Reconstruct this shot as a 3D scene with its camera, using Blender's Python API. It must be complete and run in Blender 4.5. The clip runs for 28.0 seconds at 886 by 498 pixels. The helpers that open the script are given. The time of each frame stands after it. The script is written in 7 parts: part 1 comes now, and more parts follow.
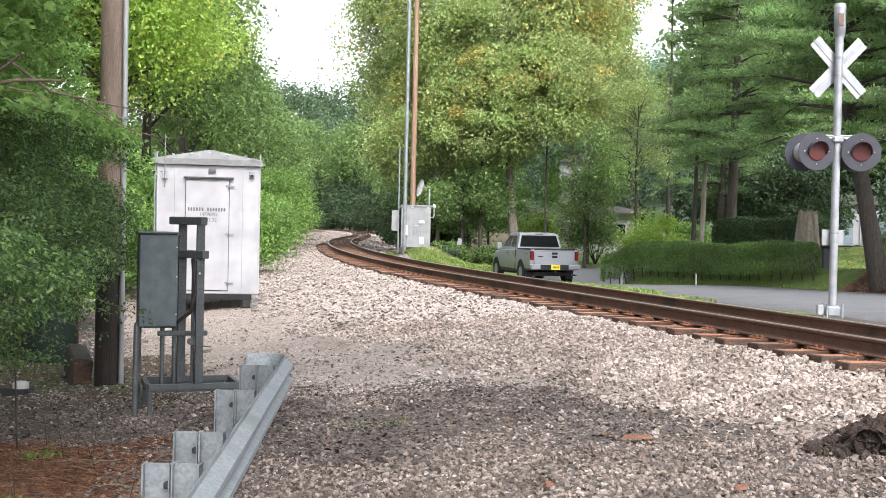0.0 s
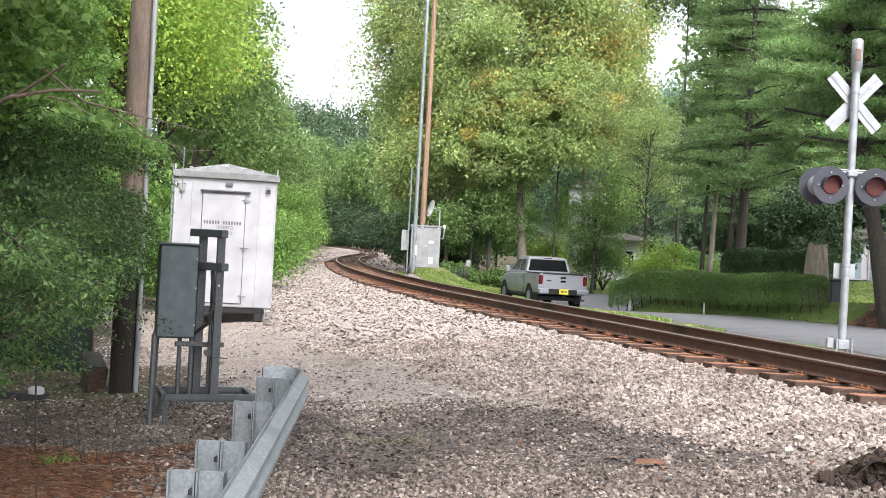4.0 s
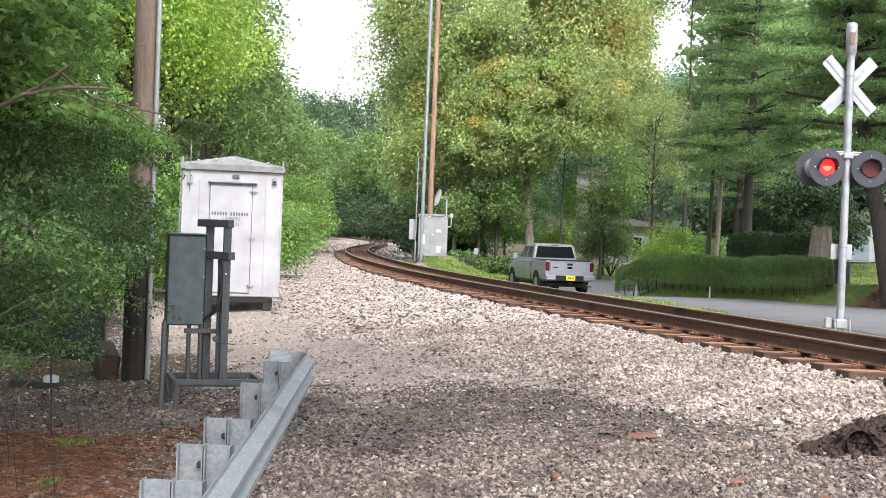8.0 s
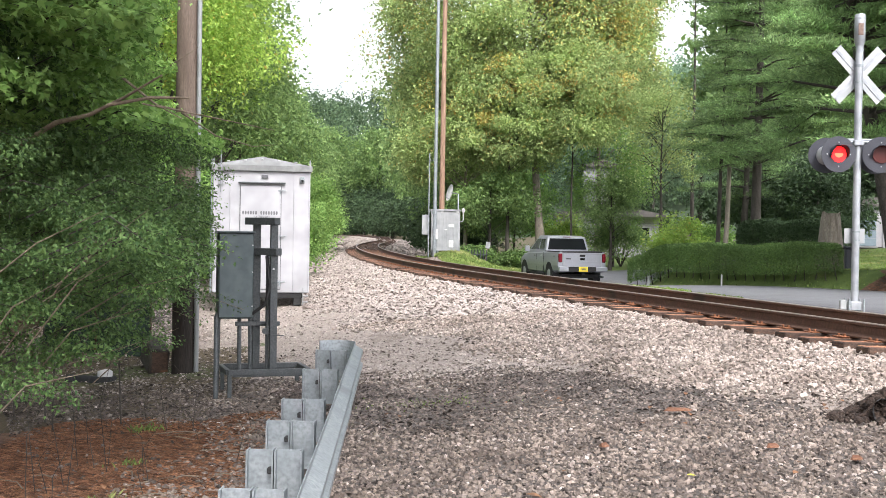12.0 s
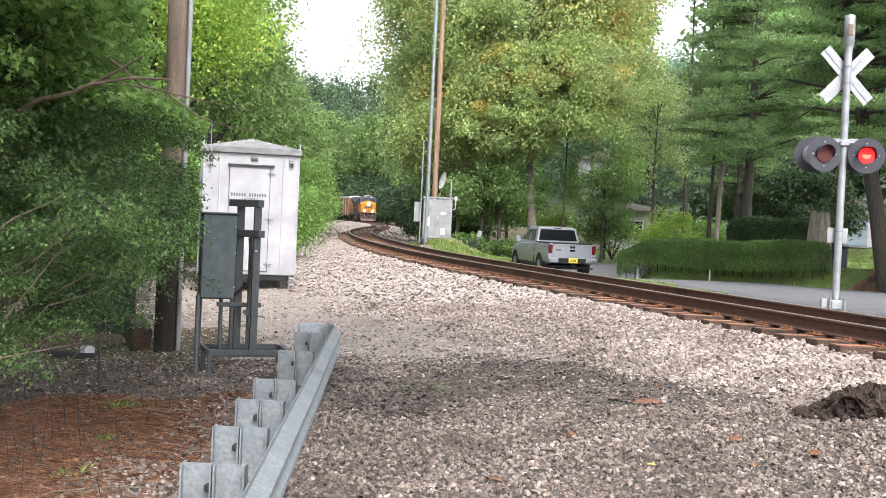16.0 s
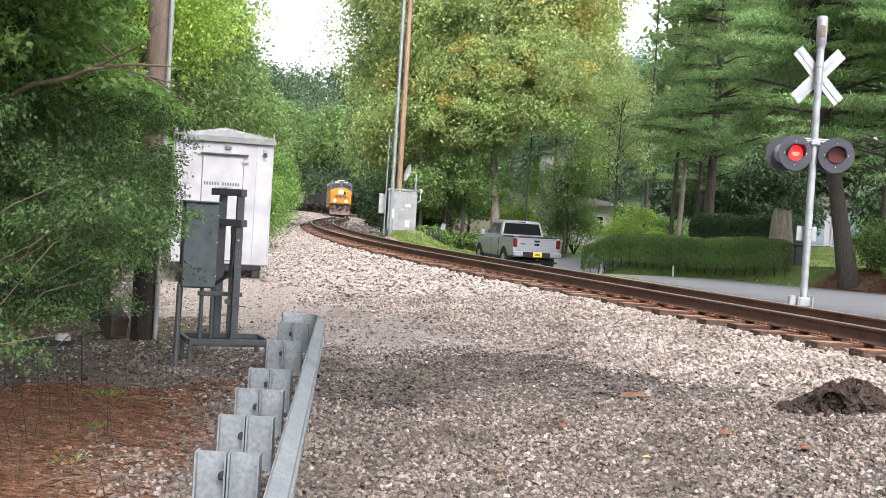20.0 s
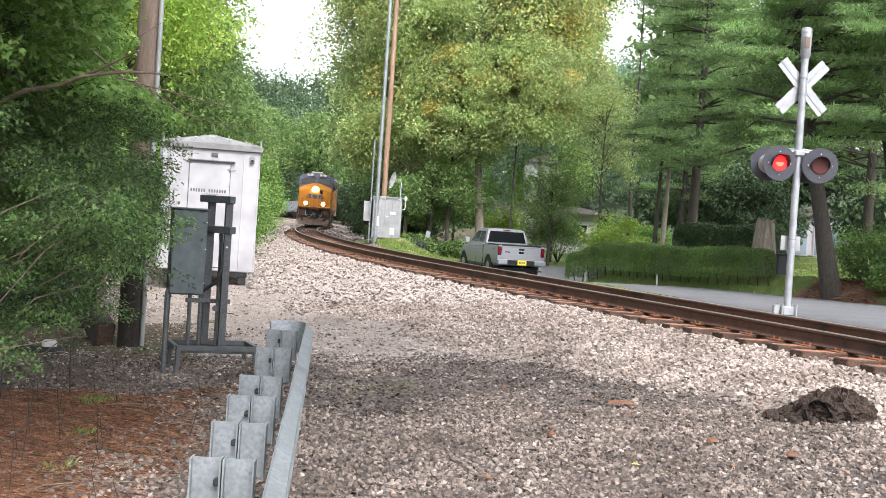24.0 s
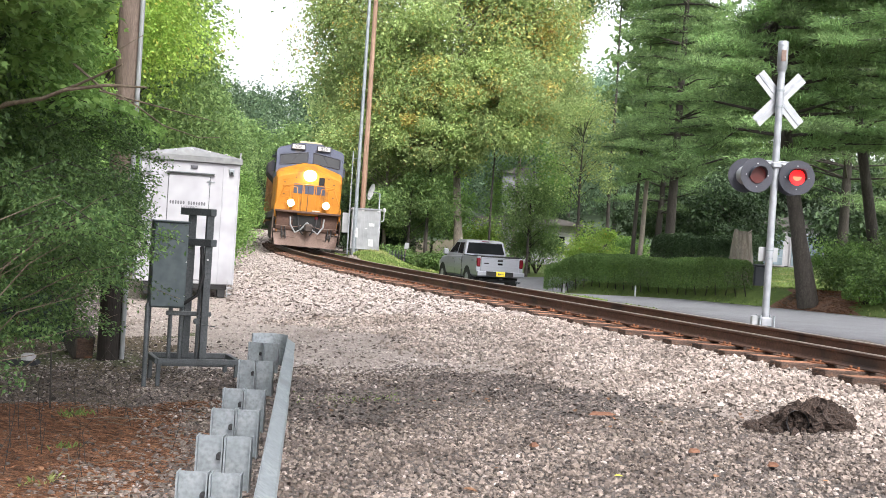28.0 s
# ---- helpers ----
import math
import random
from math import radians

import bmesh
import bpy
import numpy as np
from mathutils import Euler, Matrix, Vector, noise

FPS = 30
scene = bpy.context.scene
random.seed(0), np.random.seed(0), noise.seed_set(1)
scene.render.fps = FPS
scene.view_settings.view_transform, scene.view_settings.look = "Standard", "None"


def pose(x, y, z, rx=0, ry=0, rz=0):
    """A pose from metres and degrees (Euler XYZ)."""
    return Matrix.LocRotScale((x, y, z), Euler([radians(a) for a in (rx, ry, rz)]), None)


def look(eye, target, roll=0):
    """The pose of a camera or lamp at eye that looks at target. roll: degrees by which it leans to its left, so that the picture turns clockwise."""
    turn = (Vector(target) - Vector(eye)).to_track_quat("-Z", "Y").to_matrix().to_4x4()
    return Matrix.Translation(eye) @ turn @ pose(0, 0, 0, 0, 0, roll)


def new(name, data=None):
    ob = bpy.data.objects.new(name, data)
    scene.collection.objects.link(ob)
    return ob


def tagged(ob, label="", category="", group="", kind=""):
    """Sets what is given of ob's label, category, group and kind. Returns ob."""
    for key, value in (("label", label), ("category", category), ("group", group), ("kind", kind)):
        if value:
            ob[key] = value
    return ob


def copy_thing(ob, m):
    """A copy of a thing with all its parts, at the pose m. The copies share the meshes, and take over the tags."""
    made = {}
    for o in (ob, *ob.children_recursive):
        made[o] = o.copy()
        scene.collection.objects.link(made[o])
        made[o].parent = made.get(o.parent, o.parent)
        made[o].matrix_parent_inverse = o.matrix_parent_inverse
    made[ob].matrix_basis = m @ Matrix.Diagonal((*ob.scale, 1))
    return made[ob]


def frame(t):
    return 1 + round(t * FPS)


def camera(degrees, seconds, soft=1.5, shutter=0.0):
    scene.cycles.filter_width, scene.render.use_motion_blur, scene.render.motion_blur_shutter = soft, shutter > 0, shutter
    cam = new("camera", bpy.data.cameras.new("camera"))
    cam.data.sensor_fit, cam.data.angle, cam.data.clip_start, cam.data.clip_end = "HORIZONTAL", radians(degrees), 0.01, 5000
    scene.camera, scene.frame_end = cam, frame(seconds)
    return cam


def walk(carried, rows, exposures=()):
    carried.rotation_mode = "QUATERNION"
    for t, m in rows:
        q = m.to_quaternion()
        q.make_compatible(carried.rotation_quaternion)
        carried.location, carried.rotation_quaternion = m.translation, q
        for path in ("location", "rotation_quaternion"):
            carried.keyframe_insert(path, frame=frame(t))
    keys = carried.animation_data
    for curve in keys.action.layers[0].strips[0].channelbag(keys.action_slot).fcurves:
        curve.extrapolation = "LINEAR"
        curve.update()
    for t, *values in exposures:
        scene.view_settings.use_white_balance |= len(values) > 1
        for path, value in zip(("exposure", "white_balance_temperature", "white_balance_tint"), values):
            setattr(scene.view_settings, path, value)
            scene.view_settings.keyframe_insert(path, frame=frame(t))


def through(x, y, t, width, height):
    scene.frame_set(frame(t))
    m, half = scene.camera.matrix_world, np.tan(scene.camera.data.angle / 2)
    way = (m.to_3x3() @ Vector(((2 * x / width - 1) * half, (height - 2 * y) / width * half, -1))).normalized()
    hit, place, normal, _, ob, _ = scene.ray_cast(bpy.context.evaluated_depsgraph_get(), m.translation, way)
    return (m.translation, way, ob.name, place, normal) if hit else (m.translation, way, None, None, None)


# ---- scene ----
PATH = [
    (0, (0.008, -0.039, 1.569), (-0.015, 1.96, 1.533), 1.2),
    (0.5, (0.042, -0.063, 1.554), (0.017, 1.936, 1.515), 1.6),
    (1, (0.002, -0.071, 1.563), (-0.025, 1.929, 1.525), 1.6),
    (1.5, (-0.05, -0.089, 1.57), (-0.079, 1.911, 1.544), 1.7),
    (2, (-0.076, -0.127, 1.569), (-0.106, 1.873, 1.564), 1.9),
    (2.5, (-0.092, -0.125, 1.557), (-0.124, 1.874, 1.556), 2.3),
    (3, (-0.096, -0.134, 1.556), (-0.128, 1.866, 1.556), 2.6),
    (3.5, (-0.104, -0.159, 1.555), (-0.135, 1.84, 1.555), 2.9),
    (5.5, (-0.105, -0.161, 1.565), (-0.152, 1.838, 1.566), 3.5),
    (6, (-0.145, -0.204, 1.546), (-0.191, 1.795, 1.54), 3.6),
    (6.5, (-0.166, -0.218, 1.548), (-0.211, 1.781, 1.535), 3.7),
    (7, (-0.068, -0.313, 1.543), (-0.116, 1.687, 1.526), 3.8),
    (7.5, (0.03, -0.42, 1.533), (-0.022, 1.579, 1.516), 3.3),
    (8, (0.014, -0.507, 1.526), (-0.038, 1.492, 1.507), 2.2),
    (8.5, (-0.131, -0.602, 1.486), (-0.182, 1.397, 1.467), 2.1),
    (9, (-0.23, -0.713, 1.506), (-0.281, 1.286, 1.486), 2.1),
    (9.5, (-0.204, -0.744, 1.515), (-0.257, 1.255, 1.492), 2.3),
    (10, (-0.105, -0.809, 1.518), (-0.159, 1.19, 1.495), 2.2),
    (10.5, (-0.071, -0.851, 1.518), (-0.127, 1.148, 1.492), 2.3),
    (11, (-0.18, -0.944, 1.501), (-0.235, 1.055, 1.473), 1.9),
    (11.5, (-0.313, -1.074, 1.465), (-0.372, 0.925, 1.436), 1.1),
    (12, (-0.318, -1.155, 1.485), (-0.378, 0.844, 1.458), 0.9),
    (12.5, (-0.259, -1.172, 1.488), (-0.321, 0.827, 1.46), 1.5),
    (14.5, (-0.158, -1.263, 1.485), (-0.218, 0.736, 1.445), 2.4),
    (15, (-0.154, -1.272, 1.487), (-0.21, 0.727, 1.444), 2.4),
    (15.5, (-0.147, -1.268, 1.492), (-0.202, 0.731, 1.447), 2.5),
    (16, (-0.167, -1.276, 1.487), (-0.217, 0.723, 1.439), 2.6),
    (16.5, (-0.334, -1.281, 1.491), (-0.37, 0.718, 1.447), 2.6),
    (17, (-0.468, -1.321, 1.475), (-0.464, 0.678, 1.429), 2.8),
    (17.5, (-0.471, -1.332, 1.473), (-0.448, 0.667, 1.426), 3.0),
    (18, (-0.416, -1.305, 1.472), (-0.388, 0.694, 1.424), 3.1),
    (18.5, (-0.384, -1.296, 1.474), (-0.356, 0.703, 1.424), 3.3),
    (19, (-0.358, -1.268, 1.468), (-0.334, 0.731, 1.415), 3.4),
    (19.5, (-0.393, -1.287, 1.453), (-0.37, 0.712, 1.397), 3.5),
    (20, (-0.447, -1.318, 1.47), (-0.423, 0.681, 1.413), 3.5),
    (20.5, (-0.473, -1.326, 1.467), (-0.447, 0.674, 1.412), 3.5),
    (21, (-0.479, -1.35, 1.47), (-0.45, 0.649, 1.421), 3.6),
    (21.5, (-0.484, -1.361, 1.475), (-0.451, 0.638, 1.427), 3.7),
    (23.5, (-0.499, -1.371, 1.469), (-0.45, 0.628, 1.426), 3.9),
    (24, (-0.501, -1.368, 1.472), (-0.449, 0.631, 1.43), 3.8),
    (24.5, (-0.49, -1.366, 1.477), (-0.434, 0.633, 1.437), 3.7),
    (25, (-0.503, -1.357, 1.479), (-0.444, 0.642, 1.445), 3.7),
    (25.5, (-0.496, -1.384, 1.479), (-0.433, 0.614, 1.448), 3.6),
    (26, (-0.503, -1.377, 1.483), (-0.435, 0.622, 1.454), 3.6),
    (26.5, (-0.495, -1.394, 1.48), (-0.421, 0.605, 1.455), 3.6),
    (27, (-0.502, -1.381, 1.482), (-0.423, 0.618, 1.459), 3.7),
    (27.5, (-0.516, -1.382, 1.482), (-0.432, 0.617, 1.46), 3.7),
    (28, (-0.541, -1.398, 1.481), (-0.452, 0.6, 1.461), 3.7),
]
cam = camera(42.0, 28.0, soft=0.45)
walk(cam, [(t, look(eye, target, roll)) for t, eye, target, roll in PATH], exposures=[(0, 0.63, 6350, 13), (28, 0.63, 6350, 13)])

# ---- light: a bright hazy sky and a soft sun high behind the viewer, to the right ----
SUN_UP, SUN_TURN = 46.0, 160.0
world = bpy.data.worlds.new("sky")
scene.world = world
world.use_nodes = True
wn, wl = world.node_tree.nodes, world.node_tree.links
sky = wn.new("ShaderNodeTexSky")
sky.sky_type, sky.sun_disc = "NISHITA", False
sky.sun_elevation, sky.sun_rotation = radians(SUN_UP), radians(SUN_TURN)
sky.dust_density, sky.air_density = 4.0, 1.0
pale = wn.new("ShaderNodeHueSaturation")
pale.inputs["Saturation"].default_value = 0.22
pale.inputs["Value"].default_value = 2.2
wl.new(sky.outputs[0], pale.inputs["Color"])
wl.new(pale.outputs[0], wn["Background"].inputs[0])
wn["Background"].inputs[1].default_value = 0.15
sun = new("sun", bpy.data.lights.new("sun", "SUN"))
sun.data.energy, sun.data.angle, sun.data.color = 2.0, radians(10), (1.0, 0.955, 0.89)
sun.matrix_world = look((30 * math.sin(radians(SUN_TURN)), 30 * math.cos(radians(SUN_TURN)), 30 * math.tan(radians(SUN_UP))), (0, 0, 0))


# ---- materials ----
def material(name, low, high=None, scale=6.0, rough=0.7, metal=0.0, bump=0.0, fine=60.0, stain=None, stain_scale=1.5, stain_cut=0.58,
             each=0.0, island=0.0, stretch=(1, 1, 1), spec=0.4):
    """Base colour between two tones by noise at two scales; stain: a third tone in patches; each / island: spread of brightness by object / by piece."""
    m = bpy.data.materials.new(name)
    m.use_nodes = True
    n, l = m.node_tree.nodes, m.node_tree.links
    b = n["Principled BSDF"]
    co = n.new("ShaderNodeTexCoord")
    mp = n.new("ShaderNodeMapping")
    mp.inputs["Scale"].default_value = stretch
    l.new(co.outputs["Object"], mp.inputs["Vector"])

    def tex(size, detail=4.0):
        t = n.new("ShaderNodeTexNoise")
        t.inputs["Scale"].default_value, t.inputs["Detail"].default_value = size, detail
        l.new(mp.outputs[0], t.inputs["Vector"])
        return t.outputs["Fac"]

    def mix(f, a, c):
        x = n.new("ShaderNodeMix")
        x.data_type = "RGBA"
        for sock, v in ((x.inputs[0], f), (x.inputs[6], a), (x.inputs[7], c)):
            if isinstance(v, (float, int)):
                sock.default_value = v
            elif isinstance(v, tuple):
                sock.default_value = (*v, 1)
            else:
                l.new(v, sock)
        return x.outputs[2]

    def ramp(f, lo, hi):
        r = n.new("ShaderNodeMapRange")
        r.inputs[1].default_value, r.inputs[2].default_value = lo, hi
        l.new(f, r.inputs[0])
        return r.outputs[0]

    high = high or tuple(min(1, c * 1.25) for c in low)
    colour = mix(ramp(tex(scale), 0.32, 0.68), low, high)
    colour = mix(ramp(tex(fine, 2.0), 0.35, 0.7), colour, tuple(c * 0.8 for c in low))
    if stain:
        colour = mix(ramp(tex(stain_scale, 6.0), stain_cut, stain_cut + 0.12), colour, stain)
    for amount, kind, out in ((each, "ShaderNodeObjectInfo", "Random"), (island, "ShaderNodeNewGeometry", "Random Per Island")):
        if amount:
            o = n.new(kind)
            v = n.new("ShaderNodeMapRange")
            v.inputs[3].default_value, v.inputs[4].default_value = 1 - amount, 1 + amount
            l.new(o.outputs[out], v.inputs[0])
            h = n.new("ShaderNodeHueSaturation")
            l.new(v.outputs[0], h.inputs["Value"])
            l.new(colour, h.inputs["Color"])
            colour = h.outputs[0]
    l.new(colour, b.inputs["Base Color"])
    b.inputs["Roughness"].default_value, b.inputs["Metallic"].default_value = rough, metal
    b.inputs["Specular IOR Level"].default_value = spec
    if bump:
        bp = n.new("ShaderNodeBump")
        bp.inputs["Strength"].default_value, bp.inputs["Distance"].default_value = bump, 0.02
        l.new(tex(fine * 0.6), bp.inputs["Height"])
        l.new(bp.outputs[0], b.inputs["Normal"])
    return m


def leaf_material(name, low, high, through=0.35, odd=None, odd_part=0.06, rough=0.55):
    m = bpy.data.materials.new(name)
    m.use_nodes = True
    n, l = m.node_tree.nodes, m.node_tree.links
    b, out = n["Principled BSDF"], n["Material Output"]
    g = n.new("ShaderNodeNewGeometry")
    r = n.new("ShaderNodeValToRGB")
    e = r.color_ramp.elements
    e[0].color, e[1].color = (*low, 1), (*high, 1)
    if odd:
        e[1].position = 1 - odd_part
        x = e.new(1.0 - odd_part * 0.5)
        x.color = (*odd, 1)
    l.new(g.outputs["Random Per Island"], r.inputs[0])
    co = n.new("ShaderNodeTexCoord")
    t = n.new("ShaderNodeTexNoise")
    t.inputs["Scale"].default_value = 0.45
    l.new(co.outputs["Object"], t.inputs["Vector"])
    mr = n.new("ShaderNodeMapRange")
    mr.inputs[1].default_value, mr.inputs[2].default_value, mr.inputs[3].default_value, mr.inputs[4].default_value = 0.3, 0.7, 0.65, 1.4
    l.new(t.outputs["Fac"], mr.inputs[0])
    h = n.new("ShaderNodeHueSaturation")
    l.new(mr.outputs[0], h.inputs["Value"])
    l.new(r.outputs[0], h.inputs["Color"])
    l.new(h.outputs[0], b.inputs["Base Color"])
    b.inputs["Roughness"].default_value, b.inputs["Specular IOR Level"].default_value = rough, 0.3
    tr = n.new("ShaderNodeBsdfTranslucent")
    l.new(h.outputs[0], tr.inputs[0])
    mx = n.new("ShaderNodeMixShader")
    mx.inputs[0].default_value = through
    l.new(b.outputs[0], mx.inputs[1])
    l.new(tr.outputs[0], mx.inputs[2])
    l.new(mx.outputs[0], out.inputs[0])
    return m


def glow(name, colour, power):
    m = bpy.data.materials.new(name)
    m.use_nodes = True
    b = m.node_tree.nodes["Principled BSDF"]
    b.inputs["Base Color"].default_value = (*colour, 1)
    b.inputs["Emission Color"].default_value, b.inputs["Emission Strength"].default_value = (*colour, 1), power
    return m


def glass(name, tint, rough=0.05):
    m = bpy.data.materials.new(name)
    m.use_nodes = True
    b = m.node_tree.nodes["Principled BSDF"]
    b.inputs["Base Color"].default_value = (*tint, 1)
    b.inputs["Roughness"].default_value, b.inputs["Specular IOR Level"].default_value = rough, 0.28
    return m


STEEL = material("galvanised_steel", (0.21, 0.235, 0.25), (0.3, 0.325, 0.34), 5, 0.5, 0.3, 0.05, 40, (0.15, 0.165, 0.17), 2.0, 0.58)
POLE_METAL = material("aluminium_pole", (0.25, 0.265, 0.285), (0.33, 0.345, 0.365), 2, 0.42, 0.3, 0.01, 5)
PLASTIC_GREY = material("grey_paint", (0.068, 0.09, 0.097), (0.08, 0.102, 0.108), 3, 0.55, 0.0, 0.02, 10, (0.058, 0.075, 0.078), 1.2, 0.62)
STAND_GREY = material("stand_paint", (0.055, 0.062, 0.066), (0.09, 0.098, 0.102), 6, 0.6, 0.1, 0.04, 60, (0.035, 0.039, 0.041), 3, 0.62)
HUT_WHITE = material("white_enamel", (0.335, 0.335, 0.352), (0.37, 0.37, 0.384), 0.8, 0.5, 0.0, 0.01, 2.5, (0.31, 0.3, 0.288), 0.7, 0.68)
HUT_ROOF = material("roof_metal", (0.17, 0.175, 0.175), (0.23, 0.235, 0.23), 3, 0.6, 0.2, 0.03, 8, (0.13, 0.125, 0.115), 1.5, 0.6)
DARK = material("dark_void", (0.012, 0.012, 0.012), (0.02, 0.02, 0.02), 8, 0.8)
TAR_SHADE = material("tarred_shaded_wood", (0.016, 0.012, 0.01), (0.034, 0.026, 0.021), 6, 0.8, 0, 0.4, 30, stretch=(4, 4, 0.4))
BLACK_RUBBER = material("black_rubber", (0.018, 0.018, 0.019), (0.03, 0.03, 0.03), 10, 0.75, 0, 0.1)
STENCIL = material("grey_stencil_paint", (0.1, 0.1, 0.11), (0.17, 0.17, 0.18), 30, 0.8)
PRINT = material("stencil_print", (0.07, 0.07, 0.08), (0.13, 0.13, 0.135), 30, 0.8)
POLE_WOOD = material("weathered_pole_wood", (0.12, 0.088, 0.07), (0.22, 0.168, 0.138), 3, 0.85, 0, 0.5, 40, (0.08, 0.055, 0.042), 1.5, 0.6, stretch=(6, 6, 0.4))
POLE_RED = material("reddish_pole_wood", (0.2, 0.12, 0.08), (0.4, 0.27, 0.195), 3, 0.85, 0, 0.5, 20, (0.12, 0.062, 0.038), 2.2, 0.57, stretch=(3, 3, 0.12))
BARK = material("bark", (0.036, 0.031, 0.026), (0.08, 0.07, 0.06), 5, 0.95, 0, 0.9, 25, (0.1, 0.093, 0.083), 1.0, 0.62, stretch=(3, 3, 0.7))
BARK_PALE = material("pale_bark", (0.2, 0.17, 0.14), (0.34, 0.3, 0.25), 4, 0.95, 0, 0.8, 25, (0.1, 0.085, 0.07), 1.4, 0.55, stretch=(3, 3, 0.6))
TWIG = material("twig_bark", (0.14, 0.11, 0.08), (0.26, 0.205, 0.155), 8, 0.9, 0, 0.4)
RUST = material("rusty_rail_steel", (0.082, 0.043, 0.029), (0.135, 0.07, 0.046), 6, 0.8, 0.0, 0.2, 40, (0.04, 0.026, 0.02), 1.5, 0.55)
RAIL_TOP = material("worn_rail_head", (0.22, 0.17, 0.145), (0.3, 0.245, 0.21), 8, 0.45, 0.4, 0.02, 60)
RUST_RED = material("tie_plate_rust", (0.17, 0.07, 0.036), (0.28, 0.125, 0.066), 14, 0.9, 0.0, 0.3, 50, (0.07, 0.036, 0.025), 6, 0.56, each=0.15, spec=0.15)
TIE = material("creosoted_tie_wood", (0.045, 0.03, 0.023), (0.11, 0.065, 0.045), 7, 0.9, 0, 0.6, 40, (0.2, 0.09, 0.045), 4, 0.58, each=0.25, stretch=(1, 1, 4))
TIE_TOP = material("rust_dusted_tie", (0.22, 0.095, 0.05), (0.36, 0.17, 0.092), 6, 0.9, 0, 0.5, 40, (0.075, 0.042, 0.03), 5, 0.58, each=0.25)
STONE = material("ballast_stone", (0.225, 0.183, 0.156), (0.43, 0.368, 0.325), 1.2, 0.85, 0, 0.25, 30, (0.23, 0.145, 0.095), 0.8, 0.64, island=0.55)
STONE_RUSTY = material("rust_stained_stone", (0.15, 0.075, 0.045), (0.28, 0.15, 0.095), 1.2, 0.9, 0, 0.25, 30, (0.1, 0.05, 0.03), 0.8, 0.6, island=0.5)
STONE_GREY = material("grey_crushed_stone", (0.125, 0.099, 0.082), (0.285, 0.237, 0.204), 1.2, 0.88, 0, 0.25, 30, (0.075, 0.058, 0.05), 0.34, 0.55, island=0.5)
# darker yard stone: tree shade put into the colour, along with dirt
STONE_SHADE_DIRT = material("shade_and_dirt_stone", (0.075, 0.06, 0.052), (0.185, 0.153, 0.137), 1.2, 0.9, 0, 0.3, 30, (0.045, 0.034, 0.028), 0.8, 0.56, island=0.7)
STONE_PALE = material("pale_and_brightened_stone", (0.27, 0.228, 0.203), (0.46, 0.405, 0.37), 1.2, 0.88, 0, 0.25, 30, (0.17, 0.135, 0.115), 0.5, 0.64, island=0.3)
GRAVEL = material("gravel_bed", (0.055, 0.046, 0.041), (0.125, 0.108, 0.098), 22, 0.95, 0, 0.8, 60, (0.09, 0.062, 0.042), 0.5, 0.58)
BALLAST_BED = material("ballast_bed", (0.22, 0.185, 0.16), (0.36, 0.312, 0.278), 14, 0.95, 0, 0.8, 45, (0.12, 0.09, 0.07), 0.8, 0.6)
SOIL = material("dark_dug_soil", (0.026, 0.018, 0.014), (0.075, 0.05, 0.038), 40, 1.0, 0, 1.0, 90)
NEEDLES = material("fallen_pine_straw", (0.14, 0.066, 0.036), (0.33, 0.175, 0.098), 9, 0.95, 0, 0.5, 50, island=0.7)
ASPHALT = material("asphalt", (0.12, 0.122, 0.13), (0.165, 0.168, 0.178), 2, 0.85, 0, 0.3, 90, (0.1, 0.1, 0.103), 0.5, 0.6)
GRASS = material("grass_blades", (0.11, 0.17, 0.035), (0.22, 0.29, 0.075), 2, 0.8, 0, 0, 20, (0.3, 0.29, 0.12), 0.6, 0.56, island=0.35)
LEAF_A = leaf_material("maple_leaves", (0.12, 0.23, 0.055), (0.29, 0.45, 0.13), 0.5)
LEAF_B = leaf_material("sunny_leaves", (0.2, 0.34, 0.06), (0.44, 0.58, 0.14), 0.55, (0.5, 0.45, 0.1), 0.04)
LEAF_C = leaf_material("sycamore_leaves", (0.195, 0.28, 0.1), (0.43, 0.52, 0.215), 0.52, (0.5, 0.42, 0.15), 0.05)
LEAF_D = leaf_material("forest_leaves", (0.1, 0.175, 0.062), (0.25, 0.36, 0.125), 0.52)
LEAF_FAR = leaf_material("far_ridge_leaves", (0.055, 0.098, 0.055), (0.135, 0.2, 0.1), 0.4)
LEAF_YELLOW = leaf_material("turning_leaves", (0.34, 0.34, 0.1), (0.52, 0.46, 0.15), 0.45, (0.5, 0.3, 0.1), 0.15)
LEAF_DARK = leaf_material("dark_and_shaded_leaves", (0.03, 0.056, 0.027), (0.085, 0.135, 0.06), 0.35)
LEAF_HAZE = leaf_material("haze_coloured_leaves", (0.13, 0.22, 0.14), (0.26, 0.37, 0.23), 0.5)
PINE = leaf_material("pine_needles", (0.09, 0.15, 0.062), (0.23, 0.33, 0.135), 0.47)
PINE_LIGHT = leaf_material("lit_pine_needles", (0.19, 0.33, 0.13), (0.37, 0.54, 0.22), 0.45)
LEAF_BUSH = leaf_material("shade_dark_maple_leaves", (0.032, 0.07, 0.022), (0.115, 0.19, 0.058), 0.36)
HEDGE = leaf_material("hedge_leaves", (0.055, 0.108, 0.034), (0.17, 0.265, 0.076), 0.38)
CASE_METAL = material("relay_case_metal", (0.25, 0.262, 0.268), (0.31, 0.318, 0.322), 1.5, 0.5, 0.15, 0.01, 3, (0.22, 0.22, 0.215), 1.5, 0.64)
WHITE = material("white_paint", (0.44, 0.44, 0.44), (0.52, 0.52, 0.52), 3, 0.5, 0, 0, 8)
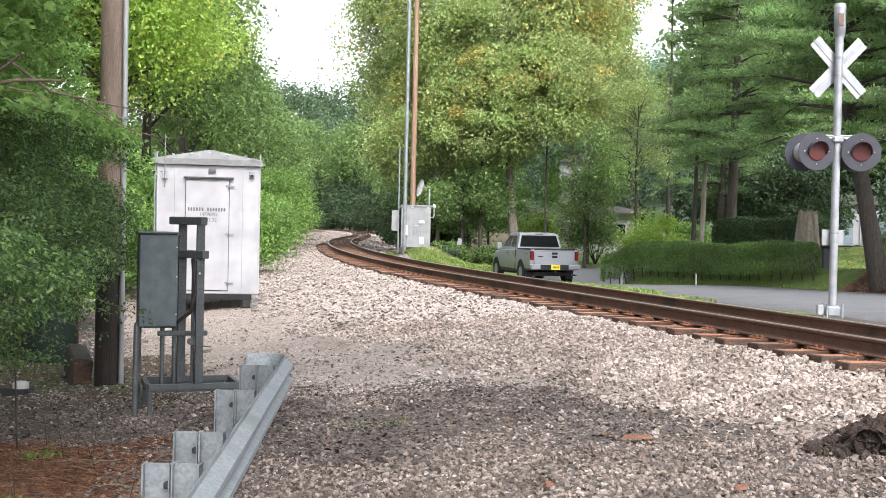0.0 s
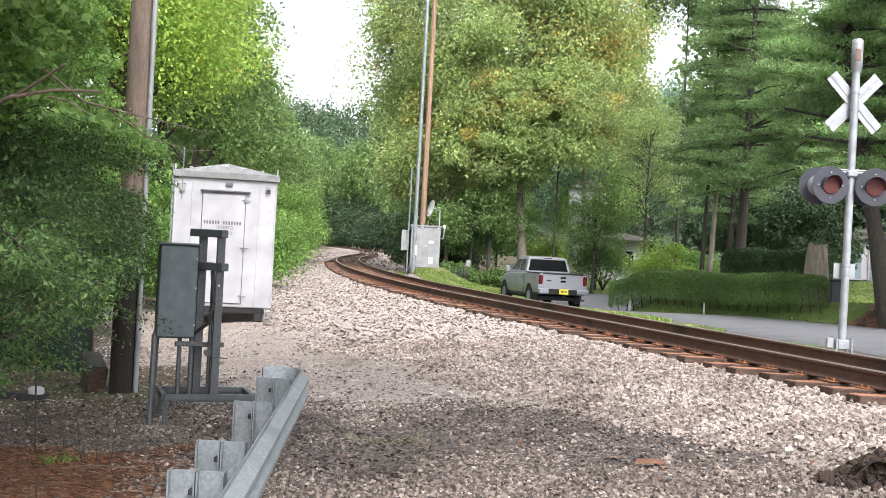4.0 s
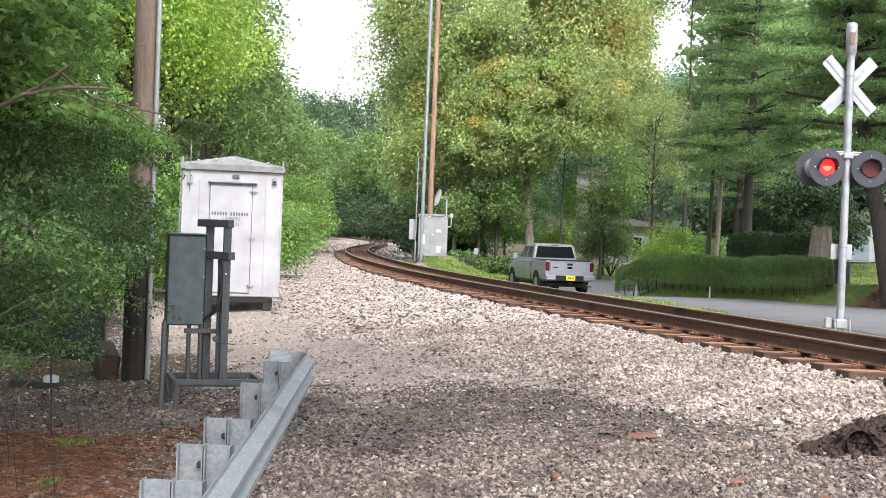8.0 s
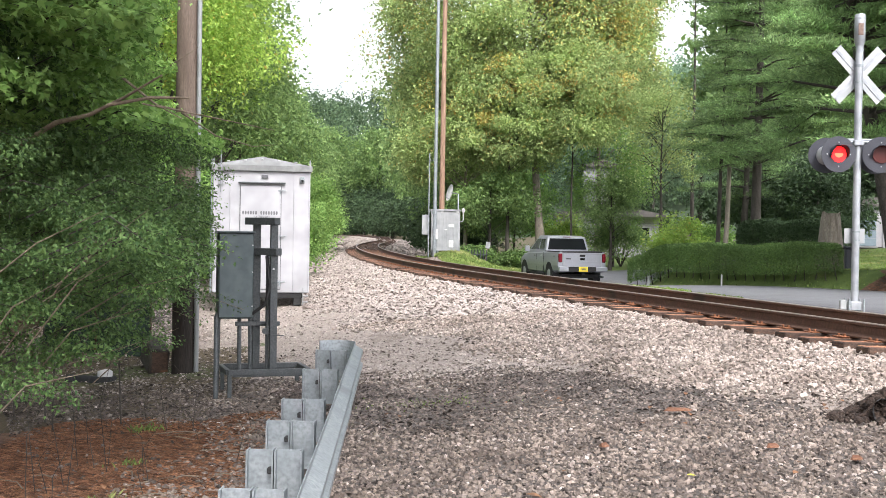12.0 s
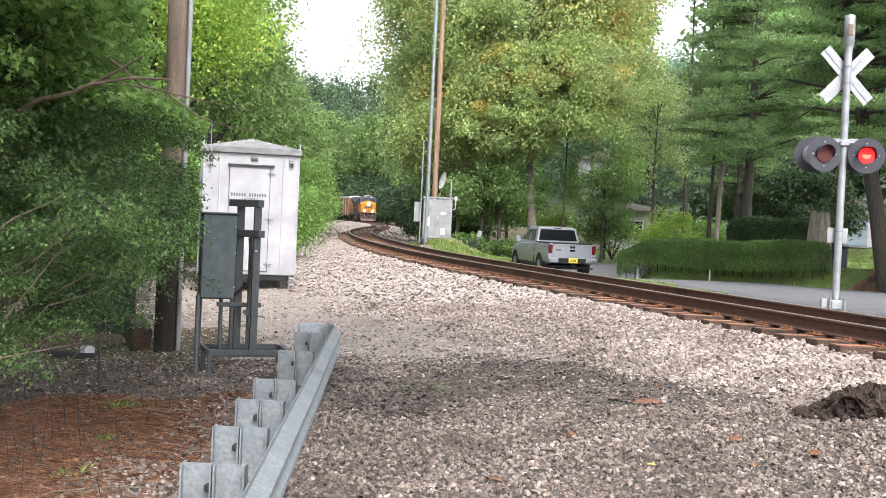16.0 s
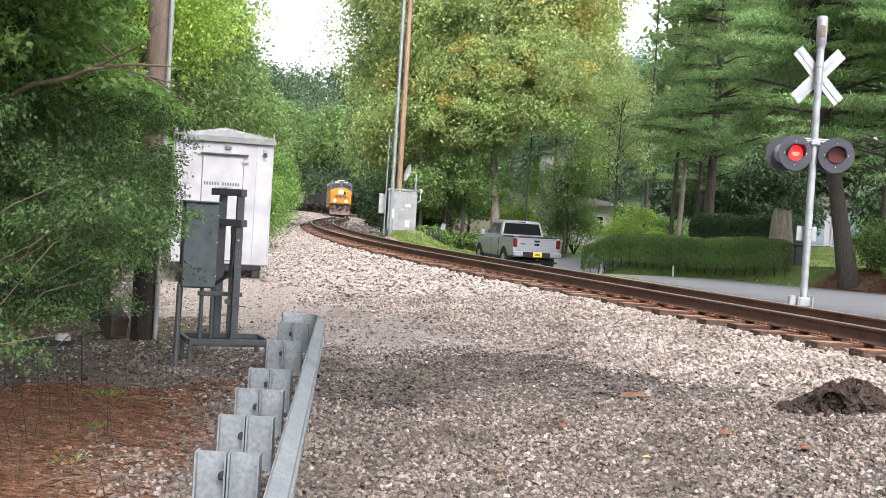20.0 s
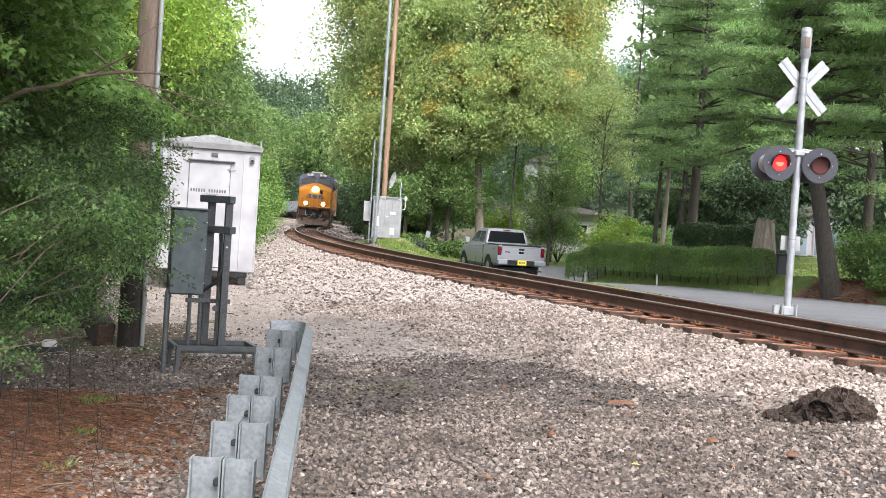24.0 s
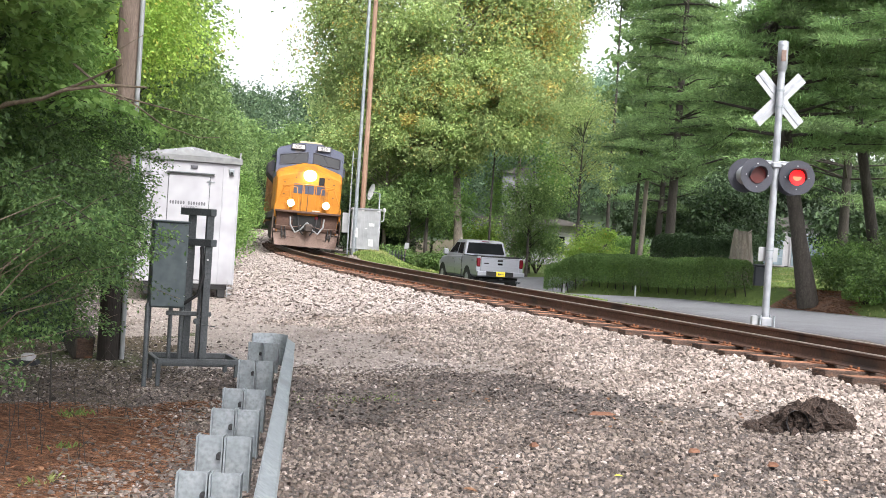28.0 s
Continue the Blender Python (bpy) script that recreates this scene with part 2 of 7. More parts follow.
SIGN_BACK = material("aluminium_sign_back", (0.29, 0.305, 0.32), (0.34, 0.355, 0.37), 2, 0.5, 0.15, 0, 4)
SIGN_BLACK = material("signal_black", (0.026, 0.028, 0.038), (0.042, 0.045, 0.058), 6, 0.55)
RED_LENS = glass("dark_red_lens", (0.06, 0.01, 0.008), 0.5)
RED_GLOW = glow("lit_red_lens", (1.0, 0.006, 0.006), 2.6)
AMBER_SPOT = glow("lamp_filament", (1.0, 0.1, 0.045), 2.6)
HEAD_GLOW = glow("headlight", (1.0, 0.86, 0.6), 40.0)
DITCH_GLOW = glow("ditch_light", (1.0, 0.84, 0.56), 30.0)
TRUCK_SILVER = material("silver_car_paint", (0.29, 0.3, 0.33), (0.335, 0.345, 0.375), 0.5, 0.3, 0.35, 0, 200)
GLASS_DARK = glass("tinted_window", (0.008, 0.009, 0.01), 0.12)
CHROME = material("chrome", (0.6, 0.6, 0.61), (0.66, 0.66, 0.67), 3, 0.25, 0.9)
TAIL_RED = glass("tail_light_red", (0.11, 0.006, 0.012), 0.2)
PLATE_YELLOW = material("yellow_plate", (0.75, 0.6, 0.03), (0.8, 0.66, 0.05), 4, 0.5)
LOCO_YELLOW = material("loco_yellow", (0.43, 0.165, 0.006), (0.49, 0.195, 0.01), 1.0, 0.6, 0, 0.02, 30, (0.22, 0.095, 0.018), 1.3, 0.55)
LOCO_BLUE = material("loco_blue", (0.04, 0.05, 0.085), (0.06, 0.07, 0.115), 1.0, 0.55, 0, 0.02, 30, (0.1, 0.09, 0.09), 0.8, 0.6)
LOCO_GREY = material("loco_grime", (0.13, 0.088, 0.07), (0.21, 0.15, 0.125), 2.0, 0.85, 0, 0.1, 30, (0.09, 0.055, 0.042), 1.2, 0.58)
LOCO_RUST = material("brake_dust_brown", (0.075, 0.042, 0.03), (0.13, 0.078, 0.058), 2.0, 0.9, 0, 0.1, 30, (0.05, 0.03, 0.022), 1.4, 0.55)
LOCO_DARK = material("undercarriage_grime", (0.04, 0.033, 0.03), (0.09, 0.07, 0.06), 4.0, 0.85, 0, 0.1)
HOPPER_GREY = material("hopper_paint", (0.05, 0.046, 0.046), (0.09, 0.08, 0.078), 1.0, 0.75, 0, 0.05, 30, (0.1, 0.062, 0.04), 0.8, 0.58, each=0.2)
CAR_PALE = material("pale_car_paint", (0.34, 0.37, 0.42), (0.44, 0.46, 0.5), 1.0, 0.7, 0, 0.03, 30, (0.22, 0.2, 0.19), 0.8, 0.6)
HOOD_GRIME = material("grimy_hood_paint", (0.045, 0.04, 0.045), (0.075, 0.066, 0.068), 1.0, 0.7, 0, 0.03, 30, (0.1, 0.075, 0.06), 0.8, 0.58)
CAR_TAN = material("boxcar_tan", (0.24, 0.115, 0.045), (0.3, 0.155, 0.06), 1.0, 0.75, 0, 0.03, 30, (0.16, 0.1, 0.06), 0.8, 0.6)
SIDING = material("pale_siding", (0.3, 0.3, 0.31), (0.36, 0.36, 0.365), 2, 0.7)
DOOR_BLUE = material("blue_grey_door", (0.15, 0.2, 0.23), (0.18, 0.235, 0.265), 2, 0.6)
MOSS = material("dry_shingle", (0.08, 0.075, 0.07), (0.14, 0.13, 0.12), 3, 0.9)
HILL = material("far_wooded_hill", (0.022, 0.038, 0.018), (0.045, 0.07, 0.032), 0.4, 1.0, 0, 0, 3)
NET = material("green_mesh", (0.016, 0.032, 0.023), (0.028, 0.05, 0.036), 6, 0.85)


# ---- mesh helpers ----
class Build:
    """Collects vertices and faces for one mesh."""

    def __init__(self):
        self.v, self.f, self.m, self.smooth = [], [], [], []

    def add(self, verts, faces, slot=0, smooth=False):
        k = len(self.v)
        self.v += [tuple(p) for p in verts]
        self.f += [tuple(i + k for i in f) for f in faces]
        self.m += [slot] * len(faces)
        self.smooth += [smooth] * len(faces)
        return self

    def box(self, c, s, bev=0.0, turn=None, slot=0):
        hx, hy, hz = (d / 2 for d in s)
        if bev <= 0:
            vs = [(x, y, z) for x in (-hx, hx) for y in (-hy, hy) for z in (-hz, hz)]
            fs = [(0, 1, 3, 2), (4, 6, 7, 5), (0, 4, 5, 1), (2, 3, 7, 6), (0, 2, 6, 4), (1, 5, 7, 3)]
        else:
            b = min(bev, hx * 0.9, hy * 0.9, hz * 0.9)
            vs, at = [], {}
            for sx in (-1, 1):
                for sy in (-1, 1):
                    for sz in (-1, 1):
                        for ax, off in (("x", (0, b, b)), ("y", (b, 0, b)), ("z", (b, b, 0))):
                            at[sx, sy, sz, ax] = len(vs)
                            vs.append((sx * (hx - off[0]), sy * (hy - off[1]), sz * (hz - off[2])))
            fs = []
            for q in (-1, 1):
                fs.append([at[q, -1, -1, "x"], at[q, 1, -1, "x"], at[q, 1, 1, "x"], at[q, -1, 1, "x"]][::q])
                fs.append([at[-1, q, -1, "y"], at[-1, q, 1, "y"], at[1, q, 1, "y"], at[1, q, -1, "y"]][::q])
                fs.append([at[-1, -1, q, "z"], at[1, -1, q, "z"], at[1, 1, q, "z"], at[-1, 1, q, "z"]][::q])
                for r in (-1, 1):
                    fs.append([at[q, r, -1, "x"], at[q, r, 1, "x"], at[q, r, 1, "y"], at[q, r, -1, "y"]][::-q * r])
                    fs.append([at[q, -1, r, "x"], at[q, 1, r, "x"], at[q, 1, r, "z"], at[q, -1, r, "z"]][::q * r])
                    fs.append([at[-1, q, r, "y"], at[1, q, r, "y"], at[1, q, r, "z"], at[-1, q, r, "z"]][::-q * r])
                    for u in (-1, 1):
                        fs.append([at[q, r, u, "x"], at[q, r, u, "y"], at[q, r, u, "z"]][::q * r * u])
        mt = Matrix.Translation(c) @ (turn.to_4x4() if turn else Matrix())
        return self.add([mt @ Vector(p) for p in vs], fs, slot)

    def tube(self, pts, radii, n=8, cap=True, slot=0, smooth=True):
        """A round rod through the points; radii: one for all, or one a point."""
        pts = [Vector([float(q) for q in p]) for p in pts]
        radii = radii if isinstance(radii, (list, tuple)) else [radii] * len(pts)
        vs, up = [], None
        for i, p in enumerate(pts):
            d = (pts[min(i + 1, len(pts) - 1)] - pts[max(i - 1, 0)]).normalized()
            if up is None:
                up = d.orthogonal().normalized()
            up = (up - d * up.dot(d)).normalized()
            side = d.cross(up)
            vs += [p + float(radii[i]) * (math.cos(a) * up + math.sin(a) * side) for a in (2 * math.pi * j / n for j in range(n))]
        fs = [(i * n + j, i * n + (j + 1) % n, (i + 1) * n + (j + 1) % n, (i + 1) * n + j) for i in range(len(pts) - 1) for j in range(n)]
        self.add(vs, fs, slot, smooth)
        if cap:
            k = len(pts) - 1
            self.add(vs[:n], [tuple(range(n))[::-1]], slot)
            self.add(vs[k * n:], [tuple(range(n))], slot)
        return self

    def prism(self, outline, axis, lo, hi, slot=0, smooth=False):
        """An outline of pairs swept along an axis from lo to hi. axis 'x': pairs are (y, z); 'y': (x, z); 'z': (x, y)."""
        put = {"x": lambda a, b, s: (s, a, b), "y": lambda a, b, s: (a, s, b), "z": lambda a, b, s: (a, b, s)}[axis]
        k = len(outline)
        vs = [put(a, b, lo) for a, b in outline] + [put(a, b, hi) for a, b in outline]
        self.add(vs, [(i, (i + 1) % k, (i + 1) % k + k, i + k) for i in range(k)], slot, smooth)
        self.add(vs[:k], [tuple(range(k))[::-1]], slot)
        return self.add(vs[k:], [tuple(range(k))], slot)

    def mesh(self, name, *mats):
        me = bpy.data.meshes.new(name)
        me.from_pydata(self.v, [], self.f)
        for m in mats:
            me.materials.append(m)
        me.polygons.foreach_set("material_index", self.m)
        me.polygons.foreach_set("use_smooth", self.smooth)
        bm = bmesh.new()
        bm.from_mesh(me)
        bmesh.ops.recalc_face_normals(bm, faces=bm.faces)
        bm.to_mesh(me)
        bm.free()
        me.update()
        return me


def raw_mesh(name, verts, faces, mat, smooth=False):
    """A mesh from numpy arrays; all faces have the same number of corners."""
    me = bpy.data.meshes.new(name)
    verts, faces = np.asarray(verts, np.float32), np.asarray(faces, np.int32)
    me.vertices.add(len(verts))
    me.vertices.foreach_set("co", verts.ravel())
    k = faces.shape[1]
    me.loops.add(faces.size)
    me.loops.foreach_set("vertex_index", faces.ravel())
    me.polygons.add(len(faces))
    me.polygons.foreach_set("loop_start", np.arange(len(faces), dtype=np.int32) * k)
    me.polygons.foreach_set("use_smooth", np.full(len(faces), smooth))
    me.materials.append(mat)
    me.update(calc_edges=True)
    return me


def thing(name, label, category, at=None, group="", kind=""):
    ob = tagged(new(name), label, category, group, kind)
    if at is not None:
        ob.matrix_basis = at
    return ob


def part(name, b, mats, parent, label="", at=None):
    mats = mats if isinstance(mats, (list, tuple)) else (mats,)
    ob = new(name, b if isinstance(b, bpy.types.Mesh) else b.mesh(name, *mats))
    ob.parent = parent
    if at is not None:
        ob.matrix_basis = at
    return tagged(ob, label)


def bars(rows, y, thick=0.004):
    """Plain bars for writing: rows of (x0, x1, z, height, count), on a wall that faces -y."""
    b = Build()
    for x0, x1, z, h, count in rows:
        w = (x1 - x0) / count
        for i in range(count):
            b.box((x0 + w * (i + 0.5), y, z), (w * 0.68, thick, h))
    return b


def letters(text, size, mat, parent, m, name, label=""):
    cu = bpy.data.curves.new(name, "FONT")
    cu.body, cu.size, cu.extrude, cu.align_x, cu.align_y = text, size, 0.004, "CENTER", "CENTER"
    tmp = bpy.data.objects.new(name, cu)
    scene.collection.objects.link(tmp)
    me = bpy.data.meshes.new_from_object(tmp.evaluated_get(bpy.context.evaluated_depsgraph_get()))
    bpy.data.objects.remove(tmp)
    me.materials.clear()
    me.materials.append(mat)
    ob = new(name, me)
    ob.parent, ob.matrix_basis = parent, m
    return tagged(ob, label)


# ---- plan: the track's line, its height and the ground ----
LINE_Y = [-60, -30, 0, 8, 11, 14, 17, 20, 24, 28, 32, 37, 42, 48, 55, 64, 77, 91, 108, 136, 157, 185, 219, 235, 260, 300, 340, 400, 500, 620, 760]
LINE_X = [26.6, 17.2, 8.4, 6.08, 5.22, 4.35, 3.43, 2.52, 1.34, 0.18, -0.86, -1.95, -2.9, -4.0, -5.1, -6.35, -7.85, -9.0, -9.9, -11.3, -12.95, -15.4, -20.5, -23.6, -31.2, -49, -72, -118, -208, -320, -452]
fine_y = np.arange(-60, 760, 1.0)
fine_x = np.interp(fine_y, LINE_Y, LINE_X)
for _ in range(3):
    fine_x = np.convolve(np.pad(fine_x, 4, mode="reflect", reflect_type="odd"), np.ones(9) / 9, "valid")


def track_x(y):
    return np.interp(y, fine_y, fine_x)


def rail_z(y):
    """Height of the rail heads."""
    return np.interp(y, [-60, 45, 60, 130, 157, 185, 219, 240, 400], [0.53, 0.53, 0.54, 0.58, 0.64, 0.75, 0.8, 0.85, 1.2])


def cant(y):
    """Lean of the track towards the inside of its curve, in degrees."""
    return np.interp(y, [60, 130], [1.5, 0.0])


arc = np.concatenate([[0], np.cumsum(np.hypot(np.diff(fine_x), np.diff(fine_y)))])


def on_track(s):
    """Place and heading (away from the viewer) at the length s along the track."""
    y = np.interp(s, arc, fine_y)
    dx = track_x(y + 1) - track_x(y - 1)
    return float(track_x(y)), float(y), float(rail_z(y)), math.atan2(-dx, 2.0)


def beside(x, y):
    """Distance to the right of the track's middle line, roughly square to it."""
    slope = (track_x(y + 1) - track_x(y - 1)) / 2
    return (x - track_x(y)) / np.sqrt(1 + slope**2)


def step(a, b, v):
    u = np.clip((v - a) / (b - a), 0, 1)
    return u * u * (3 - 2 * u)


def rough(x, y):
    return 0.02 * np.sin(1.7 * x + 0.9 * y) * np.sin(1.1 * y - 0.6 * x) + 0.012 * np.sin(4.1 * x + 1.3) * np.sin(3.7 * y)


def toe_of(y):
    """How far the ballast heap reaches from the track's middle line."""
    return np.interp(y, [4, 8, 11, 14, 17, 21, 30, 60], [2.9, 2.95, 3.45, 4.4, 5.4, 5.8, 5.0, 4.6])


def ground_z(x, y):
    """Height of the ground."""
    x, y = np.asarray(x, float), np.asarray(y, float)
    d = beside(x, y)
    yard = -0.05 + 0.07 * (np.clip(x, -5, 3) - 1) + 0.06 * np.clip(y - 12, 0, 9) + 0.0015 * np.clip(y - 30, 0, 400)
    yard = yard + 0.4 * step(-5, -14, x) * step(10, 30, y)
    road = 0.27 - 0.02 * np.clip(y - 20, 0, 14) - 0.05 * np.clip(y - 34, 0, 9.8) + 0.026 * np.clip(y - 46, 0, 14) + 0.002 * np.clip(y - 60, 0, 400)
    past = x - np.interp(y, [-60, 8.5, 15.5, 23, 31, 36.5, 40.2, 44.5, 48.5, 53, 58, 64, 200], [60, 25.4, 18.5, 14.1, 11.3, 8.1, 5.5, 5.8, 7.6, 10.5, 17, 30, 200])
    road = road + 0.6 * step(0.1, 1.6, past) + 0.02 * np.clip(past - 1.5, 0, 30)
    bed = rail_z(y) - 0.275
    toe = toe_of(y)
    up = np.clip((d + toe) / (toe - 1.3), 0, 1)
    left = yard + (bed + 0.03 - yard) * (0.75 * up + 0.25 * up * up * (3 - 2 * up))
    road = road + 0.75 * np.exp(-(((x + 1.2) / 2.6) ** 2) - ((y - 47.5) / 6.0) ** 2)
    right = bed + (road - bed) * step(1.6, 3.4, d)
    right = right + 0.4 * np.exp(-(((x + 1.4) / 1.2) ** 2) - ((y - 48.6) / 3.0) ** 2) * step(1.3, 1.8, d)
    right = right + 1.0 * step(42, 70, y) * step(10, 18, x)
    far = np.clip((np.hypot(x, y - 40) - 270) * 0.34, 0, 36)
    return np.where(d < 0, left, right) + rough(x, y) * step(0.4, 2.5, np.abs(d)) * (d < 4) + far


# ---- setting: ground, road, track ----
def spaced(*runs):
    out = []
    for a, b, d in runs:
        out += list(np.arange(a, b, d))
    return np.array(out + [runs[-1][1]])


# the side road: across, along, half width
ROAD = [(26, 1, 7.0), (18.2, 8.8, 5.9), (12.7, 16.2, 4.8), (9.5, 23.3, 4.15), (7.75, 31.2, 3.1), (5.05, 36.6, 2.5), (3.4, 40.3, 2.1), (3.4, 44.5, 2.3), (4.6, 48.5, 2.8), (6.8, 53, 3.2), (11.5, 58, 3.2), (20, 64, 3), (40, 76, 3)]


def smooth_line(points, n):
    p = np.array(points, float)
    u = np.linspace(0, len(p) - 1, n)
    q = np.stack([np.interp(u, range(len(p)), p[:, k]) for k in range(3)], 1)
    for _ in range(3):
        q = np.stack([np.convolve(np.pad(q[:, k], 3, mode="reflect", reflect_type="odd"), np.ones(7) / 7, "valid") for k in range(3)], 1)
    return q


road_line = smooth_line(ROAD, 160)


def road_gap(x, y):
    d = np.hypot(np.asarray(x)[..., None] - road_line[:, 0], np.asarray(y)[..., None] - road_line[:, 1])
    return (d - road_line[:, 2]).min(-1) + 2.9


def make_ground():
    xs = spaced((-900, -120, 60), (-120, -30, 6), (-30, -10, 1), (-10, 14, 0.25), (14, 40, 1), (40, 120, 8), (120, 900, 60))
    ys = spaced((-80, -5, 8), (-5, 26, 0.25), (26, 60, 0.6), (60, 130, 2), (130, 320, 6), (320, 1400, 50))
    gx, gy = np.meshgrid(xs, ys)
    gz = ground_z(gx, gy) - 0.06 * (road_gap(gx, gy) < 3.4)
    n = len(xs)
    i, j = np.meshgrid(np.arange(n - 1), np.arange(len(ys) - 1))
    k = (j * n + i).ravel()
    faces = np.stack([k, k + 1, k + n + 1, k + n], 1)
    me = raw_mesh("ground", np.stack([gx, gy, gz], -1).reshape(-1, 3), faces, GRAVEL, True)
    lawn = material("lawn", (0.075, 0.12, 0.025), (0.15, 0.2, 0.05), 3, 0.95, 0, 0.6, 40, (0.2, 0.17, 0.07), 0.4, 0.6)
    litter = material("forest_floor", (0.06, 0.045, 0.025), (0.12, 0.09, 0.05), 3, 1, 0, 0.6, 40, (0.06, 0.08, 0.025), 0.5, 0.52)
    straw = material("pine_straw_ground", (0.125, 0.066, 0.042), (0.25, 0.14, 0.09), 14, 0.95, 0, 0.9, 90, (0.065, 0.048, 0.035), 1.4, 0.5)
    for m in (lawn, litter, straw, HILL, BALLAST_BED):
        me.materials.append(m)
    cx, cy = gx[:-1, :-1].ravel() + 0.12, gy[:-1, :-1].ravel() + 0.12
    wob = 0.5 * np.sin(2.3 * cx + 1.7 * cy) + 0.3 * np.sin(5.1 * cy - 3.3 * cx)
    d = beside(cx, cy)
    slot = np.zeros(len(cx), int)
    slot[(d > -toe_of(cy) - 0.2 + 0.3 * wob) & (d < 2.6) | (cy > 12.2 + 1.3 * wob) & (d < 2) & (d > -8)] = 5
    slot[(d > 2.2 + 0.3 * wob) & (cy > 19.5) | (d > 3.1) & (cx > 12.5)] = 1
    slot[(d < -7.5) & (cy > 24)] = 2
    slot[(d > 30) | (cy > 90) & (np.abs(d) > 5) | (cx < -7)] = 2
    slot[(d > 1.75) & (d < 5) & (cy > 43) & (cy < 55)] = 1
    slot[(d > 3.2 + 0.4 * wob) & (d < 9) & (cy > 60) & (cy < 78)] = 1
    slot[(d < -5.2 + 0.5 * wob) & (d > -9) & (cy > 30) & (cy < 62)] = 1
    slot[(np.abs(d) < 6 + wob) & (cy > 75) & (cy < 240)] = 5
    slot[(cx < -1.95 + 0.25 * wob - 0.08 * (cy - 6)) & (cy < 9.9 + 0.4 * wob)] = 3
    slot[(cx < -2.7 + 0.3 * wob - 0.1 * (cy - 9)) & (cy > 9.5) & (cy < 15.5 + wob)] = 2
    slot[np.hypot((cx - 11.6) / 1.5, (cy - 31) / 1.7) < 1 + 0.35 * wob] = 3
    slot[np.hypot(cx, cy - 40) > 270] = 4
    me.polygons.foreach_set("material_index", slot)
    tagged(new("ground", me), "grey gravel yard with lawn and forest floor beyond", "ground", kind="structure")


make_ground()


def make_road():
    b = Build()
    d = np.gradient(road_line, axis=0)
    d /= np.linalg.norm(d, axis=1)[:, None]
    side = np.stack([d[:, 1], -d[:, 0]], 1)
    rows = []
    for off in (-2.9, -2.85, -1.4, 0, 1.4, 2.85, 2.9):
        p = road_line[:, :2] + side * off * road_line[:, 2:] / 2.9
        z = ground_z(road_line[:, 0], road_line[:, 1]) + 0.01 + 0.03 * (1 - (off / 2.9) ** 2) - (0.12 if abs(off) > 2.87 else 0)
        rows.append(np.column_stack([p, z]))
    vs = np.stack(rows, 1)
    n = vs.shape[1]
    fs = [(i * n + j, i * n + j + 1, (i + 1) * n + j + 1, (i + 1) * n + j) for i in range(len(vs) - 1) for j in range(n - 1)]
    b.add(vs.reshape(-1, 3), fs, 0, True)
    tagged(new("road", b.mesh("road", ASPHALT)), "worn blue-grey asphalt side road", "road", kind="structure")


make_road()

RAIL_OUT = [(-0.07, 0), (0.07, 0), (0.07, 0.012), (0.02, 0.03), (0.009, 0.045), (0.009, 0.13), (0.035, 0.142), (0.036, 0.168), (0.03, 0.178), (-0.03, 0.178), (-0.036, 0.168), (-0.035, 0.142), (-0.009, 0.13), (-0.009, 0.045), (-0.02, 0.03), (-0.07, 0.012)]


def make_rail(off):
    ys = spaced((-40, 60, 0.8), (60, 130, 1.5), (130, 420, 4))
    slope = (track_x(ys + 1) - track_x(ys - 1)) / 2
    nx, ny = 1 / np.sqrt(1 + slope**2), -slope / np.sqrt(1 + slope**2)
    b = Build()
    k = len(RAIL_OUT)
    vs = [(track_x(y) + (off + a) * u, y + (off + a) * v, rail_z(y) - 0.178 + h - off * math.tan(radians(cant(y)))) for y, u, v in zip(ys, nx, ny) for a, h in RAIL_OUT]
    for j in range(k):
        fs = [(i * k + j, i * k + (j + 1) % k, (i + 1) * k + (j + 1) % k, (i + 1) * k + j) for i in range(len(ys) - 1)]
        b.f += fs
        b.m += [1 if RAIL_OUT[j][1] > 0.16 and RAIL_OUT[(j + 1) % k][1] > 0.16 else 0] * len(fs)
        b.smooth += [False] * len(fs)
    b.v = vs
    return b.mesh("rail", RUST, RAIL_TOP)


track = thing("railway_track", "single railway track of rusty rails on creosoted ties", "railway track", kind="structure")
for off in (-0.7525, 0.7525):
    part("rail", make_rail(off), None, track, "rusty brown steel rail with a worn head")

tie_b = Build().box((0, 0, -0.09), (2.74, 0.23, 0.18), 0.012)
tie_b.m = [1 if sum(tie_b.v[i][2] for i in f) / len(f) > -0.004 else 0 for f in tie_b.f]
tie_mesh = tie_b.mesh("tie", TIE, TIE_TOP)
plate_b = Build().box((0, 0, 0.006), (0.36, 0.19, 0.014), 0.004)
for ex in (-0.12, 0.11):
    for ey in (-0.06, 0.06):
        plate_b.box((ex, ey, 0.026), (0.03, 0.022, 0.03), 0.004)
for ey in (-0.115, 0.115):
    plate_b.box((0.02, ey, 0.02), (0.1, 0.035, 0.045), 0.01)
plate_mesh = plate_b.mesh("tie_plate", RUST_RED)


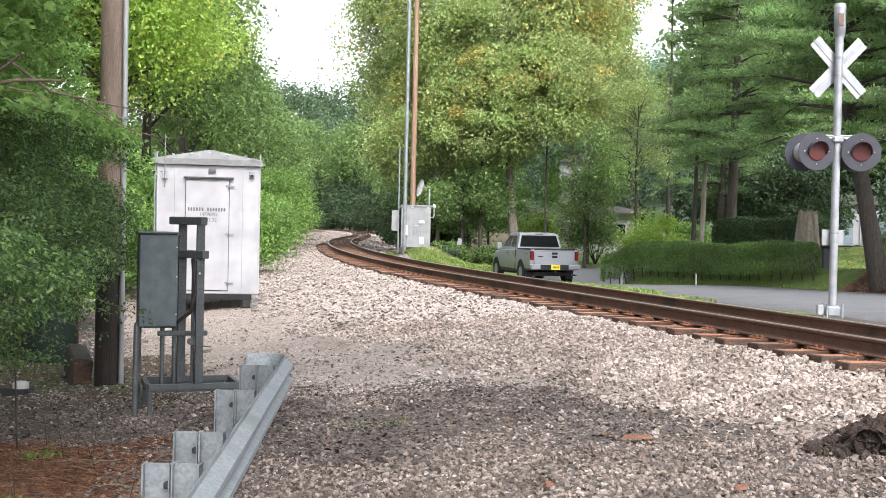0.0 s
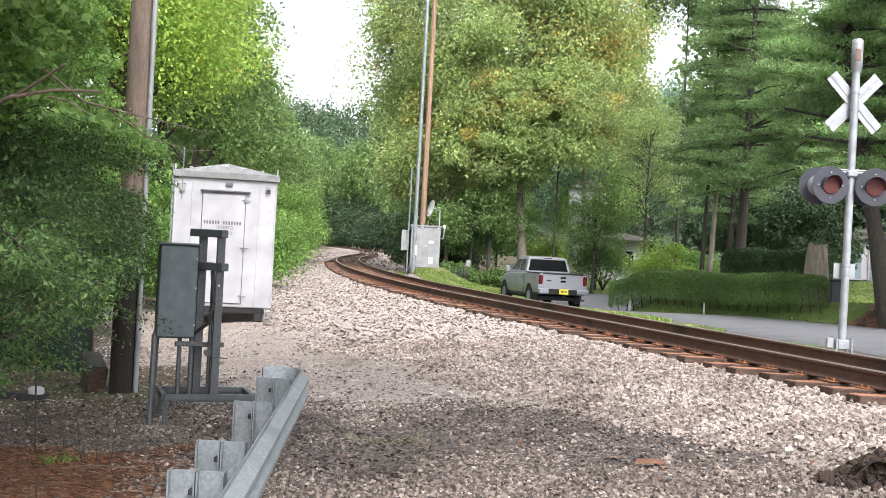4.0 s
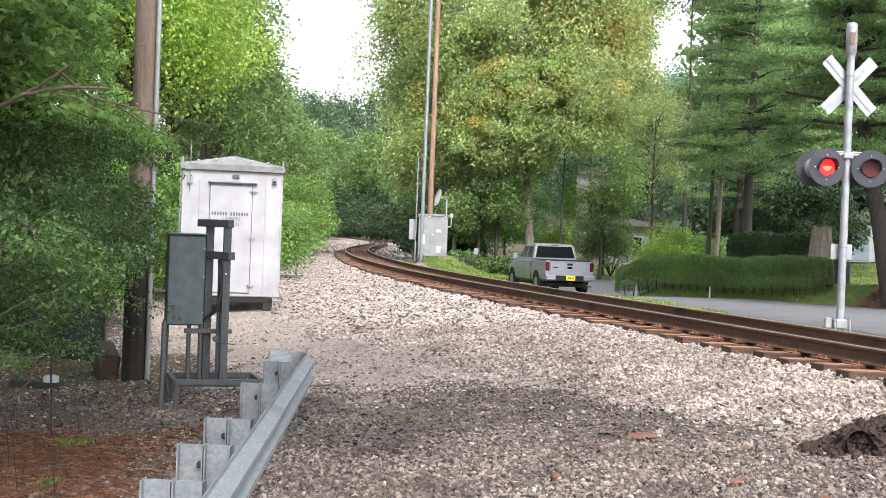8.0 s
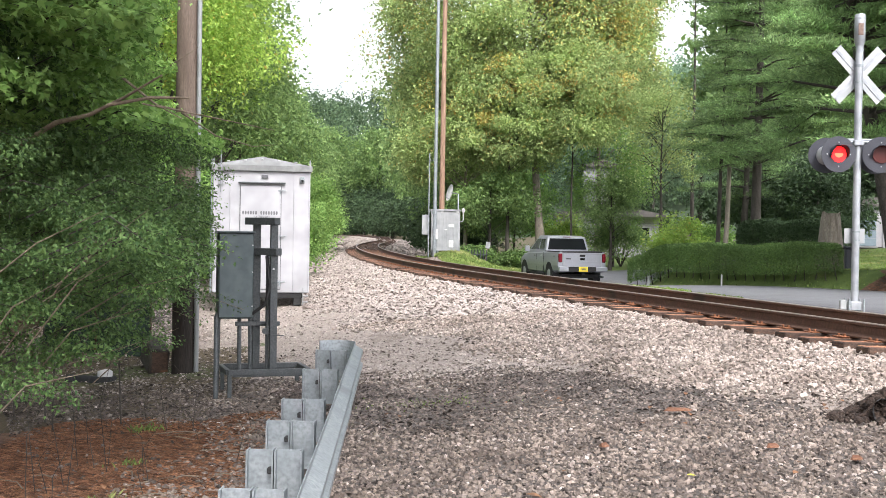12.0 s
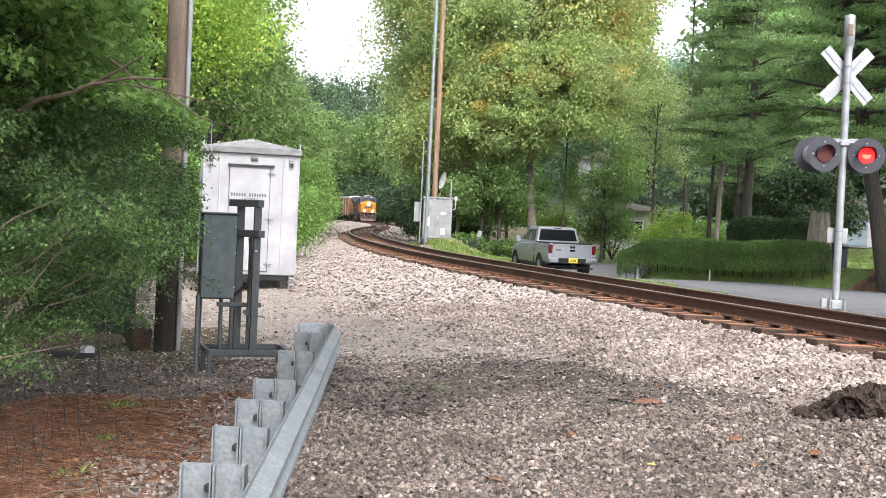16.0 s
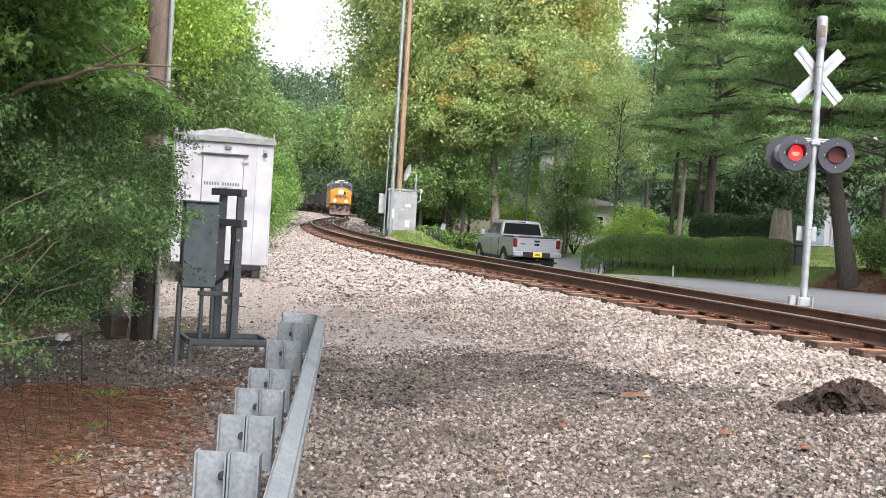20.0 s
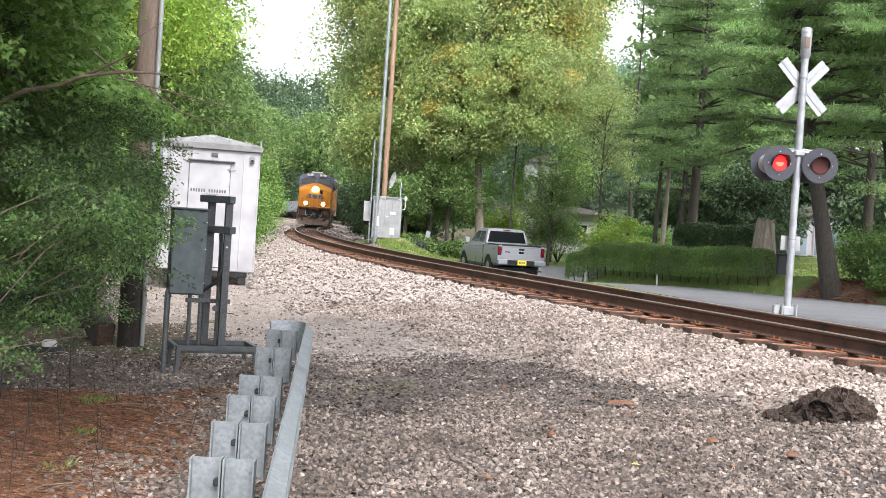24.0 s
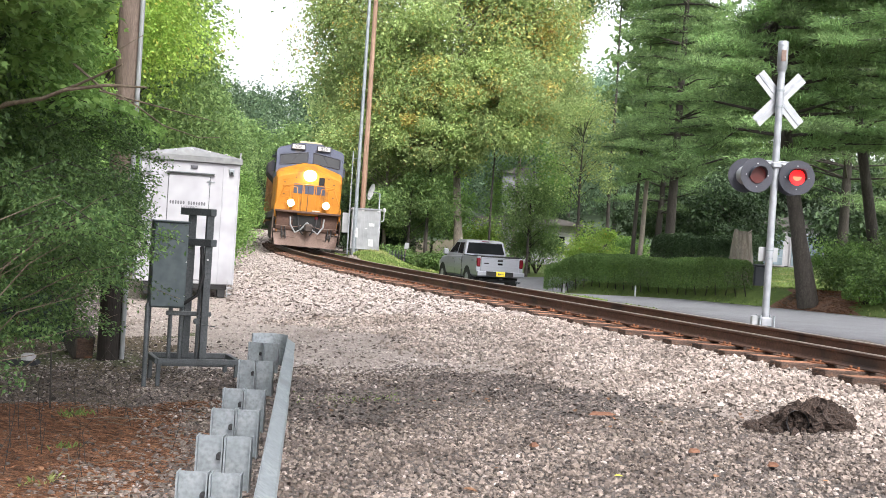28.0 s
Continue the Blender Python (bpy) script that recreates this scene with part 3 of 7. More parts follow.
def place_ties():
    s, n, rest = float(np.interp(-6, fine_y, arc)), 0, Build()
    while s < float(np.interp(330, fine_y, arc)):
        x, y, z, turn = on_track(s)
        m = pose(x, y, z - 0.178 - 0.014, ry=float(cant(y)), rz=math.degrees(turn) + random.uniform(-1.2, 1.2))
        if 5 < y < 75:
            t = part("tie", tie_mesh, None, track, at=m @ pose(random.uniform(-0.11, 0.07), 0, -0.002 * (n % 3), ry=random.uniform(-0.9, 0.2)))
            if y < 45:
                for off in (-0.7525, 0.7525):
                    part("tie_plate", plate_mesh, None, track, at=m @ pose(off, 0, 0))
        elif y > 0:
            q = m.to_3x3()
            rest.box(m @ Vector((0, 0, -0.09)), (2.6, 0.23, 0.18), 0, q)
        s += 0.6 + random.uniform(-0.03, 0.03)
        n += 1
    tagged(part("far_ties", rest, TIE, track, "distant dark ties"), kind="stuff")


place_ties()


def stones(name, count, spot, size, mat, label, seed, coarse=False, lift=0.0):
    """Loose angular stones as one mesh; coarse: fewer faces, for those far off."""
    rng = np.random.default_rng(seed)
    x, y = spot(rng, count)
    n = len(x)
    if coarse:
        v0 = np.array([(-1, -1, -0.6), (1, -1, -0.6), (1, 1, -0.6), (-1, 1, -0.6), (0.15, 0.1, 0.4)]) * 0.75
        f0 = np.array([(0, 1, 4), (1, 2, 4), (2, 3, 4), (3, 0, 4)])
    else:
        v0 = np.array([(sx * (0.75 if sz > 0 else 1), sy * (0.75 if sz > 0 else 1), sz) for sx in (-1, 1) for sy in (-1, 1) for sz in (-1, 1)]) * 0.66
        f0 = np.array([(0, 1, 3, 2), (4, 6, 7, 5), (0, 4, 5, 1), (2, 3, 7, 6), (1, 5, 7, 3)])
    k = len(v0)
    r = size[0] + (size[1] - size[0]) * rng.random(n) ** 2.2
    v = v0[None] * (1 + rng.normal(0, 0.2, (n, k, 3))) * np.stack([rng.uniform(0.75, 1.5, n), rng.uniform(0.6, 1.1, n), rng.uniform(0.4, 0.85, n)], 1)[:, None] * r[:, None, None]
    q = rng.normal(size=(n, 3)) * (0.4, 0.4, 3)
    for axis, (a, b) in enumerate(((1, 2), (0, 2), (0, 1))):
        c, s = np.cos(q[:, axis])[:, None], np.sin(q[:, axis])[:, None]
        va, vb = v[:, :, a].copy(), v[:, :, b].copy()
        v[:, :, a], v[:, :, b] = c * va - s * vb, s * va + c * vb
    z = ground_z(x, y) + rng.uniform(-0.1, 0.55, n) * r + lift
    v += np.stack([x, y, z], 1)[:, None]
    f = (f0[None] + k * np.arange(n)[:, None, None]).reshape(-1, f0.shape[1])
    return tagged(new(name, raw_mesh(name, v.reshape(-1, 3), f, mat)), label, "gravel", kind="stuff")


def spot_ballast(y0, y1, power):
    def spot(rng, n):
        y = y0 + (y1 - y0) * rng.random(n) ** power
        d = rng.uniform(-5.9, 2.1, n) if y0 < 75 else rng.uniform(-6, 5.5, n)
        x = track_x(y) + d * 1.04
        tie = (np.abs(d) < 1.3) & (rng.random(n) < 0.75)
        keep = ~tie & ~((d > 1.9) & (y > 43) & (y < 55)) & (x < 0.62 * y + 1) & (rng.random(n) < step(-0.35, 0.45, d + toe_of(y) + 0.25 * np.sin(y * 2) + 0.15 * np.sin(5.3 * y + 2)))
        return x[keep], y[keep]
    return spot


def shade_patch(x, y):
    """Part of the yard painted darker for tree shade, with some dirt."""
    wob = 0.25 * np.sin(2.3 * x + 1.1 * y) + 0.2 * np.sin(1.9 * y - 2.7 * x) + 0.12 * np.sin(6.1 * x + 4.3 * y)
    return (np.hypot((x + 0.1) / 2.0, (y - 10.4) / 1.7) < 0.82 + 1.3 * wob) | (np.hypot((x + 0.85) / 0.5, (y - 9.3) / 1.5) < 0.8 + wob) | (x < -2.6 - 0.1 * (y - 9) + wob) & (y > 8.5) & (y < 15)


def spot_yard(y0, y1, power, in_shade=None):
    def spot(rng, n):
        y = y0 + (y1 - y0) * rng.random(n) ** power
        x = rng.uniform(-7.5, 6.5, n)
        d = beside(x, y)
        inside = np.minimum(-1.95 - 0.08 * (y - 6) - x, 9.9 - y)
        straw = (inside > 0) & (rng.random(n) < 0.35 + 0.6 * step(0, 0.8, inside + 0.25 * np.sin(3 * x + 2 * y)))
        keep = (d < 0.5 - toe_of(y)) & (x > -0.46 * y - 0.3) & (x < 0.5 * y + 0.5) & ~straw
        if in_shade is not None:
            keep &= shade_patch(x, y) == (in_shade ^ (rng.random(n) < 0.24))
        return x[keep], y[keep]
    return spot


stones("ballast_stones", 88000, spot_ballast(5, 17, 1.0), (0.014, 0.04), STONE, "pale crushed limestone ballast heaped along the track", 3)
# same ballast farther off, in a lighter copy that offsets its darker shading
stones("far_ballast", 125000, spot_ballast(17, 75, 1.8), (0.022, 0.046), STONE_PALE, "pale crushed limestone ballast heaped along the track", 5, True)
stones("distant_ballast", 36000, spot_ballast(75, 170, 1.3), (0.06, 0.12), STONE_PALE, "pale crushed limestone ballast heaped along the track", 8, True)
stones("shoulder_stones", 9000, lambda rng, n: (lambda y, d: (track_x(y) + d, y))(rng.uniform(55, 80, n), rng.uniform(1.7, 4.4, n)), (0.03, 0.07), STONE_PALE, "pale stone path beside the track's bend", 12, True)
for in_shade, mat, label in ((False, STONE_GREY, "grey crushed stone trodden flat in the yard"), (True, STONE_SHADE_DIRT, "crushed stone coloured dark for tree shade and dirt")):
    stones("yard_gravel", 86000, spot_yard(4.6, 8.6, 1.0, in_shade), (0.007, 0.028), mat, label, 4)
    stones("yard_gravel", 95000, spot_yard(8.6, 12.5, 1.0, in_shade), (0.008, 0.027), mat, label, 9, True)
stones("yard_gravel", 14000, spot_yard(12.5, 15, 1.0, True), (0.009, 0.028), STONE_SHADE_DIRT, "crushed stone coloured dark for tree shade and dirt", 11, True)
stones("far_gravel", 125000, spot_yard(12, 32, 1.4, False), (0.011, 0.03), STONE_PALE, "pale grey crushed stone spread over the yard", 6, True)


def spot_cribs(rng, n):
    y = rng.uniform(8, 60, n)
    d = rng.uniform(-1.1, 1.2, n)
    return track_x(y) + d * 1.04, y


stones("crib_ballast", 34000, spot_cribs, (0.02, 0.04), STONE_RUSTY, "rust-stained ballast filling the gaps between the ties", 10, True, 0.025)
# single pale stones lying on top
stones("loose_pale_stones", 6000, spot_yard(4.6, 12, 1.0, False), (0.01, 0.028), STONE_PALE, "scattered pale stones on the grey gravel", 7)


# ---- signal hut ----
def make_hut():
    hut = thing("signal_hut", "white metal railway signal hut with grey hipped roof", "hut", pose(-4.23, 19.6, 0.36, rz=11))
    w, dep, h = 1.74, 2.4, 2.2
    body = Build().box((0, dep / 2, h / 2), (w, dep, h), 0.015)
    part("body", body, HUT_WHITE, hut)
    for x in (-0.56, 0.58, -0.85, 0.85):
        part("seam", Build().box((x, -0.004, h / 2), (0.02, 0.012, h - 0.02), 0.003), HUT_WHITE, hut)
    roof = Build()
    a, c = w / 2 + 0.03, dep + 0.06
    roof.add([(-a, -0.06, h), (a, -0.06, h), (a, c, h), (-a, c, h), (-a, -0.06, h + 0.1), (a, -0.06, h + 0.1), (a, c, h + 0.1), (-a, c, h + 0.1), (0, 0.12, h + 0.27), (0, c - 0.18, h + 0.27)],
             [(0, 1, 5, 4), (1, 2, 6, 5), (2, 3, 7, 6), (3, 0, 4, 7), (4, 5, 8), (5, 6, 9, 8), (6, 7, 9), (7, 4, 8, 9), (0, 3, 2, 1)])
    part("roof", roof, HUT_ROOF, hut, "grey sheet-metal hipped roof")
    for x in (-a + 0.04, a - 0.04):
        part("roof_lug", Build().box((x, -0.03, h + 0.15), (0.025, 0.05, 0.12), 0.004), HUT_WHITE, hut)
    for i in range(5):
        part("roof_rivet", Build().box((-0.6 + 0.3 * i, 0.0, h + 0.17 + 0.045 * (2 - abs(i - 2)) / 2), (0.05, 0.02, 0.02), 0.004), WHITE, hut)
    door = part("door", Build().box((-0.02, -0.012, 1.0), (0.72, 0.03, 1.86), 0.006), HUT_WHITE, hut, "closed white metal door")
    for x in (-0.385, 0.345):
        part("door_gap", Build().box((x, -0.002, 1.0), (0.014, 0.01, 1.88)), PRINT, door)
    part("door_gap", Build().box((-0.02, -0.002, 0.065), (0.74, 0.01, 0.014)), PRINT, door)
    part("drip_rail", Build().box((0.0, -0.04, 1.985), (0.84, 0.07, 0.025), 0.004), STAND_GREY, hut)
    for z in (1.85, 1.03, 0.2):
        hb = Build().box((0.36, -0.035, z), (0.15, 0.02, 0.02), 0.004).box((0.33, -0.04, z - 0.02), (0.02, 0.02, 0.09), 0.004)
        part("hinge", hb, STEEL, door)
    for i in range(15):
        if i not in (6, 14):
            part("stencil_mark", Build().box((-0.33 + 0.046 * i, -0.0285, 1.445), (0.026, 0.003, 0.062)).box((-0.33 + 0.046 * i, -0.0275, 1.445), (0.034, 0.002, 0.012 + 0.02 * (i % 2))), STENCIL, door)
    letters("147989G", 0.082, STENCIL, door, pose(0.0, -0.029, 1.36, rx=90), "stencil_text")
    letters("33.32", 0.082, STENCIL, door, pose(0.05, -0.029, 1.265, rx=90), "stencil_text")
    part("vent", Build().box((0.05, -0.02, h - 0.1), (0.12, 0.03, 0.06), 0.005), PRINT, hut)
    lamp = Build().box((0.72, -0.02, h - 0.15), (0.09, 0.03, 0.12), 0.01).tube([(0.72, -0.03, h - 0.16), (0.72, -0.08, h - 0.17)], 0.035, 12)
    part("wall_lamp", lamp, STEEL, hut)
    part("lamp_lens", Build().tube([(0.72, -0.08, h - 0.17), (0.72, -0.084, h - 0.17)], 0.025, 12), GLASS_DARK, hut)
    part("antenna_bracket", Build().box((-0.73, -0.03, h - 0.18), (0.1, 0.05, 0.14), 0.006), CASE_METAL, hut)
    part("antenna", Build().tube([(-0.73, -0.06, h - 0.4), (-0.73, -0.06, h + 0.5)], 0.009, 6), STEEL, hut)
    part("side_conduit", Build().tube([(-0.895, -0.02, 0.0), (-0.895, -0.02, h + 0.2)], 0.014, 6), STEEL, hut)
    for x, wd in ((-0.62, 0.2), (0.66, 0.14)):
        part("support_block", Build().box((x, 0.18, -0.12), (wd, 0.3, 0.22), 0.01), BLACK_RUBBER, hut)
    part("skid", Build().box((0.0, 0.06, -0.05), (1.5, 0.08, 0.09), 0.006), DARK, hut)
    part("step_tread", Build().box((0.8, -0.03, -0.05), (0.1, 0.06, 0.02), 0.003).box((0.8, -0.03, -0.16), (0.1, 0.06, 0.02), 0.003).box((0.76, -0.03, -0.06), (0.015, 0.05, 0.3)), CASE_METAL, hut)
    return hut


make_hut()


# ---- meter stand ----
def make_stand():
    st = thing("meter_stand", "grey steel meter stand with cabinet on a low frame", "utility stand", pose(-2.62, 11.88, -0.08, rz=20))
    w, dep, mid = 0.9, 0.62, -0.1
    for x, y in ((-w / 2, -dep / 2), (w / 2, -dep / 2), (-w / 2, dep / 2), (w / 2, dep / 2)):
        part("foot", Build().box((x * 0.96 + mid, y * 0.96, -0.17), (0.045, 0.045, 0.28), 0.004), STAND_GREY, st)
    for y in (-dep / 2, dep / 2):
        part("base_rail", Build().box((mid, y, 0), (w, 0.05, 0.06), 0.004).box((mid, y, -0.04), (w - 0.1, 0.03, 0.02), 0.004), STAND_GREY, st)
    for x in (-w / 2, w / 2):
        part("base_rail", Build().box((x + mid, 0, 0), (0.05, dep - 0.06, 0.06), 0.004), STAND_GREY, st)
    for x, y, wd in ((-0.2, -0.02, 0.08), (-0.05, -0.27, 0.078)):
        post = Build().box((x, y, 0.84), (wd, 0.012, 1.66), 0.002).box((x - wd / 2 + 0.006, y + 0.035, 0.84), (0.012, 0.07, 1.66), 0.002).box((x + wd / 2 - 0.006, y + 0.035, 0.84), (0.012, 0.07, 1.66), 0.002)
        part("channel_post", post, STAND_GREY, st)
    part("inner_conduit", Build().tube([(-0.11, -0.2, 0.0), (-0.11, -0.2, 1.3)], 0.02, 8), STAND_GREY, st)
    e = Euler((0, 0, radians(-50))).to_matrix()
    part("top_channel", Build().box((-0.165, -0.13, 1.67), (0.44, 0.1, 0.08), 0.006, e), STAND_GREY, st)
    part("cross_channel", Build().box((-0.12, -0.17, 1.33), (0.36, 0.1, 0.08), 0.006, e), STAND_GREY, st)
    part("cross_channel", Build().box((-0.2, -0.1, 0.52), (0.5, 0.05, 0.05), 0.006), STAND_GREY, st)
    for p in ((-0.06, -0.28, 1.14), (-0.06, -0.28, 1.35), (-0.27, -0.04, 1.16)):
        part("bolt", Build().tube([p, (p[0], p[1] - 0.014, p[2])], 0.012, 6), WHITE, st)
    cab = part("cabinet", Build().box((-0.455, -0.05, 1.06), (0.39, 0.2, 0.96), 0.012), PLASTIC_GREY, st, "grey-green steel meter cabinet")
    part("cabinet_door", Build().box((-0.455, -0.16, 1.06), (0.37, 0.016, 0.93), 0.005), PLASTIC_GREY, cab)
    part("cabinet_lip", Build().box((-0.455, -0.07, 1.545), (0.42, 0.25, 0.02), 0.004), PLASTIC_GREY, cab)
    for z in (0.72, 1.1, 1.4):
        part("door_screw", Build().tube([(-0.275, -0.168, z), (-0.275, -0.175, z)], 0.008, 6), WHITE, cab)
    for x in (-0.4, -0.28):
        part("conduit", Build().tube([(x, -0.1, -0.05), (x, -0.08, 0.6)], 0.024, 8), STAND_GREY, st)
    part("side_conduit", Build().tube([(-0.68, -0.3, -0.3), (-0.66, -0.12, 0.6), (-0.6, -0.06, 0.72)], 0.027, 8), STAND_GREY, st)
    part("side_conduit", Build().tube([(-0.62, 0.1, -0.3), (-0.62, 0.0, 0.6)], 0.022, 8), STAND_GREY, st)
    part("cable", Build().tube([(-0.12, -0.2, 1.28), (-0.1, -0.28, 0.95), (-0.14, -0.26, 0.75), (-0.28, -0.12, 0.62)], 0.02, 8), BLACK_RUBBER, st, "thick black cable")
    part("clamp_fitting", Build().tube([(-0.14, -0.24, 0.45), (-0.14, -0.3, 0.45)], 0.035, 8), STAND_GREY, st)
    part("wire_loop", Build().tube([(-0.14, -0.3, 0.52), (-0.08, -0.34, 0.46), (-0.12, -0.33, 0.42), (0.06, -0.34, 0.4)], 0.006, 6), STAND_GREY, st)
    return st


make_stand()


# ---- guard rail ----
def make_guard_rail():
    g = thing("guard_rail", "galvanised steel W-beam guard rail on close posts", "guard rail")
    ys = [10.35, 8.74, 6.95, 6.01, 5.06, 4.1, 3.15]
    for y in ys:
        x = -1.39 - 0.07 * (y - 5.06)
        gz = float(ground_z(x, y))
        top = 0.3
        for dx, nm in ((-0.085, "post"), (0.07, "blockout")):
            lo = gz - 0.3 if nm == "post" else 0.0
            b = Build().box((x + dx, y, (top + lo) / 2), (0.14, 0.008, top - lo))
            for sx in (-0.07, 0.07):
                b.box((x + dx + sx, y, (top + lo) / 2), (0.008, 0.1, top - lo))
            part(nm, b, STEEL, g, "weathered grey steel")
        part("bolt", Build().box((x - 0.03, y - 0.02, 0.19), (0.03, 0.05, 0.035), 0.006), BLACK_RUBBER, g)
    prof = [(0.0, 0.0), (0.0, 0.03), (0.075, 0.075), (0.075, 0.11), (0.01, 0.15), (0.01, 0.17), (0.075, 0.21), (0.075, 0.245), (0.0, 0.29), (0.0, 0.32)]
    line = [(-1.16 - 0.07 * (y - 5.06), y) for y in (10.55, 9.6, 8.6, 7.6, 6.6, 5.6, 4.6, 3.6, 2.6, 1.6)]
    for lap, (a, c) in enumerate(((0, 4), (3, 9))):
        b = Build()
        vs = [(x + p * 1.0 + 0.004 * lap, y, 0.045 + h) for x, y in line[a:c + 1] for p, h in prof]
        vs += [(px - 0.004, py, pz) for px, py, pz in vs]
        k, n = len(prof), c - a + 1
        off = k * n
        fs = []
        for i in range(n - 1):
            for j in range(k - 1):
                q = (i * k + j, i * k + j + 1, (i + 1) * k + j + 1, (i + 1) * k + j)
                fs += [q, tuple(off + v for v in q[::-1])]
            fs.append((i * k + k - 1, (i + 1) * k + k - 1, off + (i + 1) * k + k - 1, off + i * k + k - 1))
            fs.append((i * k, off + i * k, off + (i + 1) * k, (i + 1) * k))
        for j in range(k - 1):
            fs.append((j, off + j, off + j + 1, j + 1))
        b.add(vs, fs, 0, False)
        part("beam", b, STEEL, g, "W-shaped galvanised beam")
    # rounded terminal
    b = Build()
    arcs = [(-1.545 - 0.2 + 0.2 * math.cos(a), 10.55 + 0.2 * math.sin(a)) for a in np.linspace(0, 2.7, 12)]
    n = len(arcs)
    vs = [(x, y, z) for z in (0.04, 0.365) for x, y in arcs] + [(-1.745 + (x + 1.745) * 0.965, 10.55 + (y - 10.55) * 0.965, z) for z in (0.04, 0.365) for x, y in arcs]
    fs = [(i, i + 1, n + i + 1, n + i) for i in range(n - 1)] + [(2 * n + i, 3 * n + i, 3 * n + i + 1, 2 * n + i + 1) for i in range(n - 1)]
    fs += [(n + i, n + i + 1, 3 * n + i + 1, 3 * n + i) for i in range(n - 1)]
    b.add(vs, fs, 0, True)
    part("end_terminal", b, STEEL, g, "rounded end plate")
    return g


make_guard_rail()


# ---- crossing signal ----
def make_signal():
    s = thing("crossing_signal", "railway crossing signal with crossbuck and twin red flashers", "crossing signal", pose(6.0, 18.35, 0.3))
    part("pole", Build().tube([(0, 0, 0), (0, 0, 4.5)], 0.062, 16), POLE_METAL, s, "bare aluminium pole")
    part("base", Build().box((0, 0, 0.08), (0.2, 0.2, 0.16), 0.02), POLE_METAL, s)
    for x, y in ((-0.12, -0.12), (0.12, -0.12), (0.12, 0.12), (-0.12, 0.12)):
        part("anchor_bolt", Build().tube([(x, y, -0.04), (x, y, 0.2)], 0.018, 6), STEEL, s)
    part("base_box", Build().box((-0.2, -0.02, 0.1), (0.1, 0.1, 0.16), 0.01), CASE_METAL, s)
    bell = part("bell_housing", Build().tube([(0, 0, 4.42), (0, 0, 4.47), (0, 0, 4.48), (0, 0, 4.93), (0, 0, 4.95)], [0.07, 0.078, 0.088, 0.088, 0.075], 18), POLE_METAL, s, "cylindrical bell housing")
    part("bell_slot", Build().box((-0.01, -0.086, 4.69), (0.085, 0.014, 0.2), 0.04), LOCO_GREY, bell)
    part("cap_ring", Build().tube([(0, 0, 4.86), (0, 0, 4.89)], 0.092, 18), POLE_METAL, bell)
    turn = 8
    for k, a in enumerate((46, -46)):
        e = Euler((0, radians(a), radians(turn))).to_matrix()
        c = Vector((0.02, 0.085 + 0.012 * k, 3.95))
        b = Build().box(c, (1.16, 0.006, 0.215), 0.002, e)
        blade = part("crossbuck_blade", b, SIGN_BACK, s, "blank silvery-white back of a crossbuck blade")
        part("blade_rib", Build().box(c - e @ Vector((0, 0.008, 0)), (1.14, 0.012, 0.05), 0.003, e), POLE_METAL, blade)
    for z in (3.82, 4.09):
        part("clamp", Build().tube([(0, 0, z - 0.02), (0, 0, z + 0.02)], 0.072, 14), STEEL, s)
    arm = Build().tube([(-0.46, -0.0, 2.82), (0.46, 0.0, 2.82)], 0.028, 8).tube([(-0.3, 0.0, 2.86), (0.3, 0.0, 2.86)], 0.018, 8)
    part("cross_arm", arm, POLE_METAL, s)
    part("arm_clamp", Build().box((0, -0.02, 2.8), (0.17, 0.16, 0.1), 0.02), POLE_METAL, s)
    part("small_sign", Build().box((0, 0.075, 1.25), (0.34, 0.008, 0.25), 0.003), CASE_METAL, s, "back of a small blue notice")
    for z in (1.18, 1.32):
        part("clamp", Build().tube([(0, 0, z - 0.012), (0, 0, z + 0.012)], 0.07, 14), STEEL, s)

    def head(x, y, z, turn, back):
        m = pose(x, y, z, rz=turn)
        h = part("flasher_head", Build().tube([(0, 0.0, 0), (0, 0.012, 0)], 0.3, 32), SIGN_BLACK, s, "round black flasher background", m)
        part("lamp_housing", Build().tube([(0, 0.012, 0), (0, 0.16, 0), (0, 0.2, 0)], [0.17, 0.17, 0.12], 20), CASE_METAL, h)
        hood, n = Build(), 20
        ang = [radians(-20 + 220 * i / n) for i in range(n + 1)]
        depth = [0.03 + 0.13 * max(0.0, math.sin((a + radians(20)) / radians(220) * math.pi)) ** 0.7 for a in ang]
        vs = []
        for r in (0.15, 0.155):
            vs += [(r * math.cos(a), 0.0, r * math.sin(a)) for a in ang] + [(r * math.cos(a), -d, r * math.sin(a)) for a, d in zip(ang, depth)]
        k = n + 1
        fs = []
        for i in range(n):
            fs += [(i, i + 1, k + i + 1, k + i), (2 * k + i, 3 * k + i, 3 * k + i + 1, 2 * k + i + 1), (k + i, k + i + 1, 3 * k + i + 1, 3 * k + i)]
        hood.add(vs, fs, 0, True)
        part("visor", hood, SIGN_BLACK, h)
        for a in (90, 0, 180, 270):
            part("screw", Build().tube([(0.2 * math.cos(radians(a)), 0, 0.2 * math.sin(radians(a))), (0.2 * math.cos(radians(a)), -0.01, 0.2 * math.sin(radians(a)))], 0.01, 6), WHITE, h)
        if back:
            part("dark_lens", Build().tube([(0, -0.004, 0), (0, -0.016, 0)], [0.15, 0.14], 24), RED_LENS, h)
            return None
        part("lit_lens", Build().tube([(0, -0.004, 0), (0, -0.012, 0)], [0.132, 0.128], 28), RED_GLOW, h, "red lens")
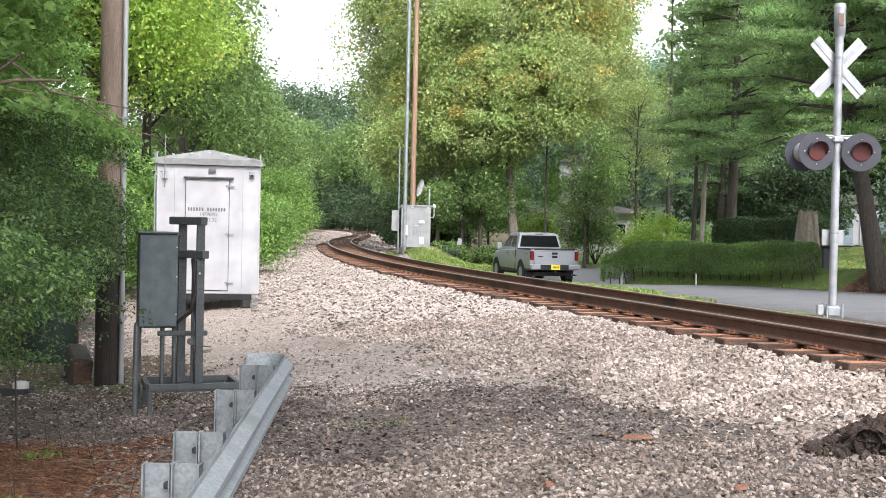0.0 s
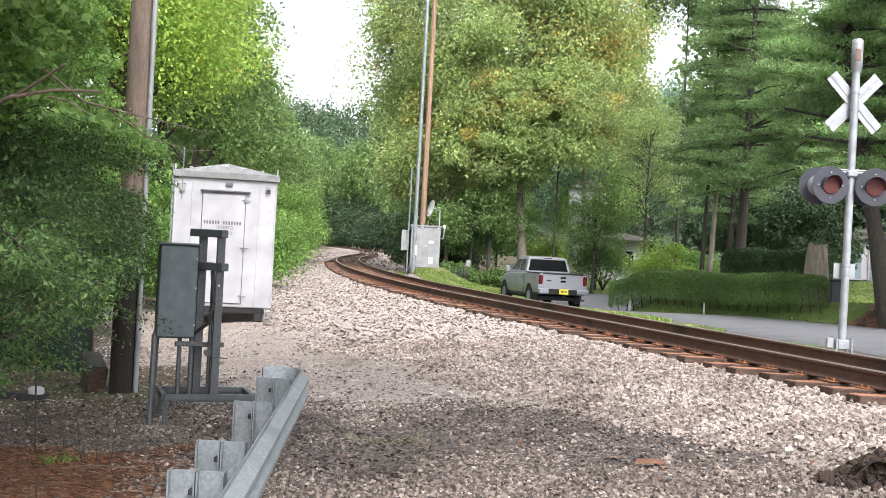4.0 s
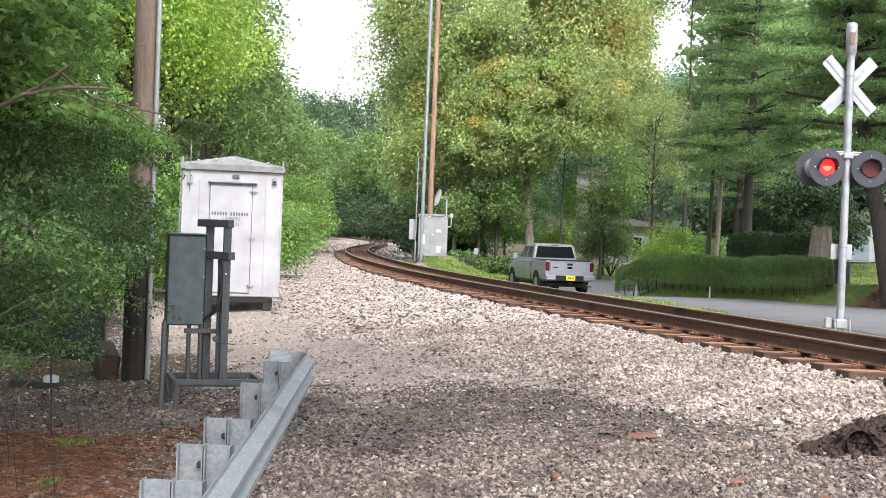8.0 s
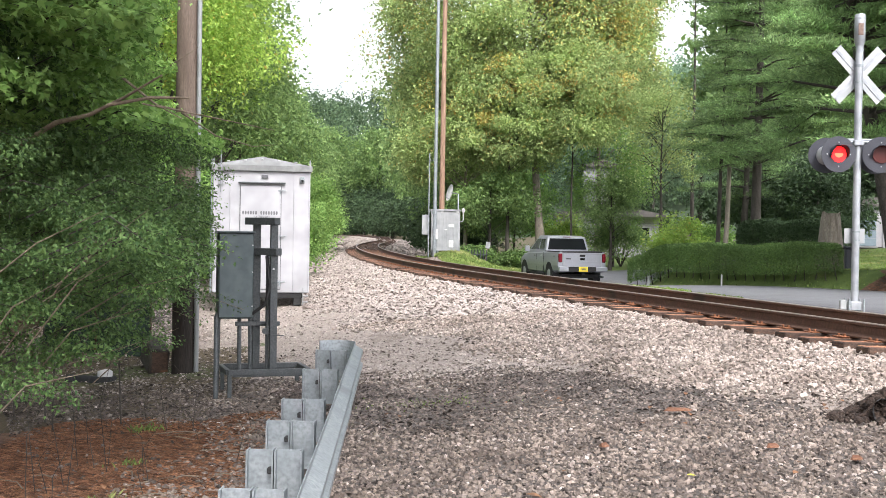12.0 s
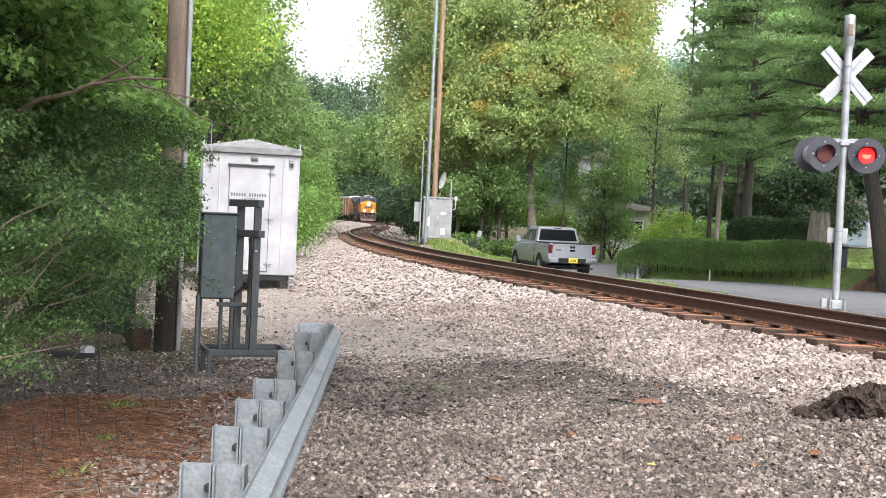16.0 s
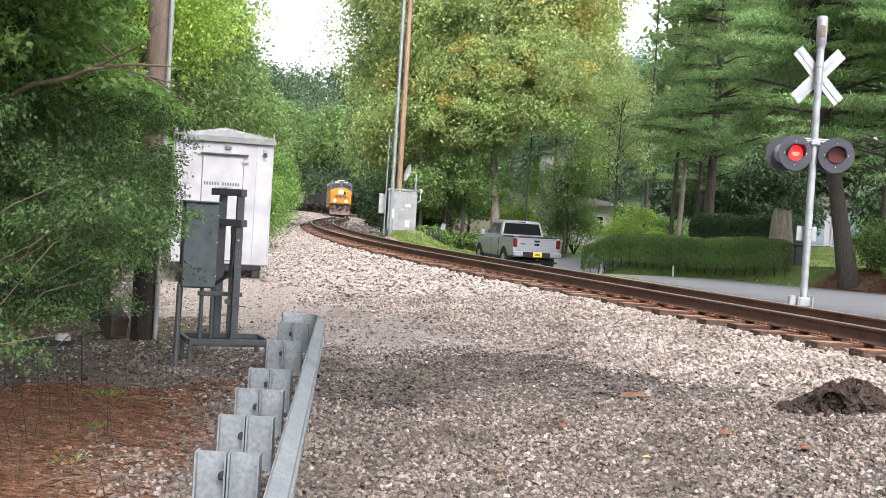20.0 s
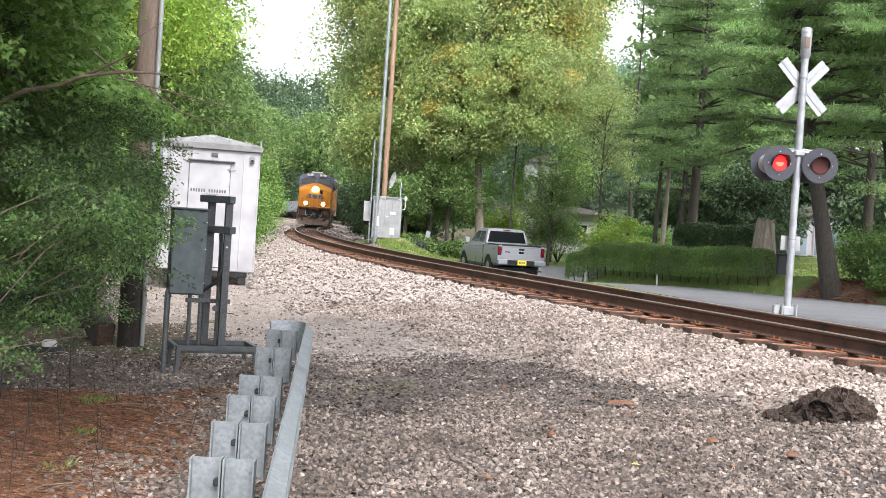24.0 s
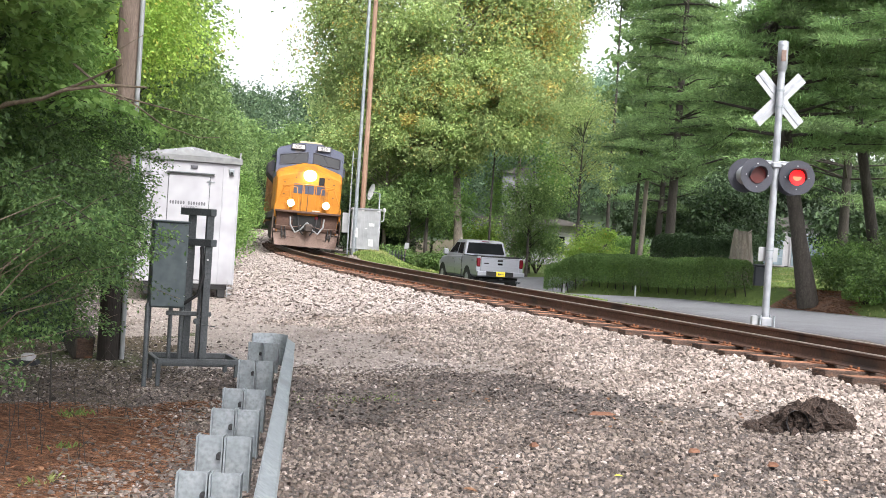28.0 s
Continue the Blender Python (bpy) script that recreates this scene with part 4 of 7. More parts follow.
        fb = Build().prism([(0.075 * math.cos(2 * math.pi * i / 16), 0.036 * math.sin(2 * math.pi * i / 16) - 0.008 + 0.012 * math.cos(4 * math.pi * i / 16)) for i in range(16)], "y", -0.0145, -0.0125)
        part("filament_spot", fb, AMBER_SPOT, h)
        # added cover disc: it swings off the ever-glowing lens to imitate flashing
        sh = part("shutter", Build().tube([(0, 0, -0.15), (0, -0.006, -0.15)], [0.142, 0.138], 28), RED_LENS, h, "dark red disc added to cover the lens between flashes", pose(0, -0.02, 0.15))
        return sh

    shutters = [head(-0.36, -0.16, 2.6, 8, False), head(0.34, -0.16, 2.6, -8, False)]
    head(-0.47, 0.14, 2.6, 172, True)
    head(0.36, 0.2, 2.6, 180, True)
    return shutters


SHUTTERS = make_signal()


# ---- relay case, radio mast and dish beside the track ----
def make_case():
    c = thing("relay_case", "galvanised trackside relay case with vent ribs", "relay case", pose(-1.58, 48.4, float(ground_z(-1.58, 48.4)) + 0.04, rz=4))
    part("body", Build().box((-0.14, 0, 0.9), (1.22, 0.7, 1.7), 0.012), CASE_METAL, c)
    part("roof", Build().box((-0.14, 0, 1.78), (1.3, 0.8, 0.07), 0.01), CASE_METAL, c)
    for x in (-0.45, 0.45):
        part("leg", Build().box((x, 0, -0.1), (0.07, 0.6, 0.4), 0.004), STEEL, c)
    for i in range(8):
        part("rib", Build().box((-0.68 + 0.15 * i, -0.358, 0.9), (0.018, 0.02, 1.6), 0.004), CASE_METAL, c)
    for x in (-0.3, 0.35):
        part("lifting_lug", Build().box((x, -0.3, 1.74), (0.12, 0.14, 0.14), 0.02), WHITE, c)
    part("notice", Build().box((0.1, -0.373, 1.12), (0.24, 0.006, 0.13)), WHITE, c)
    part("notice", Build().box((0.1, -0.373, 0.35), (0.2, 0.006, 0.3)), WHITE, c)
    part("latch", Build().box((-0.13, -0.38, 0.95), (0.1, 0.03, 0.05), 0.01), WHITE, c)
    side = part("side_box", Build().box((-1.0, -0.05, 1.15), (0.3, 0.3, 0.85), 0.012), CASE_METAL, c, "small grey meter box")
    part("side_post", Build().box((-0.72, 0.05, 0.4), (0.07, 0.07, 1.2), 0.004), STEEL, side)
    part("breaker_box", Build().box((-0.56, -0.38, 0.75), (0.18, 0.1, 0.42), 0.01), WHITE, c)
    part("gooseneck_lamp", Build().tube([(0.5, -0.1, 1.3), (0.6, -0.1, 1.32), (0.62, -0.1, 1.4), (0.62, -0.1, 1.72)], 0.022, 6).tube([(0.62, -0.1, 1.7), (0.62, -0.1, 1.8), (0.62, -0.1, 1.88)], [0.06, 0.085, 0.03], 10), WHITE, c)
    mast = thing("radio_mast", "slim galvanised steel mast beside the relay case", "mast", pose(-2.16, 48.0, float(ground_z(-2.16, 48.0))))
    part("tube", Build().tube([(0, 0, 0), (0, 0, 3), (0.02, 0, 13)], [0.088, 0.08, 0.068], 12), STEEL, mast)
    part("whip", Build().tube([(-0.26, -0.1, 0.0), (-0.26, -0.1, 4.4)], 0.03, 8), STEEL, mast)
    for z in (1.9, 4.1):
        part("strap", Build().box((-0.13, -0.05, z), (0.3, 0.03, 0.025), 0.005), STEEL, mast)
    dish = thing("satellite_dish", "white satellite dish on a short pipe", "satellite dish", pose(-1.2, 49.2, float(ground_z(-1.2, 49.2)) + 1.85))
    vs, fs, n = [(0, 0.1, 0)], [], 20
    for r in (0.1, 0.2, 0.3):
        vs += [(r * math.cos(2 * math.pi * i / n), 0.1 - r * r * 0.7, 1.25 * r * math.sin(2 * math.pi * i / n)) for i in range(n)]
    fs += [(0, 1 + (i + 1) % n, 1 + i) for i in range(n)]
    fs += [(1 + k * n + i, 1 + k * n + (i + 1) % n, 1 + (k + 1) * n + (i + 1) % n, 1 + (k + 1) * n + i) for k in range(2) for i in range(n)]
    b = Build().add(vs, fs, 0, True)
    b.add([(x, y + 0.012, z) for x, y, z in vs], fs, 0, True)
    e = pose(-0.35, 0, 0.75, rx=14, rz=72, ry=14)
    part("reflector", b, WHITE, dish, at=e)
    part("pipe", Build().tube([(0, 0.1, -1.9), (0, 0.1, 0.7), (-0.3, 0.1, 0.75)], 0.03, 8), STEEL, dish)
    part("feed_arm", Build().tube([(-0.35, 0.0, 0.45), (-0.6, -0.3, 0.6)], 0.015, 6), STEEL, dish)


make_case()


# ---- wooden poles ----
def make_poles():
    for x, y, r, h, mat, label in ((-3.98, 13.2, 0.15, 11, POLE_WOOD, "weathered brown wooden utility pole with conduit"), (-1.98, 51.5, 0.125, 16, POLE_RED, "tall reddish wooden utility pole")):
        p = thing("utility_pole", label, "utility pole", pose(x, y, float(ground_z(x, y)) - 0.3))
        part("shaft", Build().tube([(0, 0, 0), (0.0, 0, h * 0.5), (0.02, 0.02, h)], [r, r * 0.88, r * 0.7], 18), mat, p)
        if mat is POLE_WOOD:
            part("conduit", Build().tube([(0.17, -0.06, 0.1), (0.165, -0.06, 2.5), (0.155, -0.06, h)], 0.03, 10), CASE_METAL, p, "grey plastic riser conduit")
            for z in (1.75, 3.35):
                part("conduit_clip", Build().box((0.17, -0.07, z), (0.085, 0.05, 0.03), 0.006), STEEL, p)
            # the butt's black holds both tar and the shade on the pole's foot
            part("dark_butt", Build().tube([(0, 0, 0.1), (0, 0, 1.7)], [r * 1.03, r * 0.99], 18), TAR_SHADE, p, "pole butt coloured black for tar and shade")


make_poles()


# ---- plants ----
def leaf_mesh(name, pos, size, mat, rng, long=1.0, droop=0.3, out=None, wide=None):
    """Folded leaves, each a kite of two halves. out: direction that the leaves tend to point to."""
    n = len(pos)
    d = rng.normal(size=(n, 3))
    if out is not None:
        d = d * 0.75 + out
    d[:, 2] -= droop
    d /= np.linalg.norm(d, axis=1)[:, None] + 1e-9
    up = rng.normal(size=(n, 3)) * 0.55 + (0, 0, 1)
    w = np.cross(d, up)
    w /= np.linalg.norm(w, axis=1)[:, None] + 1e-9
    nrm = np.cross(w, d)
    s = (size * rng.uniform(0.65, 1.3, n))[:, None]
    a = pos - d * s * 0.5 * long
    tip = pos + d * s * 0.5 * long
    wide = wide or 0.3
    l = pos + w * s * wide + nrm * s * 0.1 - d * s * 0.06
    r = pos - w * s * wide + nrm * s * 0.1 - d * s * 0.06
    v = np.stack([a, r, tip, l], 1).reshape(-1, 3)
    f = np.arange(4 * n).reshape(-1, 4)
    return raw_mesh(name, v, f, mat)


def lobed_leaves(name, pos, size, mat, rng, out):
    """Maple leaves with three lobes, spread flat and drooping a little."""
    n = len(pos)
    d = rng.normal(size=(n, 3)) * 0.6 + out
    d[:, 2] -= 0.45
    d /= np.linalg.norm(d, axis=1)[:, None] + 1e-9
    w = np.cross(d, rng.normal(size=(n, 3)) * 0.5 + (0, 0, 1))
    w /= np.linalg.norm(w, axis=1)[:, None] + 1e-9
    up = np.cross(w, d)
    s = (size * rng.uniform(0.6, 1.25, n))[:, None]
    shape = ((-0.45, 0, 0), (-0.3, -0.34, 0.05), (0.12, -0.5, 0.1), (0.06, -0.2, 0.03), (0.6, 0, -0.05), (0.06, 0.2, 0.03), (0.12, 0.5, 0.1), (-0.3, 0.34, 0.05))
    v = np.stack([pos + s * (d * a + w * b + up * c) for a, b, c in shape], 1).reshape(-1, 3)
    return raw_mesh(name, v, np.arange(8 * n).reshape(-1, 8), mat)


def crown_points(rng, n, clumps, radii, flat=0.75, spread=0.17, low=-0.55):
    c = rng.normal(size=(clumps * 3, 3))
    c /= np.linalg.norm(c, axis=1)[:, None]
    c = c[c[:, 2] > low][:clumps]
    c *= (0.42 + 0.58 * rng.random(len(c)) ** 0.5)[:, None]
    c *= np.array(radii) * 0.8
    k = rng.integers(0, len(c), n)
    r = float(np.mean(radii))
    size = rng.uniform(0.6, 1.5, len(c))
    off = rng.normal(size=(n, 3))
    off *= (rng.random(n) ** 0.4 / (np.linalg.norm(off, axis=1) + 1e-9))[:, None]
    p = c[k] + off * size[k][:, None] * np.array([1, 1, flat]) * spread * r * 1.9
    return c, p, off * (1, 1, 0.6)


def tree(x, y, h, radii, base, n, size, mat, seed, label, clumps=60, trunk_r=0.2, lean=(0, 0), bark=None, spread=0.17, name="tree", low=-0.55, more=None):
    """A broadleaf tree: tapered trunk, limbs to the leaf masses, crown of single leaves. base: height of the crown's underside."""
    rng = np.random.default_rng(seed)
    t = thing(name, label, "tree", pose(x, y, float(ground_z(x, y)) - 0.05))
    cz = base + radii[2] * (1 if low < -0.5 else 0.5)
    c, p, out = crown_points(rng, n, clumps, radii, spread=spread, low=low)
    mid = np.array([lean[0], lean[1], cz])
    c, p = c + mid, p + mid
    p[:, 2] = np.maximum(p[:, 2], base * 0.7)
    b = Build()
    k = 7
    trunk = [(lean[0] * (i / k) ** 1.3 + 0.25 * trunk_r * math.sin(i * 1.7 + seed), lean[1] * i / k, (cz + radii[2] * 0.45) * i / k) for i in range(k + 1)]
    b.tube(trunk, [trunk_r * (1.35 if i == 0 else 1 - 0.82 * i / k) for i in range(k + 1)], 10)
    part("trunk", b, bark or BARK, t)
    b = Build()
    for i in range(0, len(c), 2):
        q = c[i]
        hz = min(max(q[2] - 0.55 * np.hypot(*(q[:2] - mid[:2])), base * 0.5), trunk[-1][2] * 0.9)
        u = hz / trunk[-1][2]
        s = np.array([lean[0] * u**1.3, lean[1] * u, hz])
        m = (s + q) / 2 + (0, 0, 0.08 * radii[2])
        b.tube([s, m, q], [trunk_r * 0.3 * (1.1 - u), trunk_r * 0.17, trunk_r * 0.04], 5, cap=False)
    part("branch_framework", b, bark or BARK, t)
    part("crown", leaf_mesh("crown", p, size, mat, rng, out=out), None, t)
    if more:
        share, mat2, below = more
        c2, p2, o2 = crown_points(rng, int(n * share), clumps // 3, [r * 1.02 for r in radii], spread=spread * 0.8, low=-0.1 if not below else -0.6)
        part("turning_leaves", leaf_mesh("turning_leaves", p2 + mid, size, mat2, rng, out=o2), None, t, "yellowing leaves")
    return t


def pine(x, y, h, reach, first, n, seed, label, lean=(0, 0), trunk_r=0.2, light=0.3, size=0.115):
    """A white pine: bare lower trunk, tiers of drooping boughs with flat sprays of needles."""
    rng = np.random.default_rng(seed)
    t = thing("pine_tree", label, "pine tree", pose(x, y, float(ground_z(x, y)) - 0.05))
    k = 8
    at = lambda z: np.array([lean[0] * (z / h), lean[1] * (z / h), z])  # noqa: E731
    part("trunk", Build().tube([at(h * i / k) for i in range(k + 1)], [trunk_r * (1.3 if i == 0 else 1.02 - 0.95 * i / k) for i in range(k + 1)], 12), BARK, t)
    centres, dirs = [], []
    z = first
    while z < h * 0.98:
        for j in range(5):
            a = rng.uniform(0, 2 * math.pi)
            r = reach * (1 - 0.75 * ((z - first) / (h - first)) ** 1.3) * rng.uniform(0.55, 1.1)
            tip = at(z) + np.array([math.cos(a) * r, math.sin(a) * r, r * rng.uniform(-0.2, 0.26)])
            m = (at(z) + tip) / 2 + (0, 0, 0.06 * r)
            part("bough", Build().tube([at(z), m, tip], [trunk_r * 0.24, trunk_r * 0.14, 0.01], 5, cap=False), BARK, t)
            for u in np.linspace(0.4, 1.05, max(3, int(r * 2.2))):
                side = np.array([-math.sin(a), math.cos(a), 0]) * rng.normal(0, 0.22 * r * (1.15 - u) + 0.15)
                centres.append(at(z) + (tip - at(z)) * u + (0, 0, 0.12 * r * u * (1 - u)) + side)
                dirs.append((math.cos(a), math.sin(a), -0.05))
        z += rng.uniform(0.5, 0.85)
    centres, dirs = np.array(centres), np.array(dirs)
    # a share of needles is coloured lighter, as boughs that catch the sun
    for share, mat, nm in ((1 - light, PINE, "needles"), (light, PINE_LIGHT, "young_needles")):
        m = int(n * share)
        pick = rng.integers(0, len(centres), m)
        if nm == "young_needles":
            pick = pick - pick % 3
        off = rng.normal(size=(m, 3)) * (0.27, 0.27, 0.1)
        off[:, 2] = np.abs(off[:, 2]) + rng.normal(0, 0.04, m)
        part(nm, leaf_mesh(nm, centres[pick] + off, size, mat, rng, long=1.6, droop=-0.2, out=dirs[pick] * 0.4 + off * (2.5, 2.5, 3), wide=0.13), None, t)
    return t


def hedge(name, x0, y0, x1, y1, depth, h, n, seed, label, leaf=0.052, mat=HEDGE):
    rng = np.random.default_rng(seed)
    length, a = math.hypot(x1 - x0, y1 - y0), math.atan2(y1 - y0, x1 - x0)
    t = thing(name, label, "hedge", pose(x0, y0, float(ground_z((x0 + x1) / 2, (y0 + y1) / 2)), rz=math.degrees(a)))
    u = rng.random(n) * length
    a = rng.uniform(-0.25, math.pi + 0.25, n)
    ca, sa = np.cos(a), np.sin(a)
    round_ = (np.abs(ca) ** 4 + np.abs(sa) ** 4) ** -0.25
    depth_in = 1 - 0.16 * rng.random(n) ** 2
    ends = np.minimum(u, length - u)
    swell = np.sqrt(np.clip(1 - (1 - np.clip(ends / 0.7, 0, 1)) ** 2, 0, 1))
    wave = 1 + 0.05 * np.sin(1.9 * u) + 0.035 * np.sin(4.7 * u + 1)
    y = -ca * round_ * depth * 0.5 * depth_in * swell * wave
    z = h * (0.5 + 0.5 * sa * round_ * depth_in * (0.55 + 0.45 * swell) * wave)
    z = np.where(sa < 0.35, z - (0.35 - sa) * h * 0.35, z)
    keep = (z > h * (0.1 + 0.08 * np.sin(u * 3.1) + 0.08 * np.sin(u * 7.7))) | (rng.random(n) < 0.35)
    mid = float(ground_z((x0 + x1) / 2, (y0 + y1) / 2))
    fall = lambda v: ground_z(x0 + (x1 - x0) * v / length, y0 + (y1 - y0) * v / length) - mid  # noqa: E731
    p = np.stack([u, y, np.maximum(z, 0.03) + fall(u)], 1)[keep] + rng.normal(0, 0.02, (int(keep.sum()), 3))
    part("leaves", leaf_mesh("leaves", p, leaf, mat, rng), None, t)
    b = Build()
    for s in np.arange(0.25, length, 0.42):
        f = float(fall(s))
        b.tube([(s, 0, f - 0.05), (s + rng.uniform(-0.1, 0.1), rng.uniform(-0.2, 0.1), f + h * 0.5), (s + rng.uniform(-0.2, 0.2), -0.1, f + h * 0.85)], [0.02, 0.014, 0.006], 5, cap=False)
    part("stem_framework", b, BARK, t)


def shrub(x, y, r, h, n, size, mat, seed, label, name="shrub"):
    rng = np.random.default_rng(seed)
    t = thing(name, label, "shrub", pose(x, y, float(ground_z(x, y))))
    c, p, out = crown_points(rng, n, 22, (r, r, h * 0.5), spread=0.24, low=-0.8)
    part("leaves", leaf_mesh("leaves", p + (0, 0, h * 0.5), size, mat, rng, out=out), None, t)
    b = Build()
    for q in c[::2]:
        b.tube([(0, 0, -0.05), (q[0] * 0.5, q[1] * 0.5, h * 0.3), (q[0], q[1], q[2] + h * 0.5)], [0.03, 0.02, 0.005], 5, cap=False)
    part("stem_framework", b, BARK, t)


# bank along the left of the track, near to far
tree(-8.2, 27, 15, (3.6, 4.2, 5.6), 1.2, 60000, 0.11, LEAF_B, 11, "bright sunlit green tree behind the signal hut", 80, 0.2, spread=0.15)
tree(-10.4, 33, 17, (4.2, 4.5, 7.5), 1.0, 36000, 0.165, LEAF_A, 12, "tall green roadside tree on the wooded bank", 80, 0.22, spread=0.15)
tree(-11.6, 43, 17, (4.0, 4.6, 7.4), 0.8, 32000, 0.18, LEAF_D, 13, "tall leafy tree leaning over the track", 80, 0.24, spread=0.15)
bank = tree(-13.2, 55, 16, (4.2, 5, 7.0), 0.5, 16000, 0.28, LEAF_D, 14, "dense green tree on the wooded bank", 80, 0.24, spread=0.15)
bank.name = "tree"
for i, (x, y, s, r) in enumerate(((-14.8, 68, 0.95, 80), (-16.4, 84, 0.95, 200), (-18.2, 102, 0.98, 300), (-20.2, 122, 1.0, 40), (-22.6, 145, 1.05, 130), (-25.5, 168, 1.1, 250), (-31, 190, 1.15, 20), (-36, 210, 1.2, 100), (-16, 30, 1.2, 10), (-15, 20, 1.1, 150), (-12.5, 13, 0.95, 220))):
    copy_thing(bank, pose(x, y, float(ground_z(x, y)) - 0.05, rz=r) @ Matrix.Scale(s, 4))
low = tree(-10.1, 62, 5, (2.3, 2.6, 2.2), 0.2, 12000, 0.15, LEAF_A, 15, "low green thicket at the foot of the bank", 40, 0.08, spread=0.2, name="thicket")
for i, (x, y, s, r) in enumerate(((-8.0, 46, 0.8, 80), (-11.6, 74, 1.0, 170), (-13.4, 90, 1.1, 260), (-8.9, 52, 0.75, 10), (-7.6, 40, 0.7, 100), (-16.8, 108, 1.2, 30), (-20, 128, 1.3, 100), (-24.0, 150, 1.5, 200), (-13.5, 66, 1.2, 40), (-15, 96, 1.4, 300), (-6.6, 34, 0.7, 330), (-7.2, 17.5, 0.75, 20), (-6.6, 22.5, 0.6, 120), (-8.6, 22, 1.0, 200), (-9.0, 13, 0.95, 290), (-7.4, 25.5, 0.9, 60), (-10.5, 18, 1.2, 330), (-7.3, 30, 0.75, 10))):
    copy_thing(low, pose(x, y, float(ground_z(x, y)) - 0.95 * s, rz=r) @ Matrix.Scale(s, 4))

# the big tree beyond the relay case and the wood behind it
tree(3.0, 58.6, 24, (9.0, 7.5, 9.6), 3.0, 130000, 0.185, LEAF_C, 21, "broad sycamore with yellowing green leaves", 170, 0.25, lean=(-1.4, 4.4), bark=BARK_PALE, spread=0.12, more=(0.1, LEAF_YELLOW, False))
tree(-1.0, 60, 13, (4.0, 3.0, 5.2), 1.6, 39000, 0.165, LEAF_C, 81, "young sycamore with hanging leafy limbs", 80, 0.12, bark=BARK_PALE, spread=0.14, more=(0.08, LEAF_YELLOW, False))
tree(1.2, 58, 12, (3.3, 2.6, 4.4), 3.0, 28600, 0.165, LEAF_C, 84, "young sycamore beside the relay case", 70, 0.11, spread=0.14, more=(0.1, LEAF_YELLOW, False))
tree(4.4, 57.5, 11, (3.6, 2.6, 3.9), 4.2, 28600, 0.165, LEAF_C, 82, "young sycamore leaning over the side road", 70, 0.07, spread=0.14, more=(0.12, LEAF_YELLOW, False))
tree(6.6, 66, 20, (4.2, 3.6, 7.8), 2.6, 28000, 0.23, LEAF_C, 23, "tall sycamore turning yellow beside the first", 70, 0.16, bark=BARK_PALE, spread=0.15, more=(0.3, LEAF_YELLOW, False))
tree(-2.2, 77, 17, (4.2, 4, 7.4), 1.0, 24000, 0.24, LEAF_C, 28, "green tree beside the track's bend", 70, 0.2, spread=0.15)
wood = tree(-1.5, 92, 22, (7, 7, 9.5), 1.5, 12000, 0.52, LEAF_D, 22, "dark green forest tree behind the track", 90, 0.33, spread=0.15)
for x, y, s, r in ((-0.5, 100, 0.9, 60), (-3.5, 125, 1.05, 140), (-5, 165, 1.1, 220), (-8, 205, 1.15, 300), (23, 92, 1.15, 100), (-12, 250, 1.3, 180), (-24, 275, 1.4, 260), (2, 240, 1.4, 10), (-40, 290, 1.5, 70), (-58, 300, 1.5, 150), (-50, 250, 1.4, 40), (36, 120, 1.4, 330), (33, 80, 1.1, 250), (42, 64, 1.1, 100), (-10, 320, 1.7, 90), (-75, 330, 1.8, 20), (50, 95, 1.2, 10), (58, 75, 1.2, 310)):
    copy_thing(wood, pose(x, y, float(ground_z(x, y)) - 0.05, rz=r) @ Matrix.Scale(s, 4))
tree(12.4, 68, 22, (4.4, 3, 4.8), 12.6, 16000, 0.22, LEAF_D, 83, "dark-leaved tree crown over the sycamores", 50, 0.13, spread=0.18)
# far-slope trees: distance haze is put into the pale leaf colour
hazy = tree(19, 128, 25, (8.5, 7, 10.6), 1.0, 22000, 0.4, LEAF_HAZE, 29, "green far-slope tree coloured pale for haze", 90, 0.3, spread=0.15)
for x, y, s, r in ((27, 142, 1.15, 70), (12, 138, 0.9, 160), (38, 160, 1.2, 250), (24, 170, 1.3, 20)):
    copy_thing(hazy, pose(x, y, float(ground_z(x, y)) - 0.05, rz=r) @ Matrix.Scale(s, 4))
tree(6.8, 60, 8, (2.9, 2.6, 3.5), 0.8, 7000, 0.15, LEAF_A, 24, "small leafy tree beside the side road", 50, 0.1, spread=0.16)
tree(6.4, 57.5, 6, (1.9, 1.7, 2.6), 0.5, 8000, 0.12, LEAF_D, 30, "dark bushy tree at the bend of the side road", 45, 0.09, spread=0.18)
tree(0.3, 58, 6, (2.6, 2.4, 2.5), 0.3, 11000, 0.17, LEAF_D, 25, "dark understorey tree at the wood's edge", 40, 0.1, spread=0.2)
tree(-1.6, 70, 9, (3.2, 2.4, 4.0), 0.3, 11000, 0.2, LEAF_D, 26, "dark understorey tree at the wood's edge", 40, 0.1, spread=0.2)
tree(2.0, 72, 7, (2.8, 2.4, 3.0), 0.2, 9000, 0.2, LEAF_A, 27, "dark understorey tree at the wood's edge", 40, 0.1, spread=0.2)

# pines and garden to the right of the road
pine(11.6, 31.5, 17, 4.6, 4.4, 130000, 31, "tall white pine with a leaning dark trunk", (-3.4, 0.3), 0.24, 0.5)
pine(15.2, 35, 18, 4.2, 5.0, 80000, 32, "tall white pine with a bare lower trunk", (-3.6, 0), 0.2, 0.15)
pine(10.9, 46, 19, 3.3, 4.4, 60000, 33, "dark white pine behind the hedge", (0.2, 0), 0.22, 0.2)
pine(15.4, 28.5, 17, 4.4, 6.5, 70000, 34, "leaning pine with long bare trunk", (-5.2, 0), 0.24, 0.6)
